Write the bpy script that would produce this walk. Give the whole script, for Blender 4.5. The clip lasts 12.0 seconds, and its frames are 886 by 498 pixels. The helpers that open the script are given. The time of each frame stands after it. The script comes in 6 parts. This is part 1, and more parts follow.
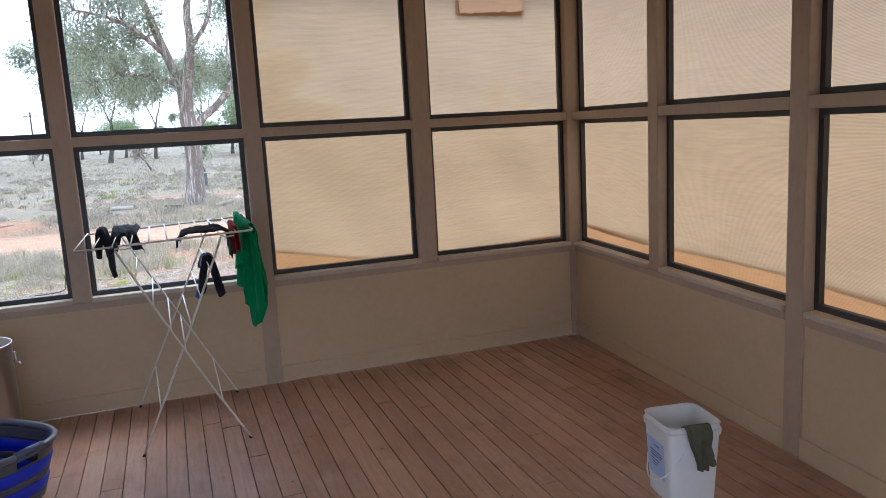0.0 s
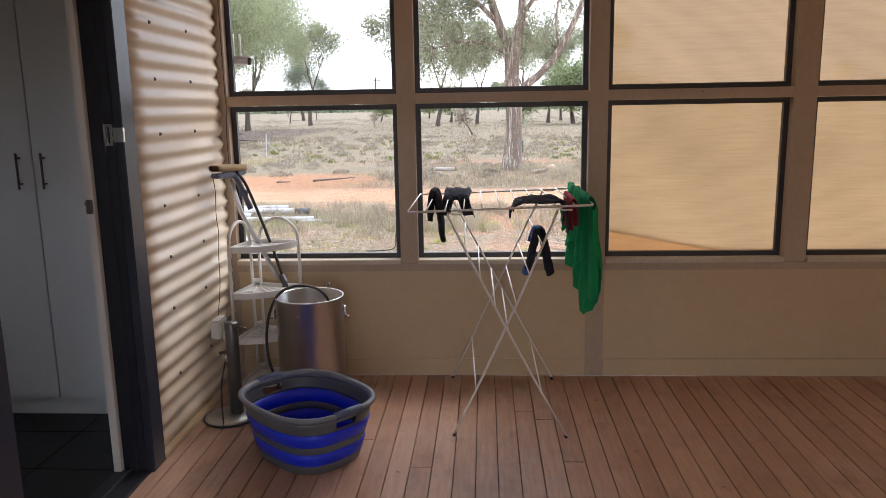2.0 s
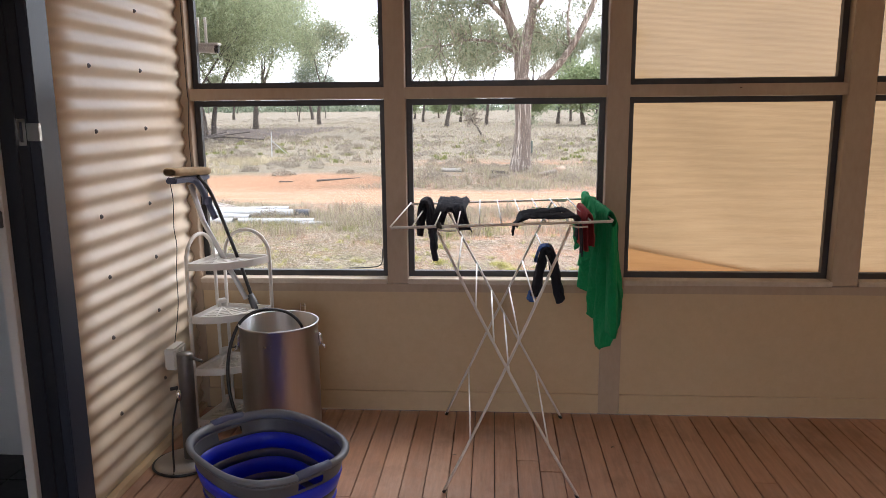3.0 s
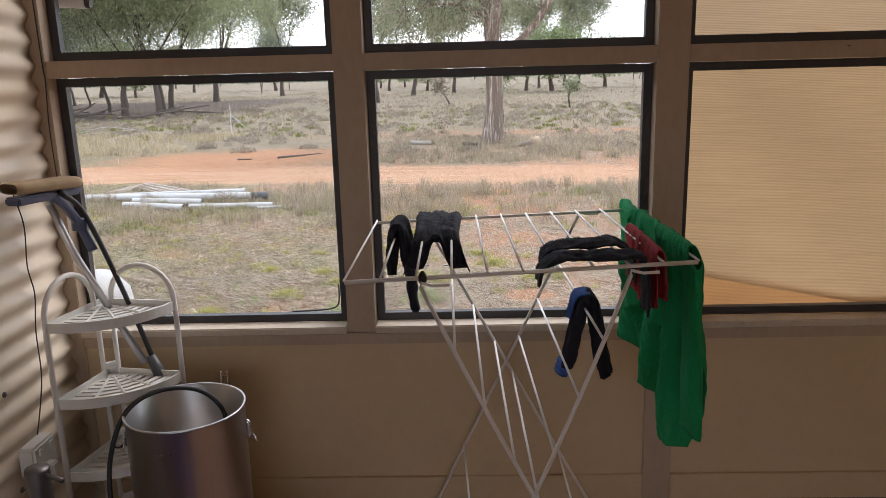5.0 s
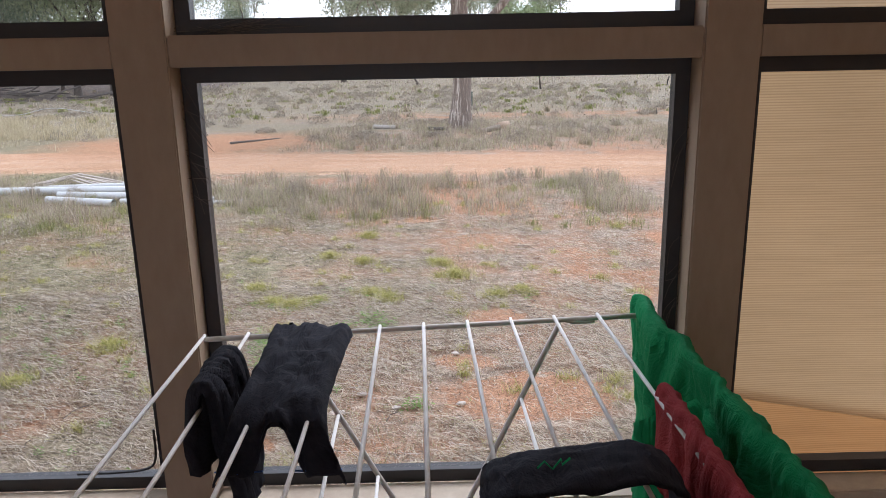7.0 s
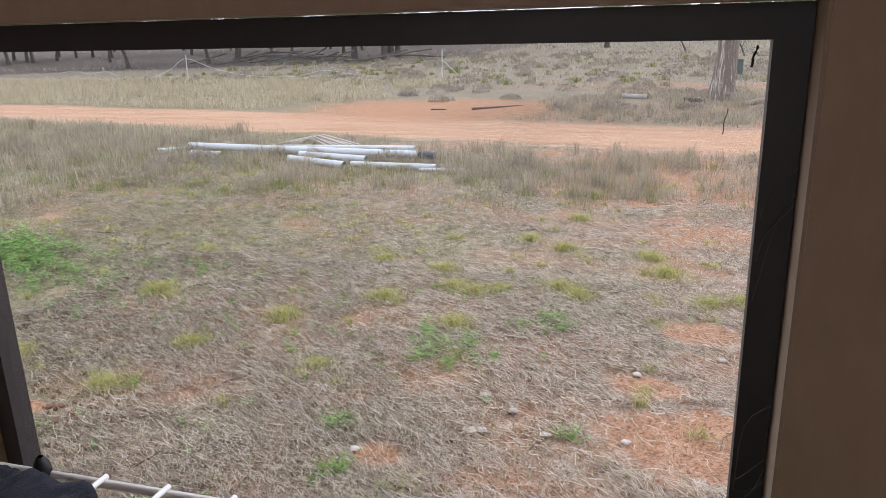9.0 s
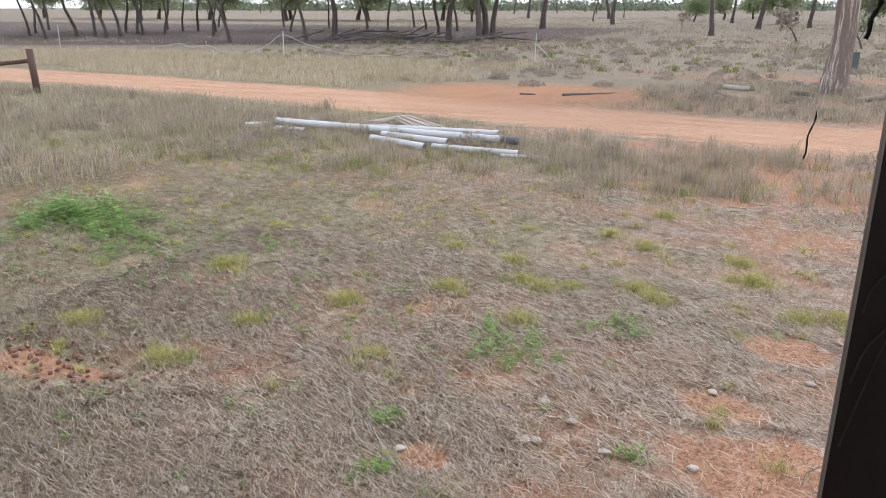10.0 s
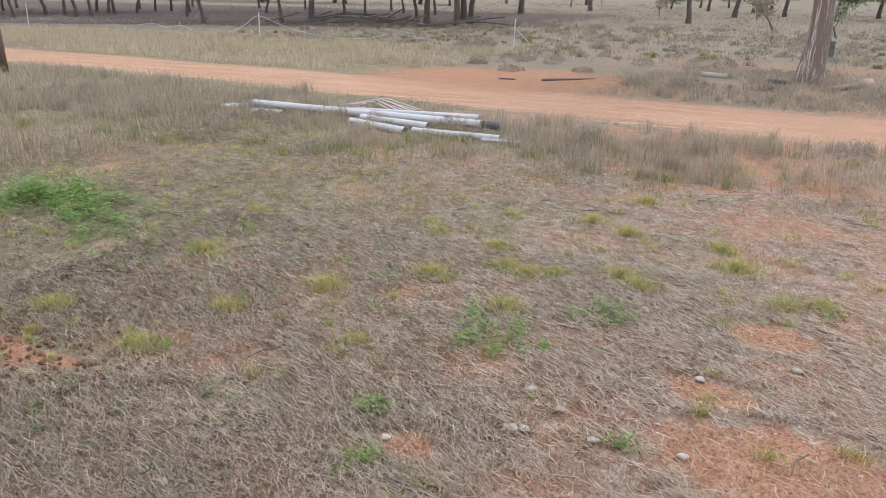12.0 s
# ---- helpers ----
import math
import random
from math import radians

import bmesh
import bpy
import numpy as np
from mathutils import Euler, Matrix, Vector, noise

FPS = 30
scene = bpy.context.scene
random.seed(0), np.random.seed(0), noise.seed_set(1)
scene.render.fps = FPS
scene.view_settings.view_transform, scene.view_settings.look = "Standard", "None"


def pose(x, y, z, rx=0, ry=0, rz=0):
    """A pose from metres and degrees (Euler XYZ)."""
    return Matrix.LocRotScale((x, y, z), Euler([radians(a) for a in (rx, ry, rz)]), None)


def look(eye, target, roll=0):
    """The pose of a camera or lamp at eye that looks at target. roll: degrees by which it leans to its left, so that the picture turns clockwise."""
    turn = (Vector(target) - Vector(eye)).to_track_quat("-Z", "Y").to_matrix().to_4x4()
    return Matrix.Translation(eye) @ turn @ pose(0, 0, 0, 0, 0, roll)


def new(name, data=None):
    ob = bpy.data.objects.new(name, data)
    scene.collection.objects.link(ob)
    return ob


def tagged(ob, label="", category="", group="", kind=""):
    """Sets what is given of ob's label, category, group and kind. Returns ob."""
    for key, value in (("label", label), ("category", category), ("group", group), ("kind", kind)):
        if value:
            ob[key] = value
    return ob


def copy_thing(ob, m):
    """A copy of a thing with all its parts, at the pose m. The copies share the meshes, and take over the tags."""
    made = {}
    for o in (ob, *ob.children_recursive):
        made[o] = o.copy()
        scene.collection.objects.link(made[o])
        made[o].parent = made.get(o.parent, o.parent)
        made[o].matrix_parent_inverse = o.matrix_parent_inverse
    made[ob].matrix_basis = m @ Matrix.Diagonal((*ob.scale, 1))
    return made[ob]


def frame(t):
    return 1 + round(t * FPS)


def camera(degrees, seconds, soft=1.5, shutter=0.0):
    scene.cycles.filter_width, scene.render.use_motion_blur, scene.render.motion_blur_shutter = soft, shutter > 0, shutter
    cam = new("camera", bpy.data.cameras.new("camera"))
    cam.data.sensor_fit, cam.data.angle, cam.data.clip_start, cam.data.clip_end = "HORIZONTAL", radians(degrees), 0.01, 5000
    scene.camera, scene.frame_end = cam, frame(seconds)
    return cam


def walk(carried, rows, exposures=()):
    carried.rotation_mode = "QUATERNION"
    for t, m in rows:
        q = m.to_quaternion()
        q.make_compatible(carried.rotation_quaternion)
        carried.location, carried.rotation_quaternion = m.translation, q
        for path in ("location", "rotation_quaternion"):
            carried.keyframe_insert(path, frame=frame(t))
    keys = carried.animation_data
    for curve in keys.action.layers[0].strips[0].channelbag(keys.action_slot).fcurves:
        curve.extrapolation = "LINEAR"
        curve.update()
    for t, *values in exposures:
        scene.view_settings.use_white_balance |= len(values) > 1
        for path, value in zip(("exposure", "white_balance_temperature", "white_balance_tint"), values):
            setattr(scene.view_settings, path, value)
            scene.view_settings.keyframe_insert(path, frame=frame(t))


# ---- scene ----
cam = camera(61.2, 12.0, soft=0.7)
PATH = [
    (0, (0.021, -0.049, 1.636), (0.689, 1.807, 1.308), -3.1),
    (0.5, (0.084, 0.016, 1.614), (0.342, 1.971, 1.278), -3.0),
    (1, (0.049, 0.109, 1.582), (0.047, 2.078, 1.231), -2.0),
    (1.5, (-0.021, 0.318, 1.559), (-0.135, 2.283, 1.202), -1.4),
    (2, (-0.09, 0.536, 1.595), (-0.203, 2.498, 1.223), -1.0),
    (2.5, (-0.035, 0.831, 1.598), (-0.165, 2.793, 1.231), -0.9),
    (3, (-0.048, 1.128, 1.576), (-0.183, 3.089, 1.204), -0.5),
    (3.2, (-0.093, 1.259, 1.581), (-0.221, 3.219, 1.203), -0.6),
    (4.8, (-0.14, 2.14, 1.612), (-0.206, 4.092, 1.181), -1.5),
    (5, (-0.16, 2.266, 1.597), (-0.216, 4.213, 1.144), -1.5),
    (5.5, (-0.207, 2.572, 1.604), (-0.184, 4.508, 1.102), -1.3),
    (6, (-0.15, 2.877, 1.62), (-0.113, 4.812, 1.115), -1.2),
    (6.5, (-0.07, 3.143, 1.627), (-0.038, 5.078, 1.12), -1.0),
    (7, (-0.005, 3.43, 1.635), (0.015, 5.364, 1.129), -1.1),
    (7.2, (0.045, 3.518, 1.634), (0.059, 5.452, 1.125), -1.1),
    (8.8, (0.424, 4.156, 1.611), (-0.141, 5.993, 1.057), -1.5),
    (9, (0.418, 4.23, 1.607), (-0.215, 6.037, 1.031), -1.5),
    (9.5, (0.428, 4.395, 1.596), (-0.362, 6.136, 1.006), 0.0),
    (10, (0.435, 4.518, 1.58), (-0.401, 6.228, 0.965), -0.1),
    (10.5, (0.386, 4.559, 1.566), (-0.425, 6.279, 0.944), 0.4),
    (11, (0.357, 4.572, 1.56), (-0.445, 6.294, 0.935), 0.4),
    (11.5, (0.341, 4.587, 1.546), (-0.439, 6.313, 0.905), 0.7),
    (12, (0.343, 4.579, 1.543), (-0.43, 6.305, 0.892), 0.8),
]
walk(cam, [(t, look(eye, aim, roll)) for t, eye, aim, roll in PATH],
     exposures=[(0.0, 1.42, 5200, 9), (0.7, 1.24, 5500, 10), (1.5, 1.26, 6150, 14), (3.1, 1.38, 6250, 14), (4.8, 0.86, 6400, 14), (5.5, 0.95, 6150, 15), (7.2, 0.72, 6000, 15), (8.8, 0.68, 6050, 15), (9.4, 0.66, 6050, 16), (10.2, 0.52, 6200, 17), (12.0, 0.45, 6250, 18)])

# ---- world, sun ----
SUN_ELEV, SUN_AZ = radians(48), radians(35)   # azimuth from +y towards +x
world = bpy.data.worlds.new("overcast_sky")
scene.world = world
world.use_nodes = True
wn = world.node_tree
sky = wn.nodes.new("ShaderNodeTexSky")
sky.sky_type = "NISHITA"
sky.sun_disc = False
sky.sun_elevation = SUN_ELEV
sky.sun_rotation = SUN_AZ
cloud = wn.nodes.new("ShaderNodeMix")
cloud.data_type = "RGBA"
cloud.inputs[0].default_value = 0.8
cloud.inputs[7].default_value = (11.0, 11.6, 12.4, 1)
wn.links.new(sky.outputs[0], cloud.inputs[6])
wn.links.new(cloud.outputs[2], wn.nodes["Background"].inputs[0])
wn.nodes["Background"].inputs[1].default_value = 0.125

sun_data = bpy.data.lights.new("sun", "SUN")
sun_data.energy = 1.1
sun_data.angle = radians(25)
sun_data.color = (1.0, 0.95, 0.88)
sun = new("sun", sun_data)
sd = Vector((math.cos(SUN_ELEV) * math.sin(SUN_AZ), math.cos(SUN_ELEV) * math.cos(SUN_AZ), math.sin(SUN_ELEV)))
sun.matrix_world = look(sd * 50, (0, 0, 0))

rng = np.random.default_rng(7)

# ---- materials ----
def nodes_of(name):
    m = bpy.data.materials.new(name)
    m.use_nodes = True
    nt = m.node_tree
    return m, nt, nt.nodes["Principled BSDF"]


def tex(nt, kind, scale, detail=4.0, rough=0.6, stretch=None, coord="Object"):
    """A texture node of real-world size in object space."""
    tc = nt.nodes.new("ShaderNodeTexCoord")
    t = nt.nodes.new(kind)
    t.inputs["Scale"].default_value = scale
    if kind == "ShaderNodeTexNoise":
        t.inputs["Detail"].default_value = detail
        t.inputs["Roughness"].default_value = rough
    if stretch:
        mp = nt.nodes.new("ShaderNodeMapping")
        mp.inputs["Scale"].default_value = stretch
        nt.links.new(tc.outputs[coord], mp.inputs[0])
        nt.links.new(mp.outputs[0], t.inputs["Vector"])
    else:
        nt.links.new(tc.outputs[coord], t.inputs["Vector"])
    return t


def ramp(nt, src, stops):
    r = nt.nodes.new("ShaderNodeValToRGB")
    els = r.color_ramp.elements
    while len(els) < len(stops):
        els.new(0.5)
    for e, (p, c) in zip(els, stops):
        e.position, e.color = p, (*c, 1) if len(c) == 3 else c
    nt.links.new(src, r.inputs[0])
    return r.outputs[0]


def mixc(nt, fac, a, b, mode="MIX"):
    n = nt.nodes.new("ShaderNodeMix")
    n.data_type, n.blend_type = "RGBA", mode
    for i, v in ((0, fac), (6, a), (7, b)):
        if hasattr(v, "is_linked"):
            nt.links.new(v, n.inputs[i])
        elif i == 0:
            n.inputs[0].default_value = v
        else:
            n.inputs[i].default_value = (*v, 1)
    return n.outputs[2]


def mth(nt, op, a, b=None, c=None):
    n = nt.nodes.new("ShaderNodeMath")
    n.operation = op
    for i, v in enumerate((a, b, c)):
        if v is None:
            continue
        if hasattr(v, "is_linked"):
            nt.links.new(v, n.inputs[i])
        else:
            n.inputs[i].default_value = v
    return n.outputs[0]


def bump(nt, bsdf, height, strength, dist=0.01):
    b = nt.nodes.new("ShaderNodeBump")
    b.inputs["Strength"].default_value = strength
    b.inputs["Distance"].default_value = dist
    nt.links.new(height, b.inputs["Height"])
    nt.links.new(b.outputs[0], bsdf.inputs["Normal"])


def dirty(name, base, dark, rough=0.5, metal=0.0, big=1.5, fine=40.0, amount=0.5, relief=0.15, spread=0.3, stretch=None):
    """Paint, plastic or metal with blotches at two scales and fine relief."""
    m, nt, b = nodes_of(name)
    n1 = tex(nt, "ShaderNodeTexNoise", big, 5, 0.65, stretch)
    n2 = tex(nt, "ShaderNodeTexNoise", fine, 6, 0.7, stretch)
    f = mth(nt, "MULTIPLY_ADD", n2.outputs[0], 0.5, mth(nt, "MULTIPLY", n1.outputs[0], 0.6))
    f = mth(nt, "MULTIPLY", ramp(nt, f, [(0.5 - spread / 2, (0, 0, 0)), (0.5 + spread, (1, 1, 1))]), amount)
    nt.links.new(mixc(nt, f, base, dark), b.inputs["Base Color"])
    r = mth(nt, "MULTIPLY_ADD", n2.outputs[0], 0.25, rough - 0.12)
    nt.links.new(r, b.inputs["Roughness"])
    b.inputs["Metallic"].default_value = metal
    if relief:
        bump(nt, b, n2.outputs[0], relief, 0.003)
    return m


def island(name, stops, rough=0.7, sheen=0.0, through_light=0.0):
    """One colour for each joined piece, out of a ramp."""
    m, nt, b = nodes_of(name)
    g = nt.nodes.new("ShaderNodeNewGeometry")
    col = ramp(nt, g.outputs["Random Per Island"], stops)
    nt.links.new(col, b.inputs["Base Color"])
    b.inputs["Roughness"].default_value = rough
    b.inputs["Specular IOR Level"].default_value = 0.2
    if through_light:
        tr = nt.nodes.new("ShaderNodeBsdfTranslucent")
        nt.links.new(col, tr.inputs[0])
        mx = nt.nodes.new("ShaderNodeMixShader")
        mx.inputs[0].default_value = through_light
        nt.links.new(b.outputs[0], mx.inputs[1])
        nt.links.new(tr.outputs[0], mx.inputs[2])
        nt.links.new(mx.outputs[0], nt.nodes["Material Output"].inputs[0])
    return m


M_POST = dirty("tan_painted_timber", (0.45, 0.345, 0.245), (0.23, 0.15, 0.095), 0.5, big=2.5, amount=0.4, relief=0.12, stretch=(1, 1, 0.4))
M_PANEL = dirty("cream_painted_sheet", (0.58, 0.435, 0.265), (0.37, 0.255, 0.145), 0.55, big=1.3, fine=25, amount=0.4, relief=0.06)
M_SILL = dirty("pale_sill_paint", (0.62, 0.53, 0.42), (0.30, 0.21, 0.14), 0.5, big=6, amount=0.6)
M_FRAME = dirty("dark_screen_frame", (0.022, 0.024, 0.030), (0.07, 0.055, 0.045), 0.45, big=8, amount=0.5)
M_CEIL = dirty("ceiling_paint", (0.6, 0.55, 0.47), (0.45, 0.38, 0.3), 0.6, amount=0.4)
M_IRON = dirty("cream_corrugated_iron", (0.75, 0.635, 0.49), (0.52, 0.41, 0.30), 0.38, big=1.6, fine=18, amount=0.35, relief=0.03)
M_NAVY = dirty("black_blue_gloss_paint", (0.012, 0.014, 0.020), (0.05, 0.055, 0.07), 0.35, big=3, fine=60, amount=0.35)
M_NAVY_FACE = dirty("dark_blue_architrave_paint", (0.022, 0.027, 0.042), (0.05, 0.052, 0.065), 0.35, big=3, fine=60, amount=0.4)
M_WHITE = dirty("white_painted_wood", (0.72, 0.70, 0.67), (0.5, 0.46, 0.42), 0.4, amount=0.35)
M_CAB = dirty("white_cabinet_laminate", (0.66, 0.67, 0.68), (0.55, 0.55, 0.55), 0.3, amount=0.3, relief=0.0)
M_TILE = dirty("black_floor_tile", (0.008, 0.008, 0.009), (0.02, 0.02, 0.02), 0.5, amount=0.4)
M_GROUT = dirty("grey_grout", (0.05, 0.05, 0.05), (0.03, 0.03, 0.03), 0.8)
M_STEEL = dirty("brushed_stainless_steel", (0.56, 0.55, 0.54), (0.38, 0.37, 0.36), 0.33, metal=1.0, big=3, fine=60, amount=0.5, relief=0.02, stretch=(1, 1, 0.05))
M_CHROME = dirty("chrome", (0.7, 0.7, 0.7), (0.5, 0.5, 0.5), 0.22, metal=1.0, relief=0)
M_PLASTIC = dirty("white_plastic", (0.72, 0.70, 0.66), (0.52, 0.48, 0.42), 0.4, big=5, amount=0.35, relief=0.03)
M_BUCKET = dirty("white_bucket_plastic", (0.78, 0.78, 0.77), (0.6, 0.57, 0.52), 0.35, big=5, amount=0.3, relief=0.02)
M_LABEL = dirty("pale_blue_label", (0.36, 0.50, 0.78), (0.62, 0.70, 0.82), 0.5, big=14, amount=0.9, relief=0)
M_INK = dirty("dark_blue_ink", (0.04, 0.06, 0.2), (0.06, 0.08, 0.22), 0.5, relief=0)
M_BLUE = dirty("royal_blue_silicone", (0.010, 0.032, 0.62), (0.006, 0.018, 0.40), 0.42, big=4, amount=0.5, relief=0.03)
M_GREY = dirty("dark_grey_plastic", (0.075, 0.078, 0.085), (0.12, 0.12, 0.12), 0.42, big=5, amount=0.4, relief=0.05)
M_RIM = dirty("grey_rim_plastic", (0.13, 0.14, 0.165), (0.20, 0.20, 0.21), 0.38, big=5, amount=0.4, relief=0.03)
M_BLACK = dirty("black_rubber", (0.012, 0.012, 0.013), (0.03, 0.03, 0.03), 0.5)
M_ROD = dirty("white_coated_wire", (0.84, 0.83, 0.81), (0.6, 0.56, 0.52), 0.4, big=12, amount=0.4)
M_TUBE = dirty("grey_beige_tube", (0.70, 0.66, 0.62), (0.48, 0.44, 0.40), 0.4, big=10, amount=0.4)
M_COLUMN = dirty("dull_dark_steel", (0.16, 0.15, 0.145), (0.09, 0.08, 0.075), 0.42, metal=0.7, big=6)
M_ALU = dirty("aluminium_tube", (0.62, 0.62, 0.63), (0.45, 0.45, 0.46), 0.35, metal=0.85, relief=0.02)
M_SPONGE = dirty("tan_sponge", (0.50, 0.37, 0.22), (0.28, 0.19, 0.11), 0.9, big=20, fine=150, amount=0.7, relief=0.6)
M_MOPBLUE = dirty("slate_blue_plastic", (0.07, 0.09, 0.17), (0.10, 0.11, 0.15), 0.4)
M_PVC = dirty("white_pvc", (0.54, 0.56, 0.56), (0.33, 0.29, 0.25), 0.5, big=3, amount=0.5)
M_RUST = dirty("rusty_steel", (0.11, 0.06, 0.04), (0.05, 0.03, 0.025), 0.8, big=8, amount=0.7)
M_SAWN = dirty("sawn_wood_end", (0.40, 0.29, 0.205), (0.26, 0.18, 0.12), 0.8, big=9, amount=0.6)
M_PALELOG = dirty("bleached_log", (0.44, 0.41, 0.37), (0.25, 0.21, 0.17), 0.85, big=6, amount=0.7)
M_CLOD = dirty("turned_red_earth", (0.25, 0.135, 0.085), (0.10, 0.055, 0.038), 0.95, big=12, amount=0.8, relief=0.6)
M_LOG = dirty("weathered_log", (0.27, 0.22, 0.17), (0.10, 0.08, 0.06), 0.9, big=5, amount=0.8, relief=0.6)
M_DEADWOOD = dirty("grey_deadwood", (0.13, 0.11, 0.095), (0.05, 0.042, 0.037), 0.9, big=5, amount=0.7)
M_STONE = dirty("pale_stone", (0.54, 0.48, 0.42), (0.33, 0.27, 0.22), 0.85, big=20, amount=0.6)
M_BARK = dirty("pale_gum_bark", (0.53, 0.46, 0.39), (0.15, 0.112, 0.088), 0.9, big=3.6, fine=12, amount=0.95, relief=1.0, spread=0.05, stretch=(2.6, 2.6, 0.15))
M_DARKBARK = dirty("dark_bark", (0.105, 0.085, 0.07), (0.04, 0.032, 0.027), 0.95, big=1.5, fine=10, amount=0.7, relief=0.6, stretch=(2, 2, 0.4))
M_BOX = dirty("green_grey_box", (0.10, 0.125, 0.11), (0.06, 0.07, 0.06), 0.6)


def cloth_mat(name, base, dark, rough=0.9, weave=500.0):
    m = dirty(name, base, dark, rough, big=6, fine=90, amount=0.6, relief=0.25)
    nt = m.node_tree
    nt.nodes["Principled BSDF"].inputs["Specular IOR Level"].default_value = 0.22
    wr = tex(nt, "ShaderNodeTexNoise", 22, 5, 0.6, (1.0, 0.45, 0.6))
    wr.inputs["Distortion"].default_value = 1.2
    fine = tex(nt, "ShaderNodeTexNoise", weave, 2, 0.5)
    bump(nt, nt.nodes["Principled BSDF"], mth(nt, "MULTIPLY_ADD", fine.outputs[0], 0.06, wr.outputs[0]), 0.8, 0.022)
    return m


M_GREEN = cloth_mat("green_cotton", (0.011, 0.27, 0.092), (0.005, 0.15, 0.052))
M_RED = cloth_mat("dark_red_cotton", (0.36, 0.048, 0.052), (0.22, 0.027, 0.033))
M_BLKCLOTH = cloth_mat("black_cotton", (0.017, 0.018, 0.026), (0.042, 0.043, 0.056))
M_BLUECLOTH = cloth_mat("blue_cotton", (0.06, 0.13, 0.38), (0.03, 0.07, 0.22))
M_OLIVE = cloth_mat("olive_grey_knit", (0.13, 0.13, 0.085), (0.06, 0.055, 0.04))


def floor_mat():
    m, nt, b = nodes_of("worn_brown_floor_paint")
    oi = nt.nodes.new("ShaderNodeObjectInfo")
    base = ramp(nt, oi.outputs["Random"], [(0.0, (0.41, 0.215, 0.13)), (0.5, (0.48, 0.265, 0.165)), (1.0, (0.55, 0.325, 0.215))])
    grain = tex(nt, "ShaderNodeTexNoise", 14, 8, 0.7, (3.5, 0.25, 1))
    worn = tex(nt, "ShaderNodeTexNoise", 1.7, 6, 0.65)
    fine = tex(nt, "ShaderNodeTexNoise", 35, 6, 0.75, (1.5, 0.5, 1))
    w = mth(nt, "MULTIPLY_ADD", fine.outputs[0], 0.45, mth(nt, "MULTIPLY", worn.outputs[0], 0.75))
    w = ramp(nt, w, [(0.55, (0, 0, 0)), (0.78, (0.55, 0.55, 0.55))])
    c = mixc(nt, w, base, (0.54, 0.40, 0.315))
    d = ramp(nt, grain.outputs[0], [(0.30, (0.72, 0.72, 0.72)), (0.62, (1, 1, 1))])
    c = mixc(nt, 1.0, c, d, "MULTIPLY")
    scuff = tex(nt, "ShaderNodeTexNoise", 4.5, 7, 0.7, (1.0, 0.6, 1))
    c = mixc(nt, ramp(nt, scuff.outputs[0], [(0.52, (0, 0, 0)), (0.66, (0.45, 0.45, 0.45))]), c, (0.20, 0.105, 0.066))
    spots = tex(nt, "ShaderNodeTexVoronoi", 5.5)
    s = ramp(nt, spots.outputs["Distance"], [(0.0, (1, 1, 1)), (0.035, (0, 0, 0))])
    c = mixc(nt, mth(nt, "MULTIPLY", s, 0.45), c, (0.06, 0.04, 0.03))
    nt.links.new(c, b.inputs["Base Color"])
    nt.links.new(ramp(nt, w, [(0, (0.40, 0.40, 0.40)), (0.6, (0.58, 0.58, 0.58))]), b.inputs["Roughness"])
    b.inputs["Specular IOR Level"].default_value = 0.4
    bump(nt, b, grain.outputs[0], 0.12, 0.003)
    return m


M_FLOOR = floor_mat()


def shade_mat(name, col, see):
    """Knitted shade cloth: light shines through, horizontal ribs, a little open weave."""
    m, nt, b = nodes_of(name)
    blot = tex(nt, "ShaderNodeTexNoise", 2.3, 5, 0.65, (1, 1, 4.5))
    c = mixc(nt, ramp(nt, blot.outputs[0], [(0.35, (0, 0, 0)), (0.7, (1, 1, 1))]), tuple(v * 0.91 for v in col), col)
    crease = tex(nt, "ShaderNodeTexNoise", 6.0, 6, 0.75, (0.9, 0.9, 14.0))
    c = mixc(nt, 1.0, c, ramp(nt, crease.outputs[0], [(0.33, (0.90, 0.90, 0.89)), (0.52, (1, 1, 1)), (0.68, (1.05, 1.06, 1.07))]), "MULTIPLY")
    rib = tex(nt, "ShaderNodeTexWave", 55, stretch=(0.02, 0.02, 1.0))
    rib.bands_direction = "Z"
    rib.inputs["Distortion"].default_value = 0.6
    c = mixc(nt, 1.0, c, ramp(nt, rib.outputs[1], [(0.1, (0.83, 0.80, 0.76)), (0.7, (1, 1, 1))]), "MULTIPLY")
    tr = nt.nodes.new("ShaderNodeBsdfTranslucent")
    nt.links.new(c, tr.inputs[0])
    nt.links.new(c, b.inputs["Base Color"])
    b.inputs["Roughness"].default_value = 0.8
    mx = nt.nodes.new("ShaderNodeMixShader")
    mx.inputs[0].default_value = 0.72
    nt.links.new(b.outputs[0], mx.inputs[1])
    nt.links.new(tr.outputs[0], mx.inputs[2])
    tp = nt.nodes.new("ShaderNodeBsdfTransparent")
    mx2 = nt.nodes.new("ShaderNodeMixShader")
    mx2.inputs[0].default_value = see
    nt.links.new(mx.outputs[0], mx2.inputs[1])
    nt.links.new(tp.outputs[0], mx2.inputs[2])
    nt.links.new(mx2.outputs[0], nt.nodes["Material Output"].inputs[0])
    bump(nt, b, rib.outputs[1], 0.2, 0.003)
    return m


M_SHADE = shade_mat("pale_beige_shade_cloth", (0.365, 0.25, 0.136), 0.018)
M_SHADE_OUT = shade_mat("orange_tan_shade_cloth", (0.36, 0.19, 0.075), 0.02)


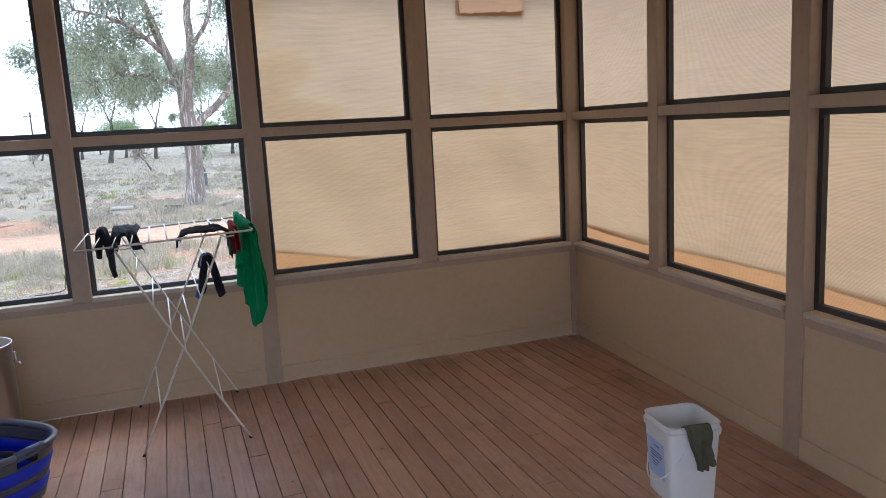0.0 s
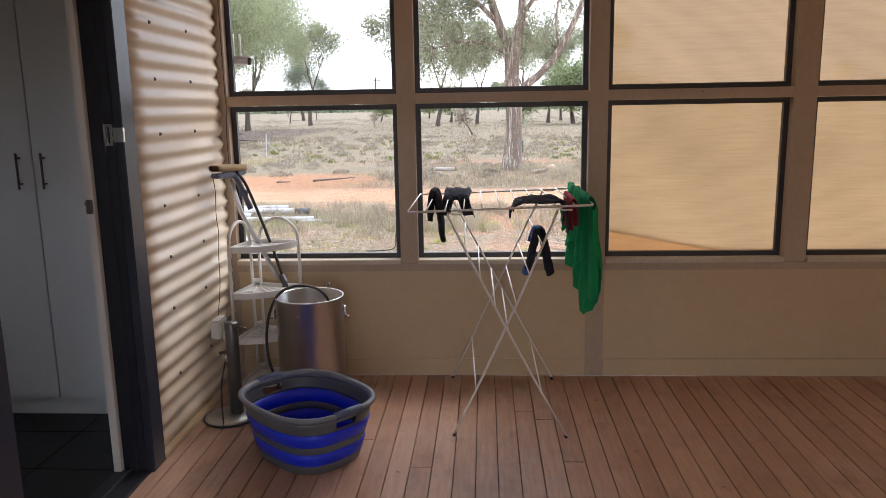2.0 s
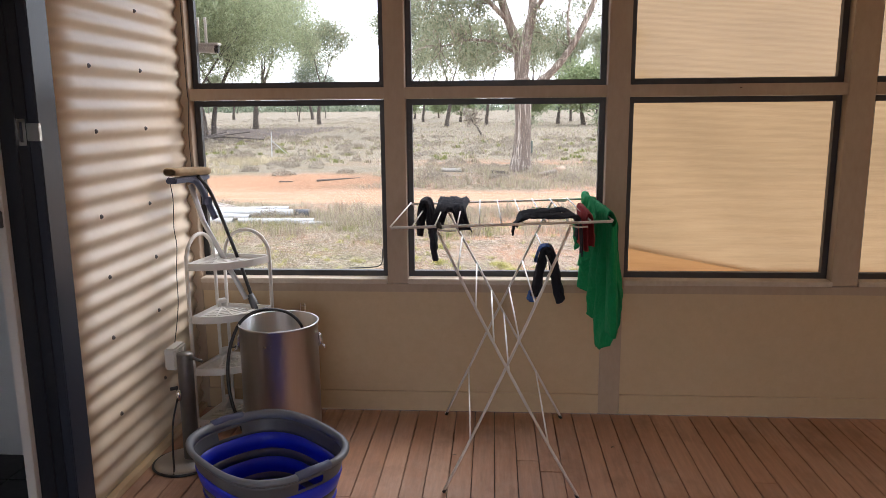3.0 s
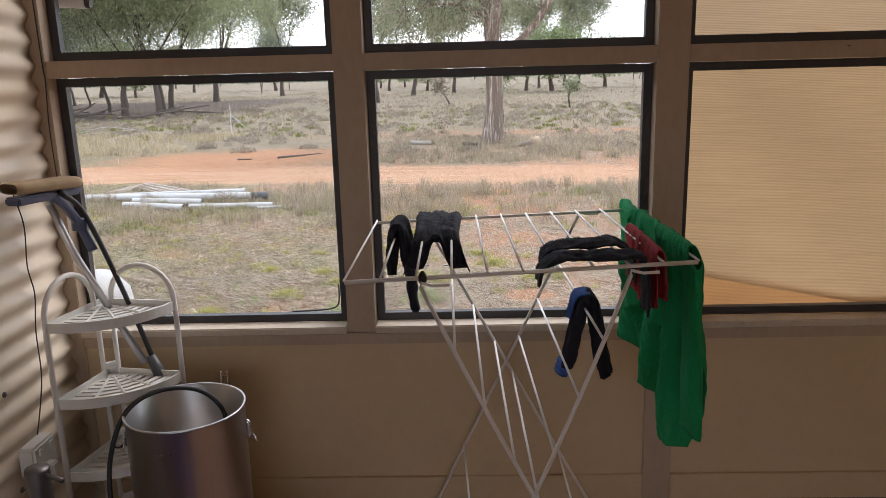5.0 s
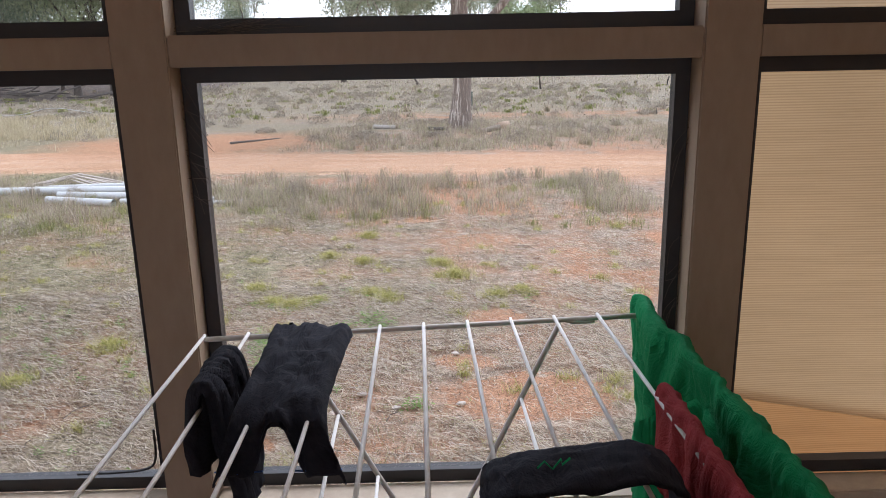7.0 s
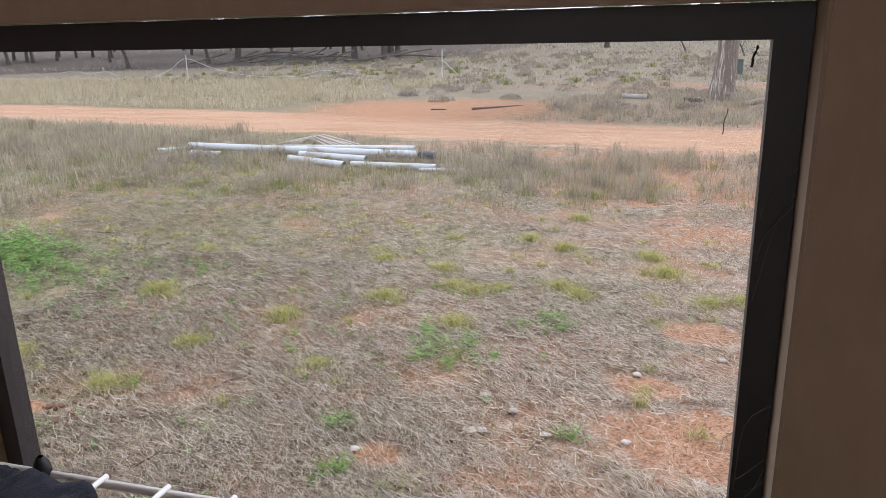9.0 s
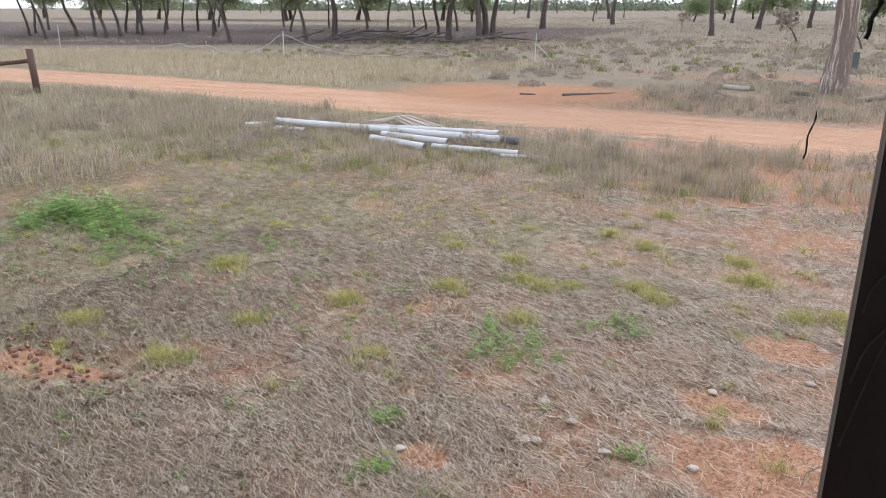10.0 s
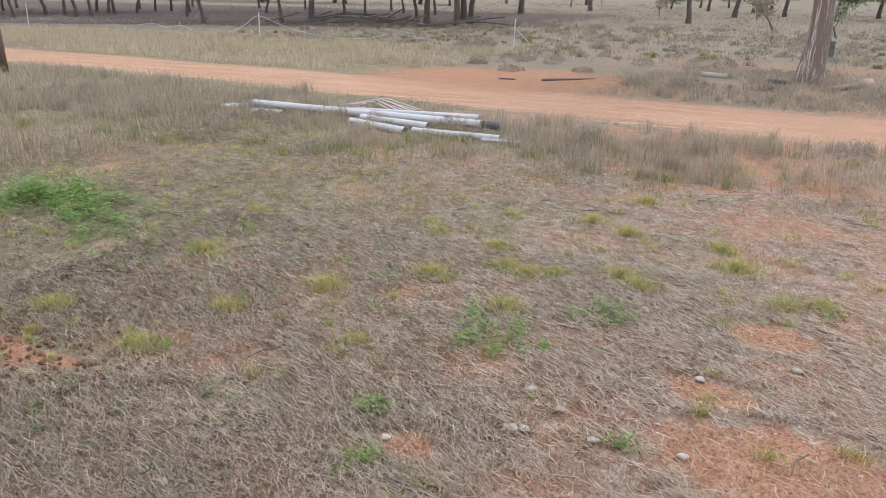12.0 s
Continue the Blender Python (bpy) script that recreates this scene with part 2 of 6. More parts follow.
def screen_mat():
    m, nt, b = nodes_of("fly_screen_mesh")
    b.inputs["Base Color"].default_value = (0.22, 0.22, 0.22, 1)
    b.inputs["Roughness"].default_value = 0.6
    tp = nt.nodes.new("ShaderNodeBsdfTransparent")
    mx = nt.nodes.new("ShaderNodeMixShader")
    n = tex(nt, "ShaderNodeTexNoise", 3.0, 5, 0.6)
    nt.links.new(ramp(nt, n.outputs[0], [(0.3, (0.06, 0.06, 0.06)), (0.8, (0.12, 0.12, 0.12))]), mx.inputs[0])
    nt.links.new(tp.outputs[0], mx.inputs[1])
    nt.links.new(b.outputs[0], mx.inputs[2])
    nt.links.new(mx.outputs[0], nt.nodes["Material Output"].inputs[0])
    return m


M_SCREEN = screen_mat()


def ground_mat():
    """Red soil, grey litter, thin green, and the graded dirt track."""
    m, nt, b = nodes_of("outback_ground")
    tc = nt.nodes.new("ShaderNodeTexCoord")
    sp = nt.nodes.new("ShaderNodeSeparateXYZ")
    nt.links.new(tc.outputs["Object"], sp.inputs[0])
    X, Y = sp.outputs[0], sp.outputs[1]
    n_big = tex(nt, "ShaderNodeTexNoise", 0.35, 4, 0.6).outputs[0]
    n_mid = tex(nt, "ShaderNodeTexNoise", 1.6, 6, 0.65).outputs[0]
    n_fine = tex(nt, "ShaderNodeTexNoise", 9.0, 8, 0.75).outputs[0]
    n_grit = tex(nt, "ShaderNodeTexNoise", 55.0, 6, 0.8).outputs[0]
    streak = tex(nt, "ShaderNodeTexNoise", 1.5, 6, 0.7, (0.25, 1.6, 1)).outputs[0]
    soil = ramp(nt, n_fine, [(0.25, (0.28, 0.145, 0.082)), (0.55, (0.42, 0.23, 0.138)), (0.8, (0.52, 0.325, 0.212))])
    # the dark end stands for shade in the gaps of the litter
    litter = ramp(nt, n_fine, [(0.30, (0.07, 0.048, 0.036)), (0.5, (0.30, 0.23, 0.175)), (0.72, (0.54, 0.44, 0.35))])
    cover = mth(nt, "ADD", mth(nt, "MULTIPLY", n_mid, 0.65), mth(nt, "MULTIPLY", n_big, 0.55))
    cover = mth(nt, "MULTIPLY_ADD", n_fine, 0.25, cover)
    # the yard is barer towards +x
    cover = mth(nt, "ADD", cover, mth(nt, "MULTIPLY", X, -0.008))
    near = mixc(nt, ramp(nt, cover, [(0.60, (0, 0, 0)), (0.78, (1, 1, 1))]), soil, litter)
    green = ramp(nt, mth(nt, "MULTIPLY_ADD", X, -0.035, mth(nt, "ADD", n_big, mth(nt, "MULTIPLY", n_mid, 0.4))), [(0.70, (0, 0, 0)), (0.95, (0.6, 0.6, 0.6))])
    near = mixc(nt, green, near, ramp(nt, n_fine, [(0.35, (0.07, 0.075, 0.03)), (0.65, (0.23, 0.24, 0.11))]))
    # far paddock: bands of straw, grey and red
    far = ramp(nt, streak, [(0.30, (0.33, 0.19, 0.115)), (0.42, (0.235, 0.195, 0.13)), (0.55, (0.275, 0.235, 0.18)), (0.70, (0.275, 0.26, 0.23))])
    far = mixc(nt, ramp(nt, n_fine, [(0.45, (0, 0, 0)), (0.65, (0.7, 0.7, 0.7))]), far, (0.19, 0.165, 0.115))
    c = mixc(nt, ramp(nt, mth(nt, "MULTIPLY", Y, 0.02), [(0.40, (0, 0, 0)), (0.56, (1, 1, 1))]), near, far)
    # needle litter and the grove's shade, both put into the ground colour
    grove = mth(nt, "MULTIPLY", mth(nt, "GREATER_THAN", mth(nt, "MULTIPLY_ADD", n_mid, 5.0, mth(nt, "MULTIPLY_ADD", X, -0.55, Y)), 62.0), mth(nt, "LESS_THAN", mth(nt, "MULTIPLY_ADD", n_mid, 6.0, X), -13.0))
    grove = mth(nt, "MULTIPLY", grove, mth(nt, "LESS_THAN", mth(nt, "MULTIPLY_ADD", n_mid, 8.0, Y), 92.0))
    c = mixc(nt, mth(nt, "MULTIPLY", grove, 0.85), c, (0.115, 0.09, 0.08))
    # the track
    wob = mth(nt, "MULTIPLY_ADD", n_fine, 1.0, mth(nt, "MULTIPLY_ADD", streak, 1.6, -1.3))
    mid = mth(nt, "MULTIPLY_ADD", mth(nt, "MULTIPLY", X, X), -0.0025, mth(nt, "MULTIPLY_ADD", X, -0.17, 19.15))
    off = mth(nt, "ABSOLUTE", mth(nt, "ADD", mth(nt, "SUBTRACT", Y, mid), wob))
    trk = ramp(nt, mth(nt, "MULTIPLY", off, 0.25), [(0.34, (1, 1, 1)), (0.46, (0, 0, 0))])
    tcol = ramp(nt, mth(nt, "ADD", mth(nt, "MULTIPLY", n_fine, 0.6), mth(nt, "MULTIPLY", streak, 0.5)), [(0.38, (0.34, 0.185, 0.105)), (0.52, (0.45, 0.27, 0.165)), (0.68, (0.55, 0.375, 0.26))])
    c = mixc(nt, trk, c, tcol)
    # red washed margin beyond the track
    wx = mth(nt, "MULTIPLY", mth(nt, "ADD", X, 6.3), 0.24)
    wy = mth(nt, "MULTIPLY", mth(nt, "SUBTRACT", Y, 23.6), 0.34)
    wd = mth(nt, "SQRT", mth(nt, "ADD", mth(nt, "MULTIPLY", wx, wx), mth(nt, "MULTIPLY", wy, wy)))
    wd = mth(nt, "MULTIPLY_ADD", n_mid, 0.9, wd)
    c = mixc(nt, ramp(nt, mth(nt, "MULTIPLY", wd, 0.5), [(0.52, (0.92, 0.92, 0.92)), (0.80, (0, 0, 0))]), c, ramp(nt, n_fine, [(0.30, (0.24, 0.12, 0.065)), (0.5, (0.42, 0.225, 0.13)), (0.75, (0.52, 0.32, 0.20))]))
    # red bands in the paddock behind the gum tree
    off2 = mth(nt, "ABSOLUTE", mth(nt, "SUBTRACT", mth(nt, "MULTIPLY_ADD", streak, 3.0, Y), 32.5))
    band = mth(nt, "MULTIPLY", ramp(nt, mth(nt, "MULTIPLY", off2, 0.3), [(0.2, (0.8, 0.8, 0.8)), (0.75, (0, 0, 0))]), ramp(nt, mth(nt, "MULTIPLY_ADD", X, 0.08, 0.9), [(0.3, (0, 0, 0)), (0.8, (1, 1, 1))]))
    band = mth(nt, "MULTIPLY", band, ramp(nt, n_mid, [(0.40, (0, 0, 0)), (0.58, (1, 1, 1))]))
    c = mixc(nt, band, c, soil)
    # bare red scrapes in the yard
    bare = None
    for cx, cy, rx, ry in ((0.62, 8.05, 1.05, 0.7), (0.2, 8.65, 0.45, 0.3), (-1.12, 7.45, 0.25, 0.2), (0.9, 14.3, 1.3, 1.0), (0.55, 12.5, 0.7, 0.4), (-3.9, 7.28, 0.6, 0.3), (0.5, 9.6, 0.5, 0.4), (-3.5, 7.35, 0.4, 0.16), (-0.2, 13.6, 0.5, 0.4)):
        dx = mth(nt, "MULTIPLY", mth(nt, "SUBTRACT", X, cx), 1 / rx)
        dy = mth(nt, "MULTIPLY", mth(nt, "SUBTRACT", Y, cy), 1 / ry)
        d = mth(nt, "SQRT", mth(nt, "ADD", mth(nt, "MULTIPLY", dx, dx), mth(nt, "MULTIPLY", dy, dy)))
        d = mth(nt, "MULTIPLY_ADD", n_fine, 0.9, d)
        bare = d if bare is None else mth(nt, "MINIMUM", bare, d)
    c = mixc(nt, ramp(nt, bare, [(0.95, (0.9, 0.9, 0.9)), (1.45, (0, 0, 0))]), c, soil)
    # fine light and dark put into the colour, for relief shades faintly under cloud
    g = ramp(nt, n_grit, [(0.36, (0.28, 0.27, 0.26)), (0.50, (0.92, 0.92, 0.92)), (0.62, (1.38, 1.38, 1.38))])
    c = mixc(nt, 1.0, c, g, "MULTIPLY")
    nt.links.new(c, b.inputs["Base Color"])
    b.inputs["Roughness"].default_value = 0.95
    b.inputs["Specular IOR Level"].default_value = 0.1
    bump(nt, b, mth(nt, "MULTIPLY_ADD", n_grit, 0.4, n_fine), 0.6, 0.03)
    return m


M_GROUND = ground_mat()
M_STRAW = island("dry_straw", [(0.0, (0.07, 0.05, 0.036)), (0.22, (0.23, 0.17, 0.12)), (0.50, (0.48, 0.385, 0.285)), (0.78, (0.70, 0.605, 0.475)), (0.88, (0.54, 0.48, 0.44)), (1.0, (0.43, 0.41, 0.19))])
M_GREYGRASS = island("grey_dry_grass", [(0.0, (0.22, 0.175, 0.135)), (0.4, (0.42, 0.345, 0.27)), (0.68, (0.56, 0.48, 0.375)), (0.8, (0.40, 0.37, 0.22)), (1.0, (0.33, 0.33, 0.17))], through_light=0.4)
M_YELLOWGRASS = island("straw_yellow_grass", [(0.0, (0.30, 0.25, 0.16)), (0.5, (0.50, 0.43, 0.285)), (1.0, (0.66, 0.58, 0.41))], through_light=0.4)
M_TUFT = island("yellow_green_tuft", [(0.0, (0.24, 0.24, 0.07)), (0.45, (0.46, 0.44, 0.135)), (0.8, (0.62, 0.58, 0.24)), (1.0, (0.66, 0.57, 0.36))], through_light=0.4)
M_YARDGREEN = island("olive_yard_grass", [(0.0, (0.11, 0.12, 0.045)), (0.45, (0.23, 0.25, 0.085)), (0.8, (0.36, 0.36, 0.15)), (1.0, (0.44, 0.38, 0.22))], through_light=0.35)
M_HERB = island("bright_green_herb", [(0.0, (0.10, 0.19, 0.045)), (0.55, (0.21, 0.36, 0.085)), (1.0, (0.34, 0.48, 0.17))], through_light=0.4)
M_SHRUB = island("grey_saltbush", [(0.0, (0.19, 0.155, 0.125)), (0.6, (0.34, 0.29, 0.235)), (1.0, (0.40, 0.37, 0.27))], through_light=0.35)
M_GUMLEAF = island("grey_green_gum_leaf", [(0.0, (0.17, 0.19, 0.125)), (0.5, (0.30, 0.33, 0.21)), (0.85, (0.42, 0.44, 0.31)), (1.0, (0.42, 0.36, 0.24))], 0.5, through_light=0.6)
M_BELAH = island("dark_green_needles", [(0.0, (0.10, 0.125, 0.085)), (0.5, (0.18, 0.215, 0.145)), (1.0, (0.27, 0.30, 0.21))], 0.7, through_light=0.6)
M_MALLEE = island("light_green_foliage", [(0.0, (0.16, 0.20, 0.10)), (0.5, (0.27, 0.33, 0.17)), (1.0, (0.40, 0.45, 0.26))], 0.6, through_light=0.6)
M_WATTLE = island("mid_green_foliage", [(0.0, (0.19, 0.22, 0.135)), (0.5, (0.31, 0.35, 0.205)), (1.0, (0.44, 0.47, 0.29))], 0.7, through_light=0.62)

# ---- builders ----
def base_of(ob):
    """Where a thing or part has its origin in the world."""
    return ob.location + base_of(ob.parent) if ob.parent else ob.location.copy()


def part(name, bm, material, parent=None, label="", smooth=False, bevel=0.0):
    """Link a bmesh drawn in world places as one mesh object under a thing or part."""
    me = bpy.data.meshes.new(name)
    if bevel:
        bmesh.ops.bevel(bm, geom=list(bm.edges), offset=bevel, segments=2, affect="EDGES", clamp_overlap=True)
    if parent:
        bmesh.ops.translate(bm, verts=bm.verts, vec=-base_of(parent))
    bm.normal_update()
    bm.to_mesh(me)
    bm.free()
    me.materials.append(material)
    if smooth:
        me.polygons.foreach_set("use_smooth", [True] * len(me.polygons))
    ob = new(name, me)
    if parent:
        ob.parent = parent
    if label:
        tagged(ob, label)
    return ob


def thing(name, label, category, group="", kind="", at=(0, 0, 0)):
    ob = new(name)
    ob.empty_display_size = 0.1
    ob.location = at
    return tagged(ob, label, category, group, kind)


def box(x0, x1, y0, y1, z0, z1, bm=None):
    bm = bm or bmesh.new()
    m = Matrix.Translation(((x0 + x1) / 2, (y0 + y1) / 2, (z0 + z1) / 2)) @ Matrix.Diagonal((x1 - x0, y1 - y0, z1 - z0, 1))
    bmesh.ops.create_cube(bm, size=1, matrix=m)
    return bm


def tube(points, radius, sides=8, bm=None, cap=True, radii=None):
    """A round bar along points."""
    bm = bm or bmesh.new()
    pts = [Vector(p) for p in points]
    rings = []
    ref = None
    for i, p in enumerate(pts):
        d = (pts[min(i + 1, len(pts) - 1)] - pts[max(i - 1, 0)]).normalized()
        if ref is None:
            ref = d.orthogonal().normalized()
        ref = (ref - d * ref.dot(d)).normalized()
        other = d.cross(ref)
        r = radii[i] if radii else radius
        rings.append([bm.verts.new(p + (ref * math.cos(a) + other * math.sin(a)) * r) for a in (2 * math.pi * k / sides for k in range(sides))])
    for a, b in zip(rings, rings[1:]):
        for k in range(sides):
            bm.faces.new((a[k], a[(k + 1) % sides], b[(k + 1) % sides], b[k]))
    if cap:
        bm.faces.new(rings[0][::-1])
        bm.faces.new(rings[-1])
    return bm


def smooth_path(points, n=8):
    """Catmull-Rom through the points."""
    p = [Vector(q) for q in points]
    p = [p[0] * 2 - p[1]] + p + [p[-1] * 2 - p[-2]]
    out = []
    for i in range(1, len(p) - 2):
        for k in range(n):
            t = k / n
            out.append(0.5 * (2 * p[i] + (p[i + 1] - p[i - 1]) * t + (2 * p[i - 1] - 5 * p[i] + 4 * p[i + 1] - p[i + 2]) * t * t + (3 * p[i] - p[i - 1] - 3 * p[i + 1] + p[i + 2]) * t ** 3))
    return out + [p[-2]]


def lathe(profile, centre, sides=40, bm=None, shape=None):
    """Turn (radius, height) pairs about a vertical axis; shape(angle) stretches the outline."""
    bm = bm or bmesh.new()
    cx, cy, cz = centre
    rings = []
    for r, z in profile:
        ring = []
        for k in range(sides):
            a = 2 * math.pi * k / sides
            sx, sy = shape(a) if shape else (math.cos(a), math.sin(a))
            ring.append(bm.verts.new((cx + r * sx, cy + r * sy, cz + z)))
        rings.append(ring)
    for a, b in zip(rings, rings[1:]):
        for k in range(sides):
            bm.faces.new((a[k], a[(k + 1) % sides], b[(k + 1) % sides], b[k]))
    return bm


def sheet(f, nu, nv, bm=None):
    """A grid surface f(u, v), u and v from 0 to 1."""
    bm = bm or bmesh.new()
    g = [[bm.verts.new(f(i / nu, j / nv)) for j in range(nv + 1)] for i in range(nu + 1)]
    for i in range(nu):
        for j in range(nv):
            bm.faces.new((g[i][j], g[i + 1][j], g[i + 1][j + 1], g[i][j + 1]))
    return bm


def thicken(ob, t):
    s = ob.modifiers.new("thickness", "SOLIDIFY")
    s.thickness = t
    s.offset = 0
    return ob


# ---- the veranda ----
YW, XE, XW, YS = 4.85, 2.84, -1.605, -1.0
SILL, RAIL0, RAIL1, HEAD, CEIL = 0.69, 1.618, 1.675, 2.52, 2.64
T = 0.10

# floor: joists' bed and single planks
floor = part("floor", box(XW - 0.3, XE + 0.1, YS - 0.1, YW + 0.1, -0.14, -0.028), M_DEADWOOD)
tagged(floor, "brown painted timber veranda floor of narrow boards", "floor", kind="structure")

ceiling = tagged(part("ceiling", box(XW - 0.2, XE + 0.3, YS - 0.2, YW + 0.35, CEIL, CEIL + 0.06), M_CEIL), "plain pale veranda ceiling", "ceiling", kind="structure")
# unseen side: taken as open, its openings sized for the light inside
south = bmesh.new()
box(XW - 0.12, XE + T, YS - 0.1, YS, 0, 0.12, south)
box(XW - 0.12, XE + T, YS - 0.1, YS, HEAD, CEIL, south)
for x0, x1 in ((XW - 0.12, -1.5), (-0.59, -0.49), (0.5, 0.6), (1.62, 1.74), (2.8, XE + T)):
    box(x0, x1, YS - 0.1, YS, 0.12, HEAD, south)
# solid part added out of view to cut light from the +x half
box(1.0, XE + T, YS - 0.1, YS, 0.12, HEAD, south)
wall_south = tagged(part("wall_south", south, M_PANEL), "unseen veranda side behind the walker, part open and part closed for light", "wall", kind="structure")

# window wall: posts at x, low panels, rails
wall_north = thing("wall_north", "tan timber framed veranda wall with cream lower panels", "wall", kind="structure")
N_POSTS = ((-1.84, -1.569, 0.0), (-0.589, -0.487, SILL), (0.497, 0.603, 0.0), (1.617, 1.742, SILL), (2.80, 2.94, 0.0))
for x0, x1, z0 in N_POSTS:
    part("post", box(x0, x1, YW, YW + T, z0, CEIL), M_POST, wall_north, bevel=0.003)
N_BAYS = [(a[1], b[0]) for a, b in zip(N_POSTS, N_POSTS[1:])]
for x0, x1 in N_BAYS:
    part("rail", box(x0, x1, YW + 0.003, YW + T - 0.01, RAIL0, RAIL1), M_POST, wall_north, bevel=0.003)
    part("head", box(x0, x1, YW + 0.003, YW + T, HEAD, CEIL), M_POST, wall_north, bevel=0.003)
for x0, x1 in ((-1.569, 0.497), (0.603, 2.80)):
    part("panel", box(x0, x1, YW + 0.012, YW + T - 0.012, 0.0, SILL - 0.004), M_PANEL, wall_north, "cream painted flat sheet panel")
    part("baseboard", box(x0 + 0.001, x1 - 0.001, YW - 0.002, YW + 0.012, 0.0, 0.105), M_PANEL, wall_north, bevel=0.002)
    part("sill_rail", box(x0, x1, YW - 0.004, YW + 0.012, SILL - 0.045, SILL - 0.002), M_POST, wall_north, bevel=0.003)
for x0, x1 in N_BAYS:
    part("sill", box(x0 + 0.001, x1 - 0.001, YW - 0.018, YW + 0.058, SILL, SILL + 0.026), M_SILL, wall_north, "pale worn timber sill", bevel=0.004)

# east wall
wall_east = thing("wall_east", "tan timber framed side wall with cream lower panels", "wall", kind="structure")
E_POSTS = ((3.695, 3.805, SILL), (2.495, 2.608, 0.0), (1.30, 1.405, SILL), (0.10, 0.21, 0.0))
edges = [YW] + [v for a, b, _ in E_POSTS for v in (b, a)] + [YS]
E_BAYS = list(zip(edges[1::2], edges[0::2]))
for y0, y1, z0 in E_POSTS:
    part("post", box(XE, XE + T, y0, y1, z0, CEIL), M_POST, wall_east, bevel=0.003)
for y0, y1 in E_BAYS:
    part("rail", box(XE + 0.003, XE + T - 0.01, y0, y1, RAIL0, RAIL1), M_POST, wall_east, bevel=0.003)
    part("head", box(XE + 0.003, XE + T, y0, y1, HEAD, CEIL), M_POST, wall_east, bevel=0.003)
    part("sill", box(XE - 0.018, XE + 0.058, y0 + 0.001, y1 - 0.02, SILL, SILL + 0.026), M_SILL, wall_east, "pale worn timber sill", bevel=0.004)
for y0, y1 in ((2.608, YW), (0.21, 2.495), (YS, 0.10)):
    part("panel", box(XE + 0.012, XE + T - 0.012, y0, y1, 0.0, SILL - 0.004), M_PANEL, wall_east, "cream painted flat sheet panel")
    part("baseboard", box(XE - 0.002, XE + 0.012, y0 + 0.001, y1 - 0.001, 0.0, 0.105), M_PANEL, wall_east, bevel=0.002)
    part("sill_rail", box(XE - 0.004, XE + 0.012, y0, y1 - 0.003, SILL - 0.045, SILL - 0.002), M_POST, wall_east, bevel=0.003)


def ring_frame(x0, x1, z0, z1, w, y0, y1, along_y=False, x=0.0):
    """A mitred four-bar frame in one mesh."""
    bm = bmesh.new()
    for a0, a1, b0, b1 in ((x0, x1, z0, z0 + w), (x0, x1, z1 - w, z1), (x0, x0 + w, z0 + w, z1 - w), (x1 - w, x1, z0 + w, z1 - w)):
        if along_y:
            box(y0, y1, a0, a1, b0, b1, bm)
        else:
            box(a0, a1, y0, y1, b0, b1, bm)
    return bm


count = 0
for i, (x0, x1) in enumerate(N_BAYS):
    for z0, z1, where in ((SILL + 0.024, RAIL0, "lower"), (RAIL1, HEAD, "upper")):
        count += 1
        w = thing("window_%d" % count, ("%s window opening with a black frame and %s" % (where, "grey insect screen" if i < 2 else "shade cloth outside")), "window", kind="structure")
        part("window_frame", ring_frame(x0 + 0.001, x1 - 0.001, z0 + 0.001, z1 - 0.001, 0.029, YW + 0.06, YW + 0.09), M_FRAME, w, "black painted frame")
        if i < 2:
            part("fly_screen", box(x0 + 0.03, x1 - 0.03, YW + 0.073, YW + 0.0735, z0 + 0.03, z1 - 0.03), M_SCREEN, w, "fine grey insect mesh")
EAST_WINDOWS = []
for y0, y1 in E_BAYS:
    for z0, z1, where in ((SILL + 0.024, RAIL0, "lower"), (RAIL1, HEAD, "upper")):
        count += 1
        w = thing("window_%d" % count, "%s side window opening with a dark frame and shade cloth outside" % where, "window", kind="structure")
        EAST_WINDOWS.append(w)
        part("window_frame", ring_frame(y0 + 0.001, y1 - 0.001, z0 + 0.001, z1 - 0.001, 0.029, XE + 0.06, XE + 0.09, True), M_FRAME, w, "dark painted frame")

# shade cloth hung outside
def hem_c(x):
    s = min(1, max(0, (x - 0.6) / 0.75))
    return 0.855 - 0.150 * s ** 0.9 + (0.03 * (x - 2.3) if x > 2.3 else 0)


def cloth_n(x0, x1, z_low, z_high, off, seed):
    def f(u, v):
        x = x0 + (x1 - x0) * u
        lo = z_low(x) if callable(z_low) else z_low
        hi = z_high(x) if callable(z_high) else z_high
        z = lo + (hi - lo) * v
        return Vector((x, YW + off + 0.018 * noise.noise((x * 1.3, z * 2.2, seed)) + 0.006 * math.sin(x * 9 + z * 7), z))
    return f


def torn(x):
    z = 2.60
    if 2.06 < x < 2.58:
        z = 2.40 + 0.022 * noise.noise((x * 23, 0, 4)) + 0.03 * (x - 2.06)
    return z


shade_n = thing("shade_cloth", "torn pale beige shade cloth hung over the end windows", "shade cloth")
part("inner_layer", sheet(cloth_n(0.52, 2.98, hem_c, torn, 0.20, 1), 160, 60), M_SHADE, shade_n, "pale beige knitted cloth with curved hem", smooth=True)
part("outer_layer", sheet(cloth_n(0.52, 3.0, 0.45, lambda x: hem_c(x) + 0.03, 0.225, 6), 80, 12), M_SHADE_OUT, shade_n, "orange tan knitted cloth", smooth=True)
part("patch", sheet(cloth_n(2.05, 2.59, 2.385, 2.62, 0.225, 6), 16, 8), M_SHADE_OUT, shade_n, "orange tan cloth behind the tear", smooth=True)
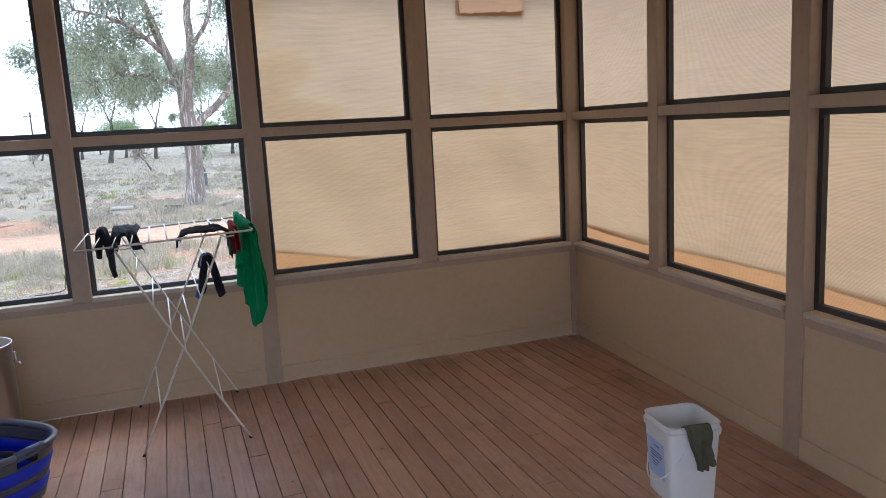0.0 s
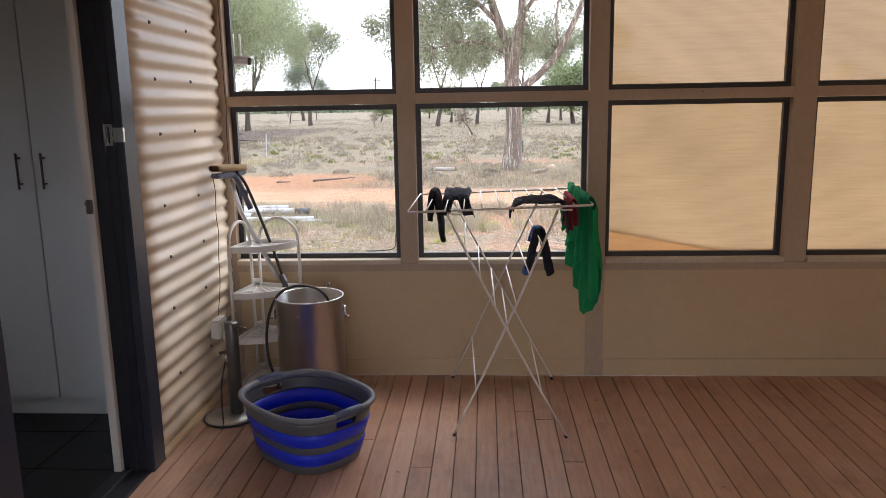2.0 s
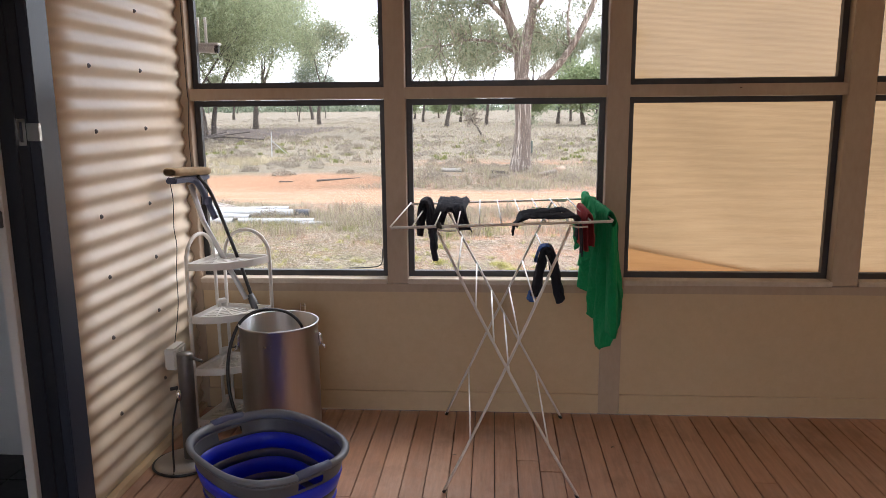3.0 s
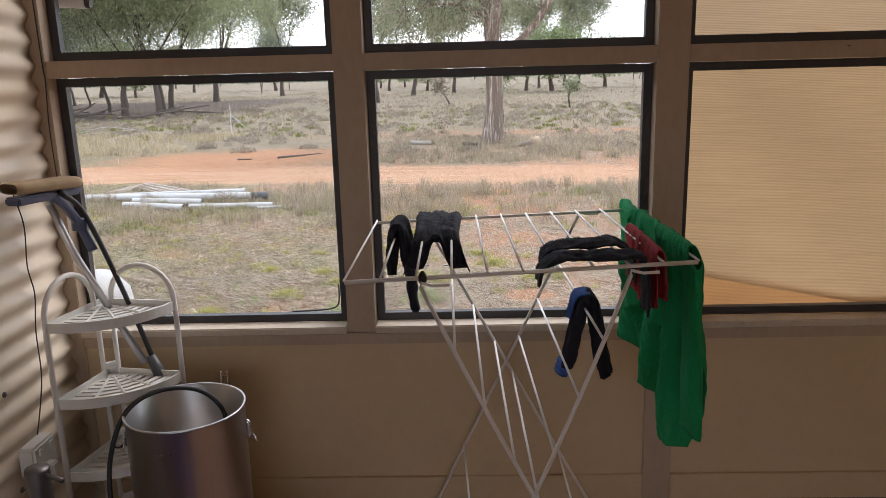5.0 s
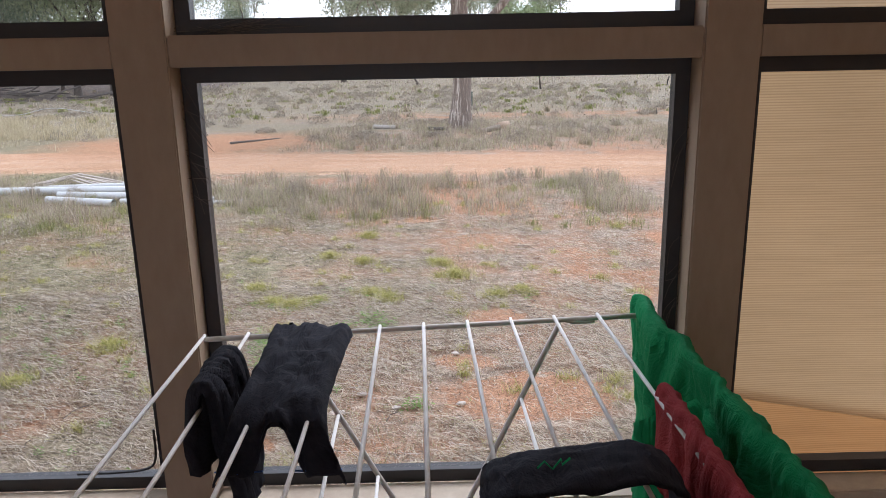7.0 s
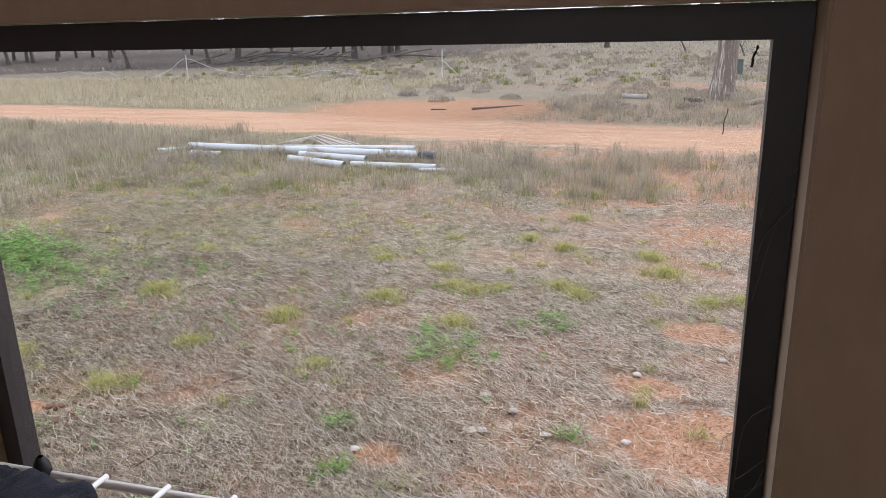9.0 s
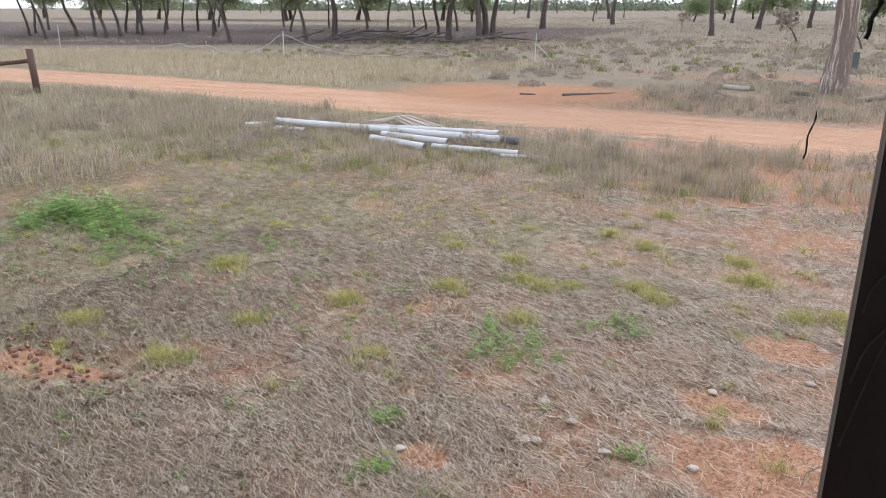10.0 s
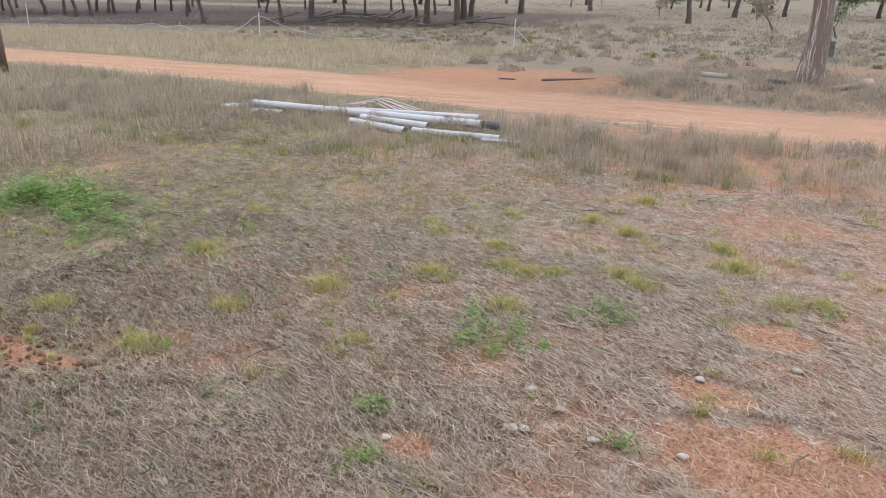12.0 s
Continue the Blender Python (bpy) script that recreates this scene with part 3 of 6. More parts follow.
part("rope", tube(smooth_path([(0.50, YW + 0.22, 2.5), (0.54, YW + 0.21, 1.6), (0.5, YW + 0.22, 0.5)]), 0.004, 6), M_BLACK, shade_n)


def cloth_e(z_low, z_high, off, seed):
    def f(u, v):
        y = YS + (5.12 - YS) * u
        lo = z_low(y) if callable(z_low) else z_low
        z = lo + (z_high - lo) * v
        return Vector((XE + off + 0.02 * noise.noise((y * 1.2, z * 2.0, seed)) + 0.005 * math.sin(y * 8 + z * 6), y, z))
    return f


shade_e = thing("shade_cloth", "pale beige shade cloth hung along the side windows", "shade cloth")
part("inner_layer", sheet(cloth_e(lambda y: 0.785 + 0.014 * math.sin(y * 2.6), 2.6, 0.17, 11), 120, 50), M_SHADE, shade_e, "pale beige knitted cloth", smooth=True)
part("outer_layer", sheet(cloth_e(0.45, 0.82, 0.195, 15), 60, 10), M_SHADE_OUT, shade_e, "orange tan knitted cloth", smooth=True)

# the side wall stands a little out of square
SKEW = Matrix.Translation((XE, YW, 0)) @ Matrix.Rotation(-math.atan(0.079), 4, "Z") @ Matrix.Translation((-XE, -YW, 0))
for ob in (wall_east, shade_e, *EAST_WINDOWS):
    ob.matrix_basis = SKEW

# ---- corrugated house wall with the doorway ----
D0, D1, DH = 2.69, 3.592, 2.06      # door opening
wall_west = thing("wall_west", "cream corrugated iron house wall with a doorway", "wall", kind="structure")
PITCH = 0.0835


def iron(y0, y1, z0, z1):
    n = int((z1 - z0) / PITCH * 10)

    def f(u, v):
        z = z0 + (z1 - z0) * v
        return Vector((XW - 0.006 + 0.0085 * math.cos(2 * math.pi * (z - 0.075) / PITCH) + 0.0015 * noise.noise((0, u * 3, z * 2)), y0 + (y1 - y0) * u, z))
    return sheet(f, 6, n)


for y0, y1, z0, z1 in ((D1 + 0.12, YW, 0.03, CEIL), (YS, D0 - 0.12, 0.03, CEIL), (D0 - 0.12, D1 + 0.12, DH + 0.1, CEIL)):
    thicken(part("corrugated_sheet", iron(y0, y1, z0, z1), M_IRON, wall_west, smooth=True), 0.0012)
    part("backing", box(XW - 0.155, XW - 0.017, y0, y1, z0 - 0.03, z1), M_WHITE, wall_west)
    if z0 < 1:
        part("bottom_strip", box(XW - 0.016, XW + 0.022, y0 + 0.002, y1 - 0.002, 0.0, 0.028), M_PANEL, wall_west, bevel=0.003)
screw_bm = lathe([(0.0001, 0.010), (0.004, 0.009), (0.006, 0.005), (0.009, 0.004), (0.0095, 0)], (0, 0, 0), 8)
screw = part("screw", screw_bm, M_COLUMN, wall_west, "dull steel roofing screw")
first = True
for y in (3.985, 4.41, 2.3, 1.9, 1.5, 1.1):
    for z in (2.24, 1.99, 1.745, 1.495, 1.163, 0.912, 0.658, 0.318):
        o = screw if first else screw.copy()
        if not first:
            scene.collection.objects.link(o)
        first = False
        o.matrix_basis = pose(XW + 0.002, y + 0.012 * math.sin(z * 9), 0.075 + PITCH * round((z - 0.075) / PITCH), 0, 90, 0)

door = thing("door_1", "open doorway with a black and dark blue timber frame", "doorway", kind="structure")
for y0, y1 in ((D1, D1 + 0.118), (D0 - 0.118, D0)):
    part("architrave", box(XW - 0.016, XW + 0.022, y0, y1, 0.0, DH + 0.09), M_NAVY_FACE, door, "dark blue painted architrave", bevel=0.004)
part("architrave", box(XW - 0.016, XW + 0.022, D0, D1, DH, DH + 0.09), M_NAVY_FACE, door, "dark blue painted architrave", bevel=0.004)
for y0, y1 in ((D1, D1 + 0.03), (D0 - 0.03, D0)):
    part("jamb", box(XW - 0.12, XW - 0.018, y0, y1, 0.0, DH), M_NAVY, door, "black gloss jamb", bevel=0.002)
    part("inner_jamb", box(XW - 0.157, XW - 0.122, y0 - (0.022 if y0 == D1 else 0), y1 + (0 if y0 == D1 else 0.022), 0.0, DH), M_WHITE, door, "white painted inner jamb", bevel=0.002)
part("door_stop", box(XW - 0.085, XW - 0.055, D1 - 0.013, D1, 0.0, DH), M_NAVY, door, bevel=0.002)
part("head_jamb", box(XW - 0.12, XW - 0.018, D0, D1, DH, DH + 0.03), M_NAVY, door)
part("threshold", box(XW - 0.157, XW + 0.004, D0, D1, -0.026, 0.012), M_NAVY, door, "dark worn threshold", bevel=0.004)
part("track", box(XW - 0.09, XW - 0.08, D0 + 0.01, D1 - 0.01, 0.012, 0.022), M_COLUMN, door, bevel=0.002)
part("strike_plate", ring_frame(XW - 0.055, XW - 0.022, 1.46, 1.55, 0.011, D1 - 0.004, D1), M_CHROME, door, "bright steel strike plate")
part("strike_lip", box(XW - 0.02, XW + 0.025, D1 - 0.004, D1 + 0.012, 1.475, 1.535), M_CHROME, door, bevel=0.002)
part("catch", box(XW - 0.153, XW - 0.125, D1 - 0.032, D1 - 0.022, 1.18, 1.24), M_COLUMN, door, "small worn metal catch", bevel=0.003)
part("catch", tube([(XW - 0.139, D1 - 0.03, 1.225), (XW - 0.139, D1 - 0.05, 1.225)], 0.008), M_COLUMN, door)

# room behind the doorway
XI = XW - 0.157
room_floor = tagged(part("floor_2", box(-4.3, XI, 1.6, 4.9, -0.14, -0.012), M_GROUT), "black tiled floor inside the house", "floor", kind="structure")
for i in range(6):
    for j in range(8):
        part("tile", box(XI - 0.40 * (i + 1) + 0.003, XI - 0.40 * i - 0.003, 1.62 + 0.40 * j + 0.003, 1.62 + 0.40 * (j + 1) - 0.003, -0.012, -0.004), M_TILE, room_floor)
tagged(part("ceiling_2", box(-4.3, XI, 1.6, 4.9, 2.5, 2.56), M_WHITE), "plain white ceiling inside the house", "ceiling", kind="structure")
tagged(part("wall_inside_north", box(-4.3, XI, 4.8, 4.9, 0, 2.5), M_WHITE), "plain white inside wall", "wall", kind="structure")
tagged(part("wall_inside_south", box(-4.3, XI, 1.6, 1.7, 0, 2.5), M_WHITE), "plain white inside wall", "wall", kind="structure")
# opening added out of view so that daylight reaches the cabinets
west = bmesh.new()
box(-4.3, -4.2, 1.7, 2.7, 0, 2.5, west)
box(-4.3, -4.2, 3.6, 4.8, 0, 2.5, west)
box(-4.3, -4.2, 2.7, 3.6, 0, 1.0, west)
box(-4.3, -4.2, 2.7, 3.6, 1.9, 2.5, west)
tagged(part("wall_inside_west", west, M_WHITE), "plain white inside wall with a window opening", "wall", kind="structure")


def cabinet(x0, x1, handle_x):
    c = thing("tall_cabinet", "white laminate tall cabinet with dull steel bar handle", "cabinet", "white cabinets inside the house", at=(x0, 4.2, 0))
    part("body", box(x0, x1, 4.222, 4.78, 0.10, 2.3), M_CAB, c)
    part("kickboard", box(x0, x1, 4.25, 4.76, -0.004, 0.099), M_CAB, c)
    d = part("cabinet_door", box(x0 + 0.003, x1 - 0.003, 4.2, 4.22, 0.105, 2.295), M_CAB, c, bevel=0.002)
    bar = tube([(handle_x, 4.168, 1.225), (handle_x, 4.168, 1.405)], 0.006, 10)
    for z in (1.25, 1.38):
        tube([(handle_x, 4.168, z), (handle_x, 4.2, z)], 0.005, 8, bar)
    part("handle", bar, M_COLUMN, d, "dull steel bar handle", smooth=True)


for x0, x1, hx in ((-2.36, -1.90, -2.297), (-2.82, -2.36, -2.425), (-3.28, -2.82, -2.88), (-3.74, -3.28, -3.34)):
    cabinet(x0, x1, hx)

# ---- things on the veranda ----
def airer():
    a = thing("clothes_airer", "white wire folding clothes airer standing open", "clothes airer", at=(0.0, 4.4, 0))
    Z = 1.117
    nl, nr, fl, fr = (-0.452, 4.012, Z - 0.005), (0.418, 4.08, Z + 0.012), (-0.458, 4.80, Z - 0.012), (0.395, 4.815, Z + 0.012)

    def lerp(p, q, t):
        return tuple(p[i] + (q[i] - p[i]) * t for i in range(3))
    part("near_rail", tube([nl, nr], 0.0055, 10), M_TUBE, a, "grey beige tube rail", smooth=True)
    part("far_rail", tube([fl, fr], 0.0052, 10), M_TUBE, a, "grey beige tube rail", smooth=True)
    for k in range(11):
        t = k / 10
        p, q = lerp(nl, nr, t), lerp(fl, fr, t)
        part("rod", tube([(p[0], p[1] - 0.006, p[2] + 0.006), (q[0], q[1] + 0.006, q[2] + 0.006)], 0.0034, 8), M_ROD, a, smooth=True)
    near = [((0.300, 3.99, 0.006), (-0.266, 4.015, Z - 0.02)), ((-0.252, 3.99, 0.006), (0.250, 4.05, Z - 0.012))]
    far = [((0.300, 4.79, 0.006), (-0.287, 4.80, Z - 0.02)), ((-0.292, 4.79, 0.006), (0.235, 4.81, Z - 0.005))]
    for i, ((f0, f1), (g0, g1)) in enumerate(zip(near, far)):
        dy = 0.009 if i else -0.009
        for p, q in ((f0, f1), (g0, g1)):
            bow = 0.075 if p[1] < 4.4 else 0.0
            leg = part("leg", tube([(p[0] + (q[0] - p[0]) * t, p[1] + (q[1] - p[1]) * t + dy - bow * 4 * t * (1 - t), p[2] + (q[2] - p[2]) * t) for t in (k / 10 for k in range(11))], 0.0058, 8), M_TUBE, a, "grey beige tube leg", smooth=True)
            part("foot_cap", tube([(p[0], p[1] + dy, 0.0), (p[0] + (q[0] - p[0]) * 0.014, p[1] + dy, 0.015)], 0.008, 8), M_BLACK, leg)
            hook = [(q[0], q[1] + dy, q[2]), (q[0], q[1] + dy, q[2] + 0.012), (q[0] + 0.03, q[1] + dy, q[2] + 0.004), (q[0] + 0.07, q[1] + dy, q[2] + 0.006)]
            part("hook", tube(hook, 0.0042, 6), M_TUBE, leg, smooth=True)
        for t in (0.225, 0.61, 0.735, 0.86):
            p, q = lerp(f0, f1, t), lerp(g0, g1, t)
            part("rod", tube([(p[0], p[1] + dy - 0.3 * t * (1 - t), p[2]), (q[0], q[1] + dy, q[2])], 0.0036, 8), M_ROD, a, smooth=True)
    p, q = lerp(*near[0], 0.505), lerp(*far[0], 0.505)
    part("pivot_rod", tube([(p[0], p[1] - 0.085, p[2]), (q[0], q[1], q[2])], 0.0036, 8), M_ROD, a, smooth=True)
    for x, y in ((-0.262, 4.02), (-0.287, 4.80)):
        part("clip", lathe([(0.003, -0.016), (0.010, -0.010), (0.011, 0.0), (0.009, 0.010), (0.004, 0.018)], (x, y, Z), 10), M_BLACK, a, "black plastic clip", smooth=True)


airer()


def drape(x_of, y0, y1, z, len_out, len_in, seed, gap=0.012, nu=60, nv=34, amp=0.02, waves=9.0, lean=0.0):
    """Cloth hung over a rod that runs along y; len_out and len_in give the drop at u."""
    def f(u, v):
        y = y0 + (y1 - y0) * u
        lo, li = len_out(u), len_in(u)
        total = lo + li
        d = v * total - li                     # from the inner hem over the rod to the outer hem
        side = 1 if d > 0 else -1
        drop = abs(d)
        k = min(1.0, drop / 0.03)
        fold = amp * (0.25 + min(1, drop / 0.25)) * math.sin(u * waves * (1.0 + 0.25 * side) + seed + 3.2 * noise.noise((u * 2.4, drop * 2.2, seed))) * (0.55 + 0.9 * abs(noise.noise((u * 3.1, drop * 1.6, seed + 4))))
        x = x_of(u) + side * gap * math.sin(k * math.pi / 2) + (fold if side > 0 else fold * 0.8) * k + lean * drop * side
        zz = z + 0.012 * (1 - k * k) - max(0.0, drop - 0.012)
        wr = 0.012 * noise.noise((u * 14, drop * 7, seed + 5)) + 0.009 * abs(noise.noise((u * 26, drop * 9, seed))) + 0.004 * noise.noise((u * 60, drop * 25, seed))
        return Vector((x + wr, y + 0.03 * noise.noise((drop * 4, u * 2, seed + 9)) * min(1, drop * 3), zz + 0.15 * wr))
    return sheet(f, nu, nv)


def interp(table):
    def g(u):
        for (a, va), (b, vb) in zip(table, table[1:]):
            if u <= b:
                return va + (vb - va) * (u - a) / (b - a)
        return table[-1][1]
    return g


shirt = thing("shirt", "wet green cotton shirt hung over the end of the airer", "shirt", at=(0.42, 4.4, 1.14))
out_len = interp([(0, 0.56), (0.12, 0.61), (0.25, 0.60), (0.36, 0.57), (0.62, 0.48), (0.85, 0.44), (1, 0.40)])
in_len = interp([(0, 0.18), (0.2, 0.27), (0.45, 0.25), (0.7, 0.33), (1, 0.36)])
body = thicken(part("shirt_body", drape(lambda u: 0.414 - 0.02 * u, 4.12, 4.845, 1.158, out_len, in_len, 2.0, gap=0.014, amp=0.034, waves=15, nu=130, nv=90), M_GREEN, shirt, smooth=True), 0.002)


def sleeve(u, v):
    a = 2 * math.pi * v
    z = 1.12 - 0.45 * u
    r = 0.045 + 0.018 * u + 0.012 * noise.noise((math.cos(a) * 2, math.sin(a) * 2, z * 9))
    return Vector((0.424 + 0.010 * u + 0.35 * r * math.cos(a), 4.135 - 0.02 * u + r * math.sin(a), z + 0.02 * noise.noise((v * 6, u * 4, 3))))


thicken(part("sleeve", sheet(sleeve, 30, 24), M_GREEN, shirt, smooth=True), 0.002)
for y, z in ((4.06, 0.72), (4.09, 0.64), (4.055, 0.645)):
    part("button", lathe([(0.0001, 0.002), (0.005, 0.003), (0.0065, 0.002), (0.007, 0)], (0.0, 0, 0), 10), M_GREEN, shirt).matrix_basis = pose(0.44 - 0.42, y - 4.4 + 0.02, z - 1.14, 90, 0, 20)
flap = lambda u, v: Vector((0.41 - 0.10 * u + 0.01 * noise.noise((u * 5, v * 5, 1)), 4.50 + 0.03 * u - 0.10 * v, 1.13 - 0.015 - 0.10 * u * (0.6 + 0.4 * v) - 0.06 * v))
thicken(part("pocket_flap", sheet(flap, 12, 8), M_GREEN, shirt, smooth=True), 0.002)

red = thing("sock", "dark red ribbed sock folded over an airer rod", "sock", at=(0.338, 4.26, 1.14))
thicken(part("sock_body", drape(lambda u: 0.330, 4.10, 4.45, 1.15, interp([(0, 0.13), (0.6, 0.16), (1, 0.12)]), interp([(0, 0.15), (0.6, 0.18), (1, 0.12)]), 7.0, amp=0.012, waves=16, nu=44, nv=34), M_RED, red, smooth=True), 0.003)


def sock_shape(path, r0, flat=0.4, twist=0.0, seed=0):
    """A limp tube along a path."""
    pts = smooth_path(path, 7)
    n = len(pts)

    def f(u, v):
        i = min(n - 1, int(u * (n - 1) + 0.5))
        p = pts[i]
        d = (pts[min(n - 1, i + 1)] - pts[max(0, i - 1)]).normalized()
        side = Vector((0, 1, 0))
        side = (side - d * side.dot(d)).normalized()
        up = d.cross(side)
        a = 2 * math.pi * v
        end = min(1.0, 0.25 + 5 * min(u, 1 - u))
        r = r0 * end * (1 + 0.25 * noise.noise((u * 7, math.cos(a), seed)) + 0.10 * noise.noise((u * 22, math.sin(a) * 3, seed)))
        return p + side * math.cos(a) * r + up * math.sin(a) * r * flat
    return sheet(f, n - 1, 20)


def sock(label, path, r, seed, mat=None, flat=0.4, toe=None):
    s = thing("sock", label, "sock", "socks on the airer", at=path[len(path) // 2])
    part("sock_body", sock_shape(path, r, flat, 0, seed), mat or M_BLKCLOTH, s, smooth=True)
    if toe:
        part("toe", sock_shape(toe, r * 1.06, flat * 1.1, 0, seed), M_BLUECLOTH, s, "blue knitted toe", smooth=True)
    return s


def hung_sock(label, x, y0, y1, z, out, inn, seed, lean=0.0, toe=False, thick=0.02):
    """A sock folded over a rod: one limp flat tube on each side."""
    k = thing("sock", label, "sock", "socks on the airer", at=(x, (y0 + y1) / 2, z))
    f = drape(lambda u: x, y0, y1, z, out, inn, seed, gap=0.013, nu=22, nv=44, amp=0.006, waves=7, lean=lean)
    thicken(part("sock_body", f, M_BLKCLOTH, k, smooth=True), thick)
    if toe:
        t = drape(lambda u: x - 0.001, y0 + 0.012, y1 - 0.012, z + 0.014, lambda u: 0.001, lambda u: 0.07, seed, gap=0.036, nu=12, nv=10, amp=0.004, waves=7, lean=lean)
        thicken(part("heel", t, M_BLUECLOTH, k, "blue knitted heel", smooth=True), 0.004)
        e = sock_shape([(x - 0.056, y0 + 0.045, z - 0.175), (x - 0.064, y0 + 0.045, z - 0.198), (x - 0.072, y0 + 0.045, z - 0.222)], 0.037, 0.5, 0, 2)
        part("toe", e, M_BLUECLOTH, k, "blue knitted toe", smooth=True)


hung_sock("black sock hanging over a rod", -0.362, 4.47, 4.62, 1.150, interp([(0, 0.27), (0.7, 0.24), (1, 0.2)]), interp([(0, 0.15), (0.6, 0.17), (1, 0.12)]), 1.0, lean=0.10)
hung_sock("black and blue sock on a lower rod", 0.182, 4.26, 4.36, 0.972, interp([(0, 0.23), (0.6, 0.22), (1, 0.18)]), interp([(0, 0.20), (0.5, 0.21), (1, 0.18)]), 4.0, lean=0.19, toe=True, thick=0.027)


def laid_sock(label, prof, y0, y1, seed, mark=False):
    """A flat empty sock laid over several rods, ends hanging."""
    k = thing("sock", label, "sock", "socks on the airer", at=(prof[len(prof) // 2][0], (y0 + y1) / 2, prof[len(prof) // 2][1]))
    pts = smooth_path([(x, 0, z) for x, z in prof], 7)
    n = len(pts)

    def f(u, v):
        q = pts[min(n - 1, int(u * (n - 1) + 0.5))]
        mid = (y0 + y1) / 2 + 0.012 * math.sin(u * 6 + seed)
        half = (y1 - y0) / 2 * min(1.0, 0.80 + 4.5 * min(u, 1 - u)) * (1 + 0.12 * noise.noise((u * 6, seed, 0)))
        w = 0.007 * noise.noise((u * 9, v * 5, seed)) + 0.004 * noise.noise((u * 26, v * 11, seed)) + 0.005 * abs(noise.noise((u * 8, v * 20, seed)))
        return Vector((q.x + 0.3 * w, mid + half * (2 * v - 1), q.z - 0.010 * (2 * v - 1) ** 2 + w))
    thicken(part("sock_body", sheet(f, n - 1, 14), M_BLKCLOTH, k, smooth=True), 0.005)
    thicken(part("cuff", sheet(lambda u, v: f(0.13 * u, v) + Vector((0, (2 * v - 1) * 0.002, 0.003)), 8, 14), M_BLKCLOTH, k, "folded ribbed cuff", smooth=True), 0.008)
    if mark:
        pts = [f(0.36 + 0.02 * i, 0.30 + 0.10 * (i % 2)) + Vector((0, 0, 0.0125)) for i in range(6)]
        part("mark", tube(pts, 0.0014, 5), M_GREEN, k, "small green stitched mark")


laid_sock("black sock laid across several rods", [(0.028, 1.085), (0.036, 1.125), (0.075, 1.156), (0.14, 1.157), (0.22, 1.159), (0.285, 1.152), (0.302, 1.09), (0.304, 1.0)], 4.07, 4.165, 2)
laid_sock("black sock with a small green mark laid across rods", [(0.048, 1.10), (0.058, 1.145), (0.10, 1.160), (0.17, 1.161), (0.25, 1.160), (0.292, 1.12), (0.296, 1.05)], 4.19, 4.29, 3, True)

shorts = thing("shorts", "black cotton trunks draped across two airer rods", "shorts", at=(-0.22, 4.55, 1.15))


def trunks(u, v):
    """Flat over the rods; at the near end the two short legs hang down with square hems."""
    e = 2 * u - 1
    top = 0.82
    k = max(0.0, (abs(e) - top) / (1 - top))
    side = 1 if e > 0 else -1
    leg = min(1.0, max(0.0, (abs(e) - 0.10) / 0.16))
    hang = max(0.0, 0.40 - v) / 0.40                     # 0 on the rods, 1 at the hem
    drop = (0.015 + 0.085 * leg * leg * (3 - 2 * leg)) * hang
    x = -0.242 + 0.066 * max(-1.0, min(1.0, e / top)) * (1 - 0.14 * math.sin(v * 3.1)) + side * 0.010 * math.sin(k * 1.5) + side * 0.022 * leg * hang
    y = 4.46 + 0.30 * max(0.0, (v - 0.40) / 0.60) - 0.045 * math.sin(min(1.0, hang * 3) * 1.57)
    w = 0.008 * noise.noise((u * 6, v * 12, 2)) + 0.005 * noise.noise((u * 15, v * 28, 4)) + 0.008 * abs(noise.noise((u * 3, v * 14, 6)))
    z = 1.150 - drop - 0.022 * k - 0.008 * (1 - abs(e)) * hang
    if hang > 0.35:
        return Vector((x + 0.3 * w, y - w, z))
    return Vector((x, y + 0.010 * noise.noise((u * 4, 0, v * 2)), z + w))


thicken(part("trunks_body", sheet(trunks, 48, 44), M_BLKCLOTH, shorts, smooth=True), 0.004)
for x in (-0.300, -0.184):
    part("seam", tube([(x - 0.035, 4.412, 1.055), (x, 4.410, 1.053), (x + 0.035, 4.412, 1.055)], 0.0014, 6), M_BLUECLOTH, shorts, "thin pale blue seam")


# the washing rests on the rods
for ob in list(scene.objects):
    if ob.name.split(".")[0] in ("shirt", "sock", "shorts"):
        ob.location.z -= 0.007


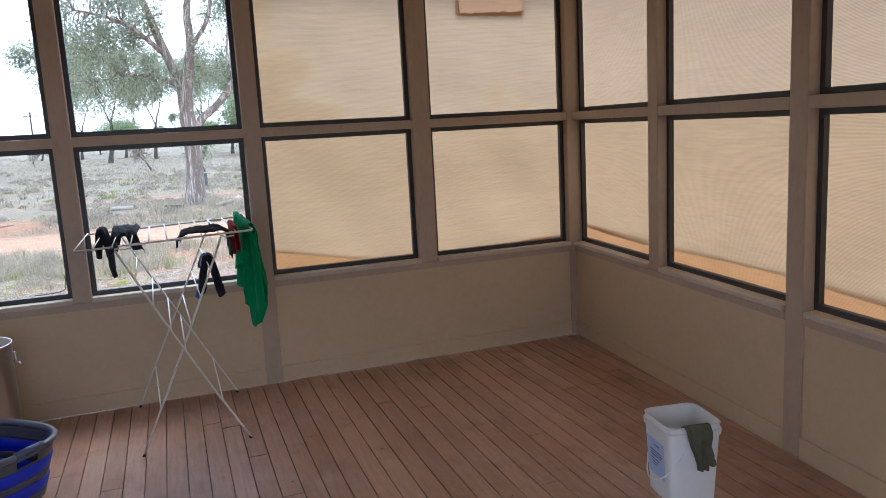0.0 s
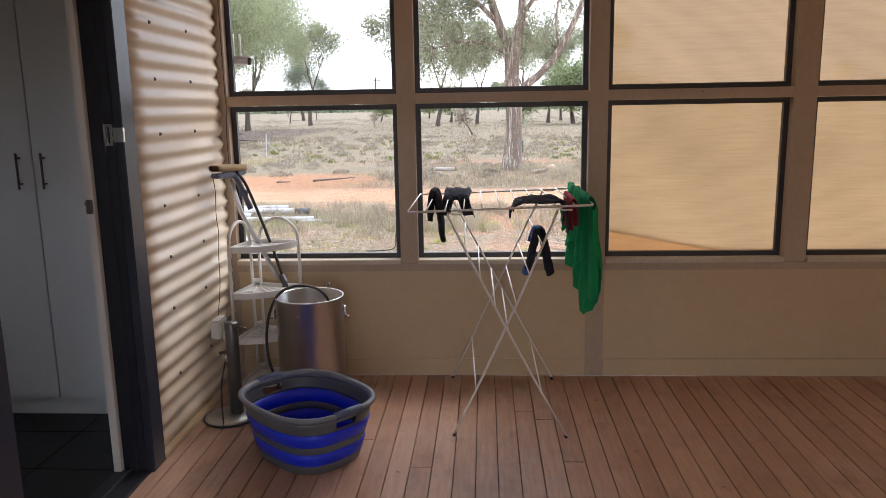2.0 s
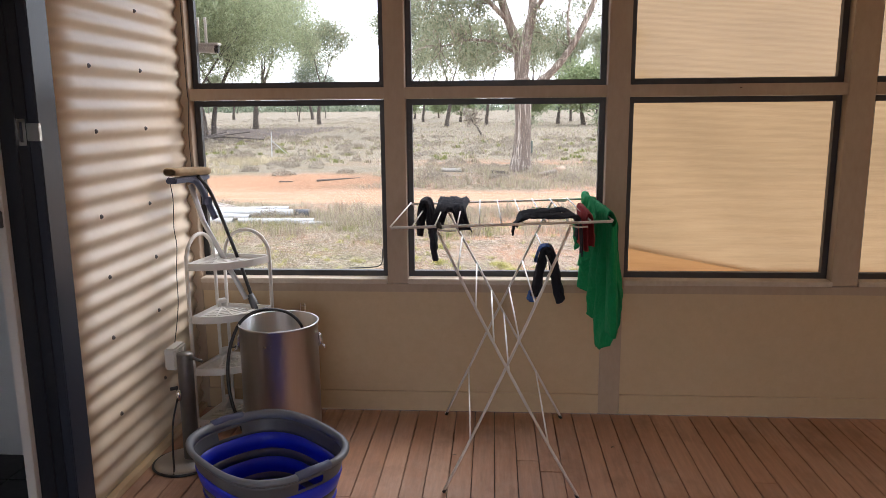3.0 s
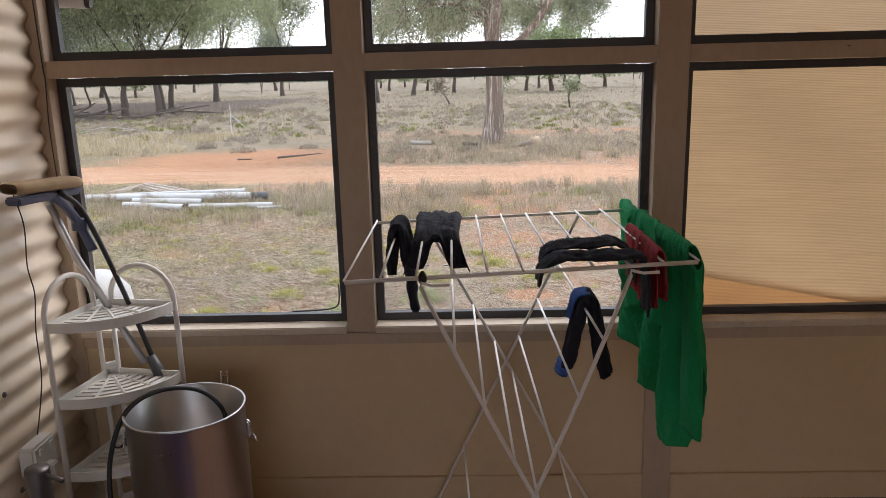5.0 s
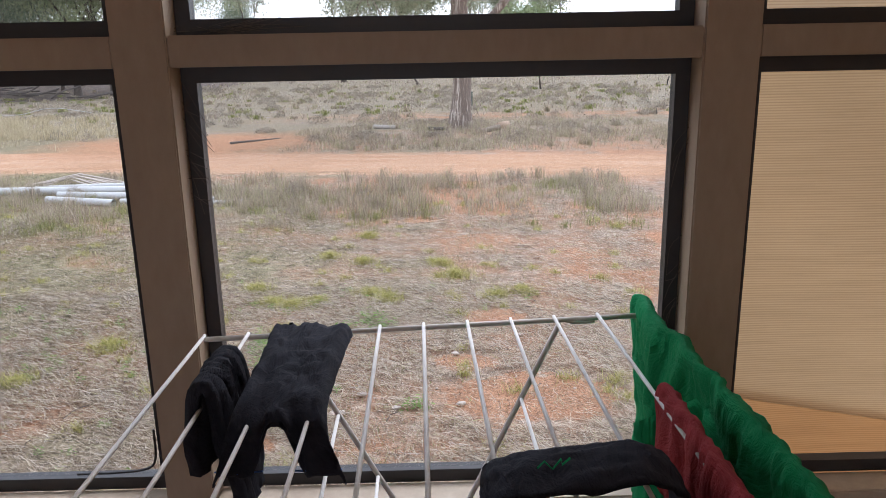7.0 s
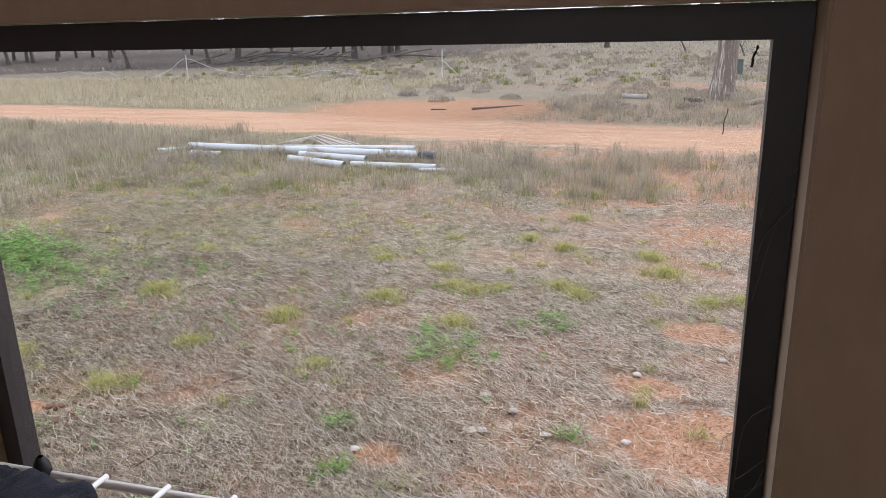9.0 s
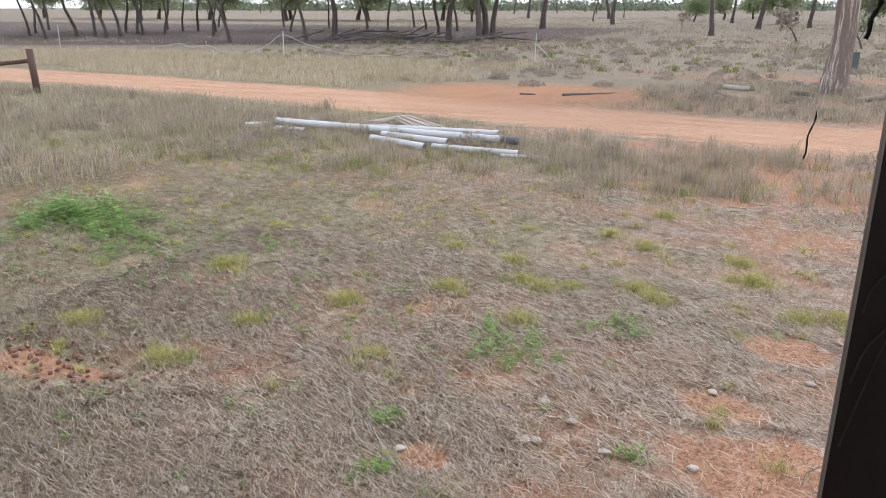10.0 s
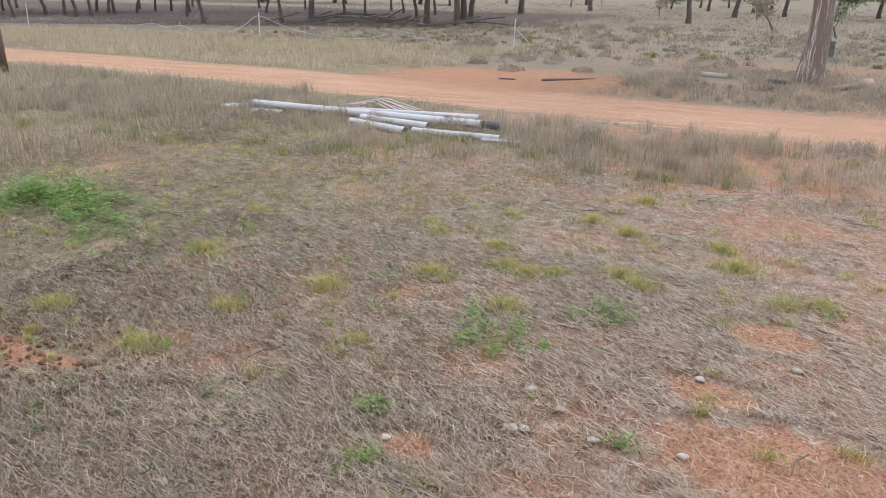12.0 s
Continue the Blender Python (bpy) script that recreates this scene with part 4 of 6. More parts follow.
def steel_pot():
    p = thing("stock_pot", "tall brushed stainless steel stock pot without lid", "pot", at=(-1.04, 4.415, 0))
    c = (-1.04, 4.415, 0.0)
    R, H = 0.179, 0.612
    prof = [(0.001, 0.004), (R - 0.02, 0.004), (R - 0.006, 0.010), (R, 0.022), (R, H - 0.012), (R + 0.004, H - 0.008), (R + 0.005, H - 0.002), (R + 0.001, H), (R - 0.003, H - 0.004), (R - 0.003, 0.03), (R - 0.02, 0.012), (0.001, 0.011)]
    part("pot_body", lathe(prof, c, 64), M_STEEL, p, smooth=True)
    for ang in (8, 188):
        a = radians(ang)
        d = Vector((math.cos(a), math.sin(a), 0))
        s = Vector((-d.y, d.x, 0))
        q = Vector(c) + d * R
        part("bracket", tube([q + Vector((0, 0, 0.545)), q + d * 0.008 + Vector((0, 0, 0.54)), q + d * 0.010 + Vector((0, 0, 0.50)), q + Vector((0, 0, 0.49))], 0.009, 8), M_CHROME, p, "steel lug", smooth=True)
        part("drop_handle", tube(smooth_path([q + d * 0.012 + Vector((0, 0, 0.525)), q + d * 0.016 + s * 0.02 + Vector((0, 0, 0.49)), q + d * 0.03 + Vector((0, 0, 0.475)), q + d * 0.028 - s * 0.02 + Vector((0, 0, 0.495))], 5), 0.0035, 6), M_CHROME, p, "bent steel wire handle", smooth=True)
    for dx in (-0.012, 0.012):
        part("stamp", box(-1.045 + dx - 0.008, -1.045 + dx + 0.008, 4.2365, 4.239, 0.535, 0.541), M_CHROME, p, "small stamped mark")
    for dx in (0, 0.022):
        part("lid_clip", tube([(-0.985 + dx, 4.603, 0.60), (-0.985 + dx, 4.606, 0.645)], 0.0025, 6), M_CHROME, p)
    part("lid_clip", tube([(-0.985, 4.604, 0.632), (-0.963, 4.604, 0.632)], 0.0025, 6), M_CHROME, p)


steel_pot()

hose = thing("hose", "thin black rubber hose looped over the pot rim", "hose", at=(-1.22, 4.4, 0))
part("hose_tube", tube(smooth_path([(-0.945, 4.50, 0.46), (-0.955, 4.50, 0.56), (-1.02, 4.48, 0.635), (-1.12, 4.42, 0.66), (-1.20, 4.36, 0.62), (-1.245, 4.32, 0.50), (-1.25, 4.29, 0.36), (-1.22, 4.26, 0.24), (-1.16, 4.23, 0.12), (-1.10, 4.215, 0.02), (-1.0, 4.21, 0.008)], 8), 0.0075, 8), M_BLACK, hose, smooth=True)
part("wire_loop", tube(smooth_path([(-1.215, 4.40, 0.52), (-1.24, 4.37, 0.495), (-1.25, 4.34, 0.52), (-1.235, 4.33, 0.55)], 6), 0.003, 6), M_BLACK, hose, smooth=True)


def corner_shelf():
    V = Vector((-1.445, 4.775, 0))
    a, b = Vector((-0.17, -0.985, 0)), Vector((0.985, -0.17, 0))
    R = 0.285
    s = thing("corner_shelf", "white plastic four tier corner shelf, empty", "shelf", at=V)

    def P(i, j, z):
        return V + a * i + b * j + Vector((0, 0, z))
    for z in (0.065, 0.325, 0.585, 0.845):
        # tray of ribs: rim, quarter-circle lip and slotted deck
        arc = [P(R * math.cos(t), R * math.sin(t), z) for t in (math.pi / 2 * k / 18 for k in range(19))]
        line = [P(0, 0, z)] + arc + [P(0, 0, z)]
        bm = bmesh.new()
        lo = [bm.verts.new(p + Vector((0, 0, -0.018))) for p in line[:-1]]
        hi = [bm.verts.new(p + Vector((0, 0, 0.016))) for p in line[:-1]]
        inn = [bm.verts.new(p + (P(0.42 * R, 0.42 * R, z) - p).normalized() * 0.008 + Vector((0, 0, 0.016))) for p in line[:-1]]
        inl = [bm.verts.new(p + (P(0.42 * R, 0.42 * R, z) - p).normalized() * 0.008 + Vector((0, 0, -0.018))) for p in line[:-1]]
        n = len(lo)
        for k in range(n):
            m = (k + 1) % n
            for r0, r1 in ((lo, hi), (hi, inn), (inn, inl), (inl, lo)):
                bm.faces.new((r0[k], r0[m], r1[m], r1[k]))
        tray = part("tray", bm, M_PLASTIC, s)
        deck = bmesh.new()
        # radial-style bars with gaps between
        nrow = 9
        for k in range(nrow):
            r0, r1 = R * (k / nrow), R * ((k + 0.62) / nrow)
            for h in range(4):
                t0, t1 = math.pi / 2 * (h / 4 + 0.0), math.pi / 2 * ((h + 1) / 4)
                q = [P(r * math.cos(t), r * math.sin(t), z - 0.004) for r, t in ((r0, t0), (r1, t0), (r1, t1), (r0, t1))]
                vs = [deck.verts.new(p) for p in q] + [deck.verts.new(p - Vector((0, 0, 0.006))) for p in q]
                if (k + h) % 1 == 0:
                    for f in ((0, 1, 2, 3), (7, 6, 5, 4), (0, 4, 5, 1), (1, 5, 6, 2), (2, 6, 7, 3), (3, 7, 4, 0)):
                        deck.faces.new([vs[i] for i in f])
        for h in range(5):
            t = math.pi / 2 * h / 4
            tube([P(0.012, 0.012, z - 0.006), P(R * 0.985 * math.cos(t), R * 0.985 * math.sin(t), z - 0.006)], 0.006, 6, deck)
        part("deck", deck, M_PLASTIC, tray, "slotted plastic deck")
    top = 0.985
    for i, j, di, dj in ((R, 0, -1, 0), (0, R, 0, -1)):
        pts = [P(i, j, 0.0), P(i, j, 0.80)]
        for k in range(1, 12):
            t = math.pi * k / 12
            w = R * 0.5 * (1 - math.cos(t)) * 0.86
            pts.append(P(i + di * w, j + dj * w, 0.86 + (top - 0.86) * math.sin(t)))
        pts.append(P(i + di * R * 0.86, j + dj * R * 0.86, 0.83))
        part("side_post", tube(pts, 0.0095, 10), M_PLASTIC, s, "white plastic post with hooped top", smooth=True)
    for i, j in ((0.035, 0.0), (0.0, 0.035)):
        part("back_post", tube([P(i, j, 0.0), P(i, j, 0.84)], 0.009, 8), M_PLASTIC, s, smooth=True)
    for z in (0.615, 0.355, 0.095):
        part("collar", tube([P(0.03, 0.0, z), P(0.0, 0.03, z)], 0.014, 8), M_PLASTIC, s)


corner_shelf()


def mop():
    m = thing("sponge_mop", "sponge mop stood head up with aluminium handle", "mop", at=(-1.02, 4.74, 0))
    e0, e1 = Vector((-1.545, 4.50, 1.275)), Vector((-1.475, 4.76, 1.262))
    d = (e1 - e0).normalized()
    out = Vector((d.y, -d.x, 0))

    def f(u, v):
        a = 2 * math.pi * v
        k = min(1, 0.75 + 4 * min(u, 1 - u))
        ca, sa = math.cos(a), math.sin(a)
        q = 0.6
        return e0 + (e1 - e0) * u + out * (0.045 * k * math.copysign(abs(ca) ** q, ca)) + Vector((0, 0, 0.020 * k * math.copysign(abs(sa) ** q, sa) + 0.016))
    bm = sheet(f, 24, 20)
    part("sponge", bm, M_SPONGE, m, "worn tan sponge", smooth=True)
    mid = (e0 + e1) / 2
    grip = bmesh.new()
    box(-0.13, 0.13, -0.03, 0.03, -0.032, -0.006, grip)
    bmesh.ops.transform(grip, matrix=Matrix.Translation(mid) @ Matrix.Rotation(math.atan2(d.y, d.x), 4, "Z"), verts=grip.verts)
    part("clamp", grip, M_MOPBLUE, m, "slate blue plastic clamp", bevel=0.006)
    elbow = Vector((-1.475, 4.755, 1.13))
    foot = Vector((-1.03, 4.745, 0.02))
    along = (foot - elbow).normalized()
    part("neck", tube(smooth_path([mid + Vector((0, 0, -0.02)), mid + Vector((0.03, 0.03, -0.04)), elbow + along * 0.0, elbow + along * 0.10], 6), 0.016, 10), M_MOPBLUE, m, smooth=True)
    part("handle", tube([mid + Vector((0.0, 0.02, -0.05)), elbow + Vector((-0.03, -0.03, -0.06)) + along * 0.05, foot + along * -0.66 + Vector((-0.02, -0.02, 0))], 0.013, 12), M_ALU, m, "aluminium tube handle", smooth=True)
    part("pull_rod", tube(smooth_path([mid + Vector((0.04, 0.02, -0.01)), elbow + Vector((0.025, 0, 0.03)), elbow + along * 0.3 + Vector((0.025, 0, 0)), foot + along * -0.62], 6), 0.009, 8), M_BLACK, m, "black pull rod", smooth=True)
    part("joint", lathe([(0.001, 0.02), (0.024, 0.018), (0.026, -0.018), (0.001, -0.02)], elbow, 12), M_MOPBLUE, m)
    part("handle_grip", tube([foot + along * -0.68, foot + along * -0.60, foot + along * -0.56, foot], 0.02, 12, radii=[0.017, 0.024, 0.018, 0.017]), M_GREY, m, "grey plastic grip", smooth=True)


mop()


def pedestal():
    p = thing("pedestal", "dull steel column on a round metal base plate", "stand", at=(-1.44, 4.2, 0))
    c = (-1.44, 4.2, 0)
    part("base_plate", lathe([(0.001, 0.0), (0.128, 0.0), (0.133, 0.004), (0.130, 0.012), (0.115, 0.022), (0.05, 0.034), (0.001, 0.036)], c, 48), M_STEEL, p, "worn round metal base plate", smooth=True)
    part("column", lathe([(0.001, 0.03), (0.034, 0.03), (0.034, 0.515), (0.032, 0.522), (0.001, 0.524)], (-1.405, 4.2, 0), 28), M_COLUMN, p, smooth=True)
    part("spout", tube([(-1.375, 4.19, 0.505), (-1.335, 4.18, 0.498), (-1.318, 4.178, 0.493)], 0.007, 8), M_COLUMN, p, smooth=True)
    part("tap", tube([(-1.43, 4.165, 0.375), (-1.46, 4.15, 0.372)], 0.008, 8), M_BLACK, p, "black tap knob")
    part("tap_body", lathe([(0.001, -0.035), (0.010, -0.03), (0.014, 0.0), (0.010, 0.018), (0.001, 0.02)], (-1.425, 4.155, 0.350), 12), M_CHROME, p, "bright metal tap", smooth=True)
    part("rim_ring", tube([(c[0] + 0.136 * math.cos(t), c[1] + 0.136 * math.sin(t), 0.006) for t in (2 * math.pi * k / 40 for k in range(41))], 0.006, 6), M_BLACK, p, "black rubber edge ring", smooth=True)


pedestal()
lead = thing("power_lead", "thin black electric lead running down to the floor", "cable", at=(-1.42, 4.2, 0))
part("lead", tube(smooth_path([(-1.428, 4.145, 0.33), (-1.45, 4.13, 0.22), (-1.448, 4.105, 0.10), (-1.44, 4.085, 0.022), (-1.435, 4.06, 0.006)], 8), 0.0045, 6), M_BLACK, lead, smooth=True)

outlet = thing("power_outlet", "white plastic power outlet box on the corrugated wall", "power outlet", at=(XW, 4.47, 0.41))
part("outlet_box", box(XW + 0.004, XW + 0.060, 4.415, 4.545, 0.36, 0.465), M_PLASTIC, outlet, bevel=0.008)
part("plug", box(XW + 0.058, XW + 0.095, 4.45, 4.49, 0.345, 0.395), M_PLASTIC, outlet, bevel=0.006)
for y in (4.45, 4.51):
    part("switch", box(XW + 0.058, XW + 0.066, y - 0.008, y + 0.008, 0.43, 0.45), M_PLASTIC, outlet)
wire = thing("wall_wire", "thin dark wire hanging down the corrugated wall", "cable", at=(XW, 4.62, 0.46))
part("wire", tube(smooth_path([(XW + 0.012, 4.60, 1.26), (XW + 0.010, 4.634, 1.15), (XW + 0.012, 4.615, 1.02), (XW + 0.012, 4.632, 0.92), (XW + 0.013, 4.605, 0.80), (XW + 0.012, 4.60, 0.65), (XW + 0.013, 4.565, 0.55), (XW + 0.015, 4.52, 0.465)], 8), 0.0022, 6), M_BLACK, wire, smooth=True)
wire2 = thing("wall_wire", "thin dark wire along the corner post", "cable", at=(-1.54, YW, 1.2))
part("wire", tube(smooth_path([(-1.580, YW - 0.003, 2.3), (-1.576, YW - 0.003, 1.7), (-1.573, YW - 0.003, 1.62), (-1.582, YW - 0.003, 1.45), (-1.580, YW - 0.003, 1.28)], 6), 0.002, 6), M_BLACK, wire2)


def laundry_tub():
    c = Vector((-0.932, 3.82, 0))
    ang = radians(-42)
    A, B = 1.0, 0.80

    def shape(a):
        ca, sa = math.cos(a), math.sin(a)
        q = 0.72
        x = A * math.copysign(abs(ca) ** q, ca)
        y = B * math.copysign(abs(sa) ** q, sa)
        return x * math.cos(ang) - y * math.sin(ang), x * math.sin(ang) + y * math.cos(ang)
    t = thing("laundry_tub", "collapsible blue and grey plastic laundry tub", "tub", at=c)
    r0, r1 = 0.243, 0.314
    zs = [0.0, 0.042, 0.105, 0.140, 0.205, 0.262]

    def rad(z):
        return r0 + (r1 - r0) * (z / 0.285)
    names = [("base_band", M_GREY), ("blue_band", M_BLUE), ("grey_band", M_GREY), ("blue_band", M_BLUE), ("rim_band", M_GREY)]
    for i, (nm, mat) in enumerate(names):
        za, zb = zs[i], zs[i + 1]
        zm = (za + zb) / 2
        bulge = 0.006 if i % 2 else 0.002
        prof = [(rad(za), za), (rad(za) + bulge, za + 0.006), (rad(zm) + bulge, zm), (rad(zb) + bulge, zb - 0.006), (rad(zb), zb),
                (rad(zb) - 0.006, zb), (rad(zm) - 0.006 + bulge, zm), (rad(za) - 0.006, za)]
        if i == 4:
            zc, zd = 0.216, 0.250
            prof = [(rad(za), za), (rad(zc) + 0.002, zc), (rad(zd) + 0.002, zd), (rad(zb), zb), (rad(zb) - 0.006, zb), (rad(zd) - 0.004, zd), (rad(zc) - 0.004, zc), (rad(za) - 0.006, za)]
        bm = lathe(prof + prof[:1], c, 96, shape=shape)
        if i == 4:
            # hand holes through the band at both ends
            gone = []
            for f in bm.faces:
                q = f.calc_center_median() - c
                across = -q.x * math.sin(ang) + q.y * math.cos(ang)
                if zc < q.z < zd and abs(across) < 0.058 and abs(q.x * math.cos(ang) + q.y * math.sin(ang)) > 0.19:
                    gone.append(f)
            bmesh.ops.delete(bm, geom=gone, context="FACES")
        part(nm, bm, mat, t, smooth=True)
    part("tub_floor", lathe([(0.001, 0.006), (r0 - 0.004, 0.006), (r0 - 0.003, 0.012), (0.001, 0.012)], c, 72, shape=shape), M_BLUE, t)
    rim = [(rad(0.262), 0.262), (r1 + 0.004, 0.268), (r1 + 0.016, 0.276), (r1 + 0.018, 0.288), (r1 + 0.008, 0.296), (r1 - 0.008, 0.292), (r1 - 0.014, 0.280), (rad(0.262) - 0.008, 0.262)]
    part("rim", lathe(rim + rim[:1], c, 96, shape=shape), M_RIM, t, "grey rolled rim", smooth=True)
    for sgn in (1, -1):
        d = Vector((math.cos(ang), math.sin(ang), 0)) * sgn
        s = Vector((-d.y, d.x, 0))
        q = c + d * (r1 + 0.003)
        part("hand_grip", tube([q - s * 0.07 + Vector((0, 0, 0.287)), q + d * 0.004 + Vector((0, 0, 0.290)), q + s * 0.07 + Vector((0, 0, 0.287))], 0.017, 12), M_MOPBLUE, t, "blue grey hand grip", smooth=True)


laundry_tub()


def square_bucket():
    c = Vector((1.975, 2.48, 0))
    ang = radians(-9)
    b = thing("bucket", "white square plastic bucket with a rag over its rim", "bucket", at=c)

    def shape(a):
        ca, sa = math.cos(a), math.sin(a)
        q = 0.28
        x, y = math.copysign(abs(ca) ** q, ca), math.copysign(abs(sa) ** q, sa)
        return x * math.cos(ang) - y * math.sin(ang), x * math.sin(ang) + y * math.cos(ang)
    prof = [(0.001, 0.012), (0.100, 0.012), (0.103, 0.0), (0.106, 0.004), (0.1215, 0.30), (0.128, 0.302), (0.129, 0.325), (0.1225, 0.327), (0.1225, 0.345), (0.126, 0.350), (0.123, 0.354), (0.119, 0.350), (0.116, 0.30), (0.100, 0.018), (0.001, 0.018)]
    part("bucket_body", lathe(prof, c, 64, shape=shape), M_BUCKET, b, smooth=False)
    u = Vector((math.cos(ang), math.sin(ang), 0))
    v = Vector((-u.y, u.x, 0))

    def onleft(s, z):
        return c - u * (0.107 + 0.0155 * z / 0.3 + 0.0022) + v * s + Vector((0, 0, z))
    lab = sheet(lambda i, j: onleft(-0.075 + 0.15 * i, 0.095 + 0.165 * j), 6, 6)
    part("label", lab, M_LABEL, b, "pale blue paper label")
    for s0, s1, z in ((-0.035, 0.01, 0.232), (-0.05, 0.05, 0.203), (-0.055, 0.04, 0.192), (-0.045, 0.05, 0.181), (-0.03, 0.045, 0.165), (-0.02, 0.03, 0.152), (-0.01, 0.03, 0.140)):
        bar = sheet(lambda i, j: onleft(s0 + (s1 - s0) * i, z + 0.0055 * j) - u * 0.0015, 1, 1)
        part("text_bar", bar, M_INK, b)
    p0, p1 = c + v * 0.13 + Vector((0, 0, 0.312)) - u * 0.0, c - v * 0.13 + Vector((0, 0, 0.312))
    arc = []
    for k in range(25):
        t = math.pi * k / 24
        arc.append(c + v * 0.135 * math.cos(t) - u * 0.155 * math.sin(t) * (0.94 if 6 < k < 18 else 1) + Vector((0, 0, 0.312 - 0.225 * math.sin(t))))
    part("handle", tube(arc, 0.0035, 8), M_BUCKET, b, "white plastic bail handle", smooth=True)
    for s in (1, -1):
        part("ear", box(-0.012, 0.012, -0.006, 0.006, -0.012, 0.012), M_BUCKET, b).matrix_basis = pose(*(v * 0.133 * s + Vector((0, 0, 0.312))), 0, 0, -9)
    r = thing("rag", "olive grey striped glove hung over the bucket rim", "rag", at=c - v * 0.125 + Vector((0, 0, 0.35)))

    def fold(i, j):
        d = j * 0.25 - 0.06
        side = -1 if d > 0 else 1
        k = min(1, abs(d) / 0.02)
        w = 0.095 * (1 - 0.25 * j)
        s = -0.015 + w * (i - 0.5) * (1 + 0.3 * math.sin(j * 5)) + 0.045 * j * 0.8
        bulge = 0.010 * noise.noise((i * 6, j * 6, 3)) + 0.008 * math.sin(i * 13 + j * 4)
        return c + u * s - v * (0.126 - side * 0.016 * k + (bulge if d > 0 else 0) + (0.006 if d > 0 else 0)) + Vector((0, 0, 0.362 - abs(d) * 1.0 * k - 0.006 * k))
    thicken(part("rag_cloth", sheet(fold, 26, 40), M_OLIVE, r, smooth=True), 0.004)
    part("finger", sock_shape([c + u * 0.02 - v * 0.150 + Vector((0, 0, 0.30)), c + u * 0.035 - v * 0.158 + Vector((0, 0, 0.24)), c + u * 0.05 - v * 0.156 + Vector((0, 0, 0.185))], 0.03, 0.5, 0, 3), M_OLIVE, r, smooth=True)


square_bucket()

bowl = thing("steel_bowl", "small stainless steel bowl on the floor", "bowl", at=(0.505, 2.72, 0))
part("bowl_body", lathe([(0.001, 0.002), (0.085, 0.002), (0.097, 0.02), (0.100, 0.11), (0.104, 0.118), (0.106, 0.122), (0.101, 0.124), (0.096, 0.116), (0.093, 0.024), (0.001, 0.01)], (0.505, 2.72, 0), 40), M_STEEL, bowl, smooth=True)

camera_unit = thing("security_camera", "white plastic security camera with two aerials", "security camera", at=(-1.56, YW + 0.16, 1.89))
part("mount", box(-1.605, -1.575, YW + 0.10, YW + 0.16, 1.855, 1.925), M_PLASTIC, camera_unit, bevel=0.006)
part("body", tube([(-1.59, YW + 0.155, 1.888), (-1.48, YW + 0.165, 1.880)], 0.024, 14), M_PLASTIC, camera_unit, smooth=True)
part("hood", box(-1.585, -1.455, YW + 0.135, YW + 0.195, 1.898, 1.910), M_PLASTIC, camera_unit, bevel=0.004)
part("lens", tube([(-1.48, YW + 0.165, 1.880), (-1.462, YW + 0.167, 1.878)], 0.021, 14), M_BLACK, camera_unit, "dark camera lens")
for x in (-1.558, -1.519):
    part("aerial", tube([(x, YW + 0.15, 1.89), (x, YW + 0.15, 2.035)], 0.0075, 8), M_PLASTIC, camera_unit, smooth=True)

drum = thing("drum", "white plastic drum standing outside against the wall", "drum", at=(-1.82, 5.42, -0.6))
part("drum_body", lathe([(0.001, 0.0), (0.19, 0.0), (0.20, 0.03), (0.20, 1.20), (0.185, 1.30), (0.13, 1.37), (0.05, 1.385), (0.001, 1.385)], (-1.84, 5.42, -0.6), 36), M_PVC, drum, smooth=True)
part("drum_cap", lathe([(0.05, 0.0), (0.05, 0.03), (0.001, 0.032)], (-1.84, 5.42, 0.782), 20), M_PVC, drum, smooth=True)

# cobwebs, nail heads, screen cord
web = thing("cobweb", "thin grey cobweb strands in the screen corners", "cobweb", at=(-0.45, YW + 0.05, 1.62))
r = random.Random(3)
for k in range(16):
    x, z = -0.482 + r.uniform(0, 0.13), 1.676
    part("strand", tube(smooth_path([(x, YW + 0.055, z + r.uniform(0, 0.02)), (x + r.uniform(-0.02, 0.05), YW + 0.05, z + 0.004 + r.uniform(0, 0.012)), (x + r.uniform(0.0, 0.14), YW + 0.055, z + r.uniform(0.0, 0.03))], 3), 0.0006, 3), M_DEADWOOD, web)
for k in range(14):
    z = 1.60 - r.uniform(0, 0.25)
    part("strand", tube([(-0.485, YW + 0.04 + r.uniform(0, 0.02), z), (-0.447 + r.uniform(-0.02, 0.02), YW + 0.058, z + r.uniform(-0.1, 0.03))], 0.0006, 3), M_DEADWOOD, web)
for k in range(10):
    z = r.uniform(0.9, 1.6)
    part("strand", tube(smooth_path([(0.494, YW + 0.045, z), (0.48 + r.uniform(-.01, .01), YW + 0.055, z - 0.03), (0.470, YW + 0.058, z - r.uniform(0.02, 0.12))], 3), 0.0007, 3), M_DEADWOOD, web)
# the upper lump stands for a black insect, the lower one for a thread
for top, low, rad in (((0.456, 1.584), (0.452, 1.566), 0.0010), ((0.437, 1.533), (0.434, 1.510), 0.0004)):
    pts = [(top[0] + (low[0] - top[0]) * t + 0.0006 * math.sin(t * 9), YW + 0.066, top[1] + (low[1] - top[1]) * t) for t in (k / 8 for k in range(9))]
    part("debris", tube(pts, 0, 6, radii=[rad * (0.4 + abs(math.sin(k * 1.7))) for k in range(9)]), M_BLACK, web, "small dark lump hanging in the web")
nails = thing("nail", "rusty nail head in the painted timber", "nail", at=(1.12, YW, 1.655))
part("nail_head", lathe([(0.0001, 0.003), (0.005, 0.003), (0.006, 0)], (1.12, YW, 1.655), 8), M_RUST, nails)
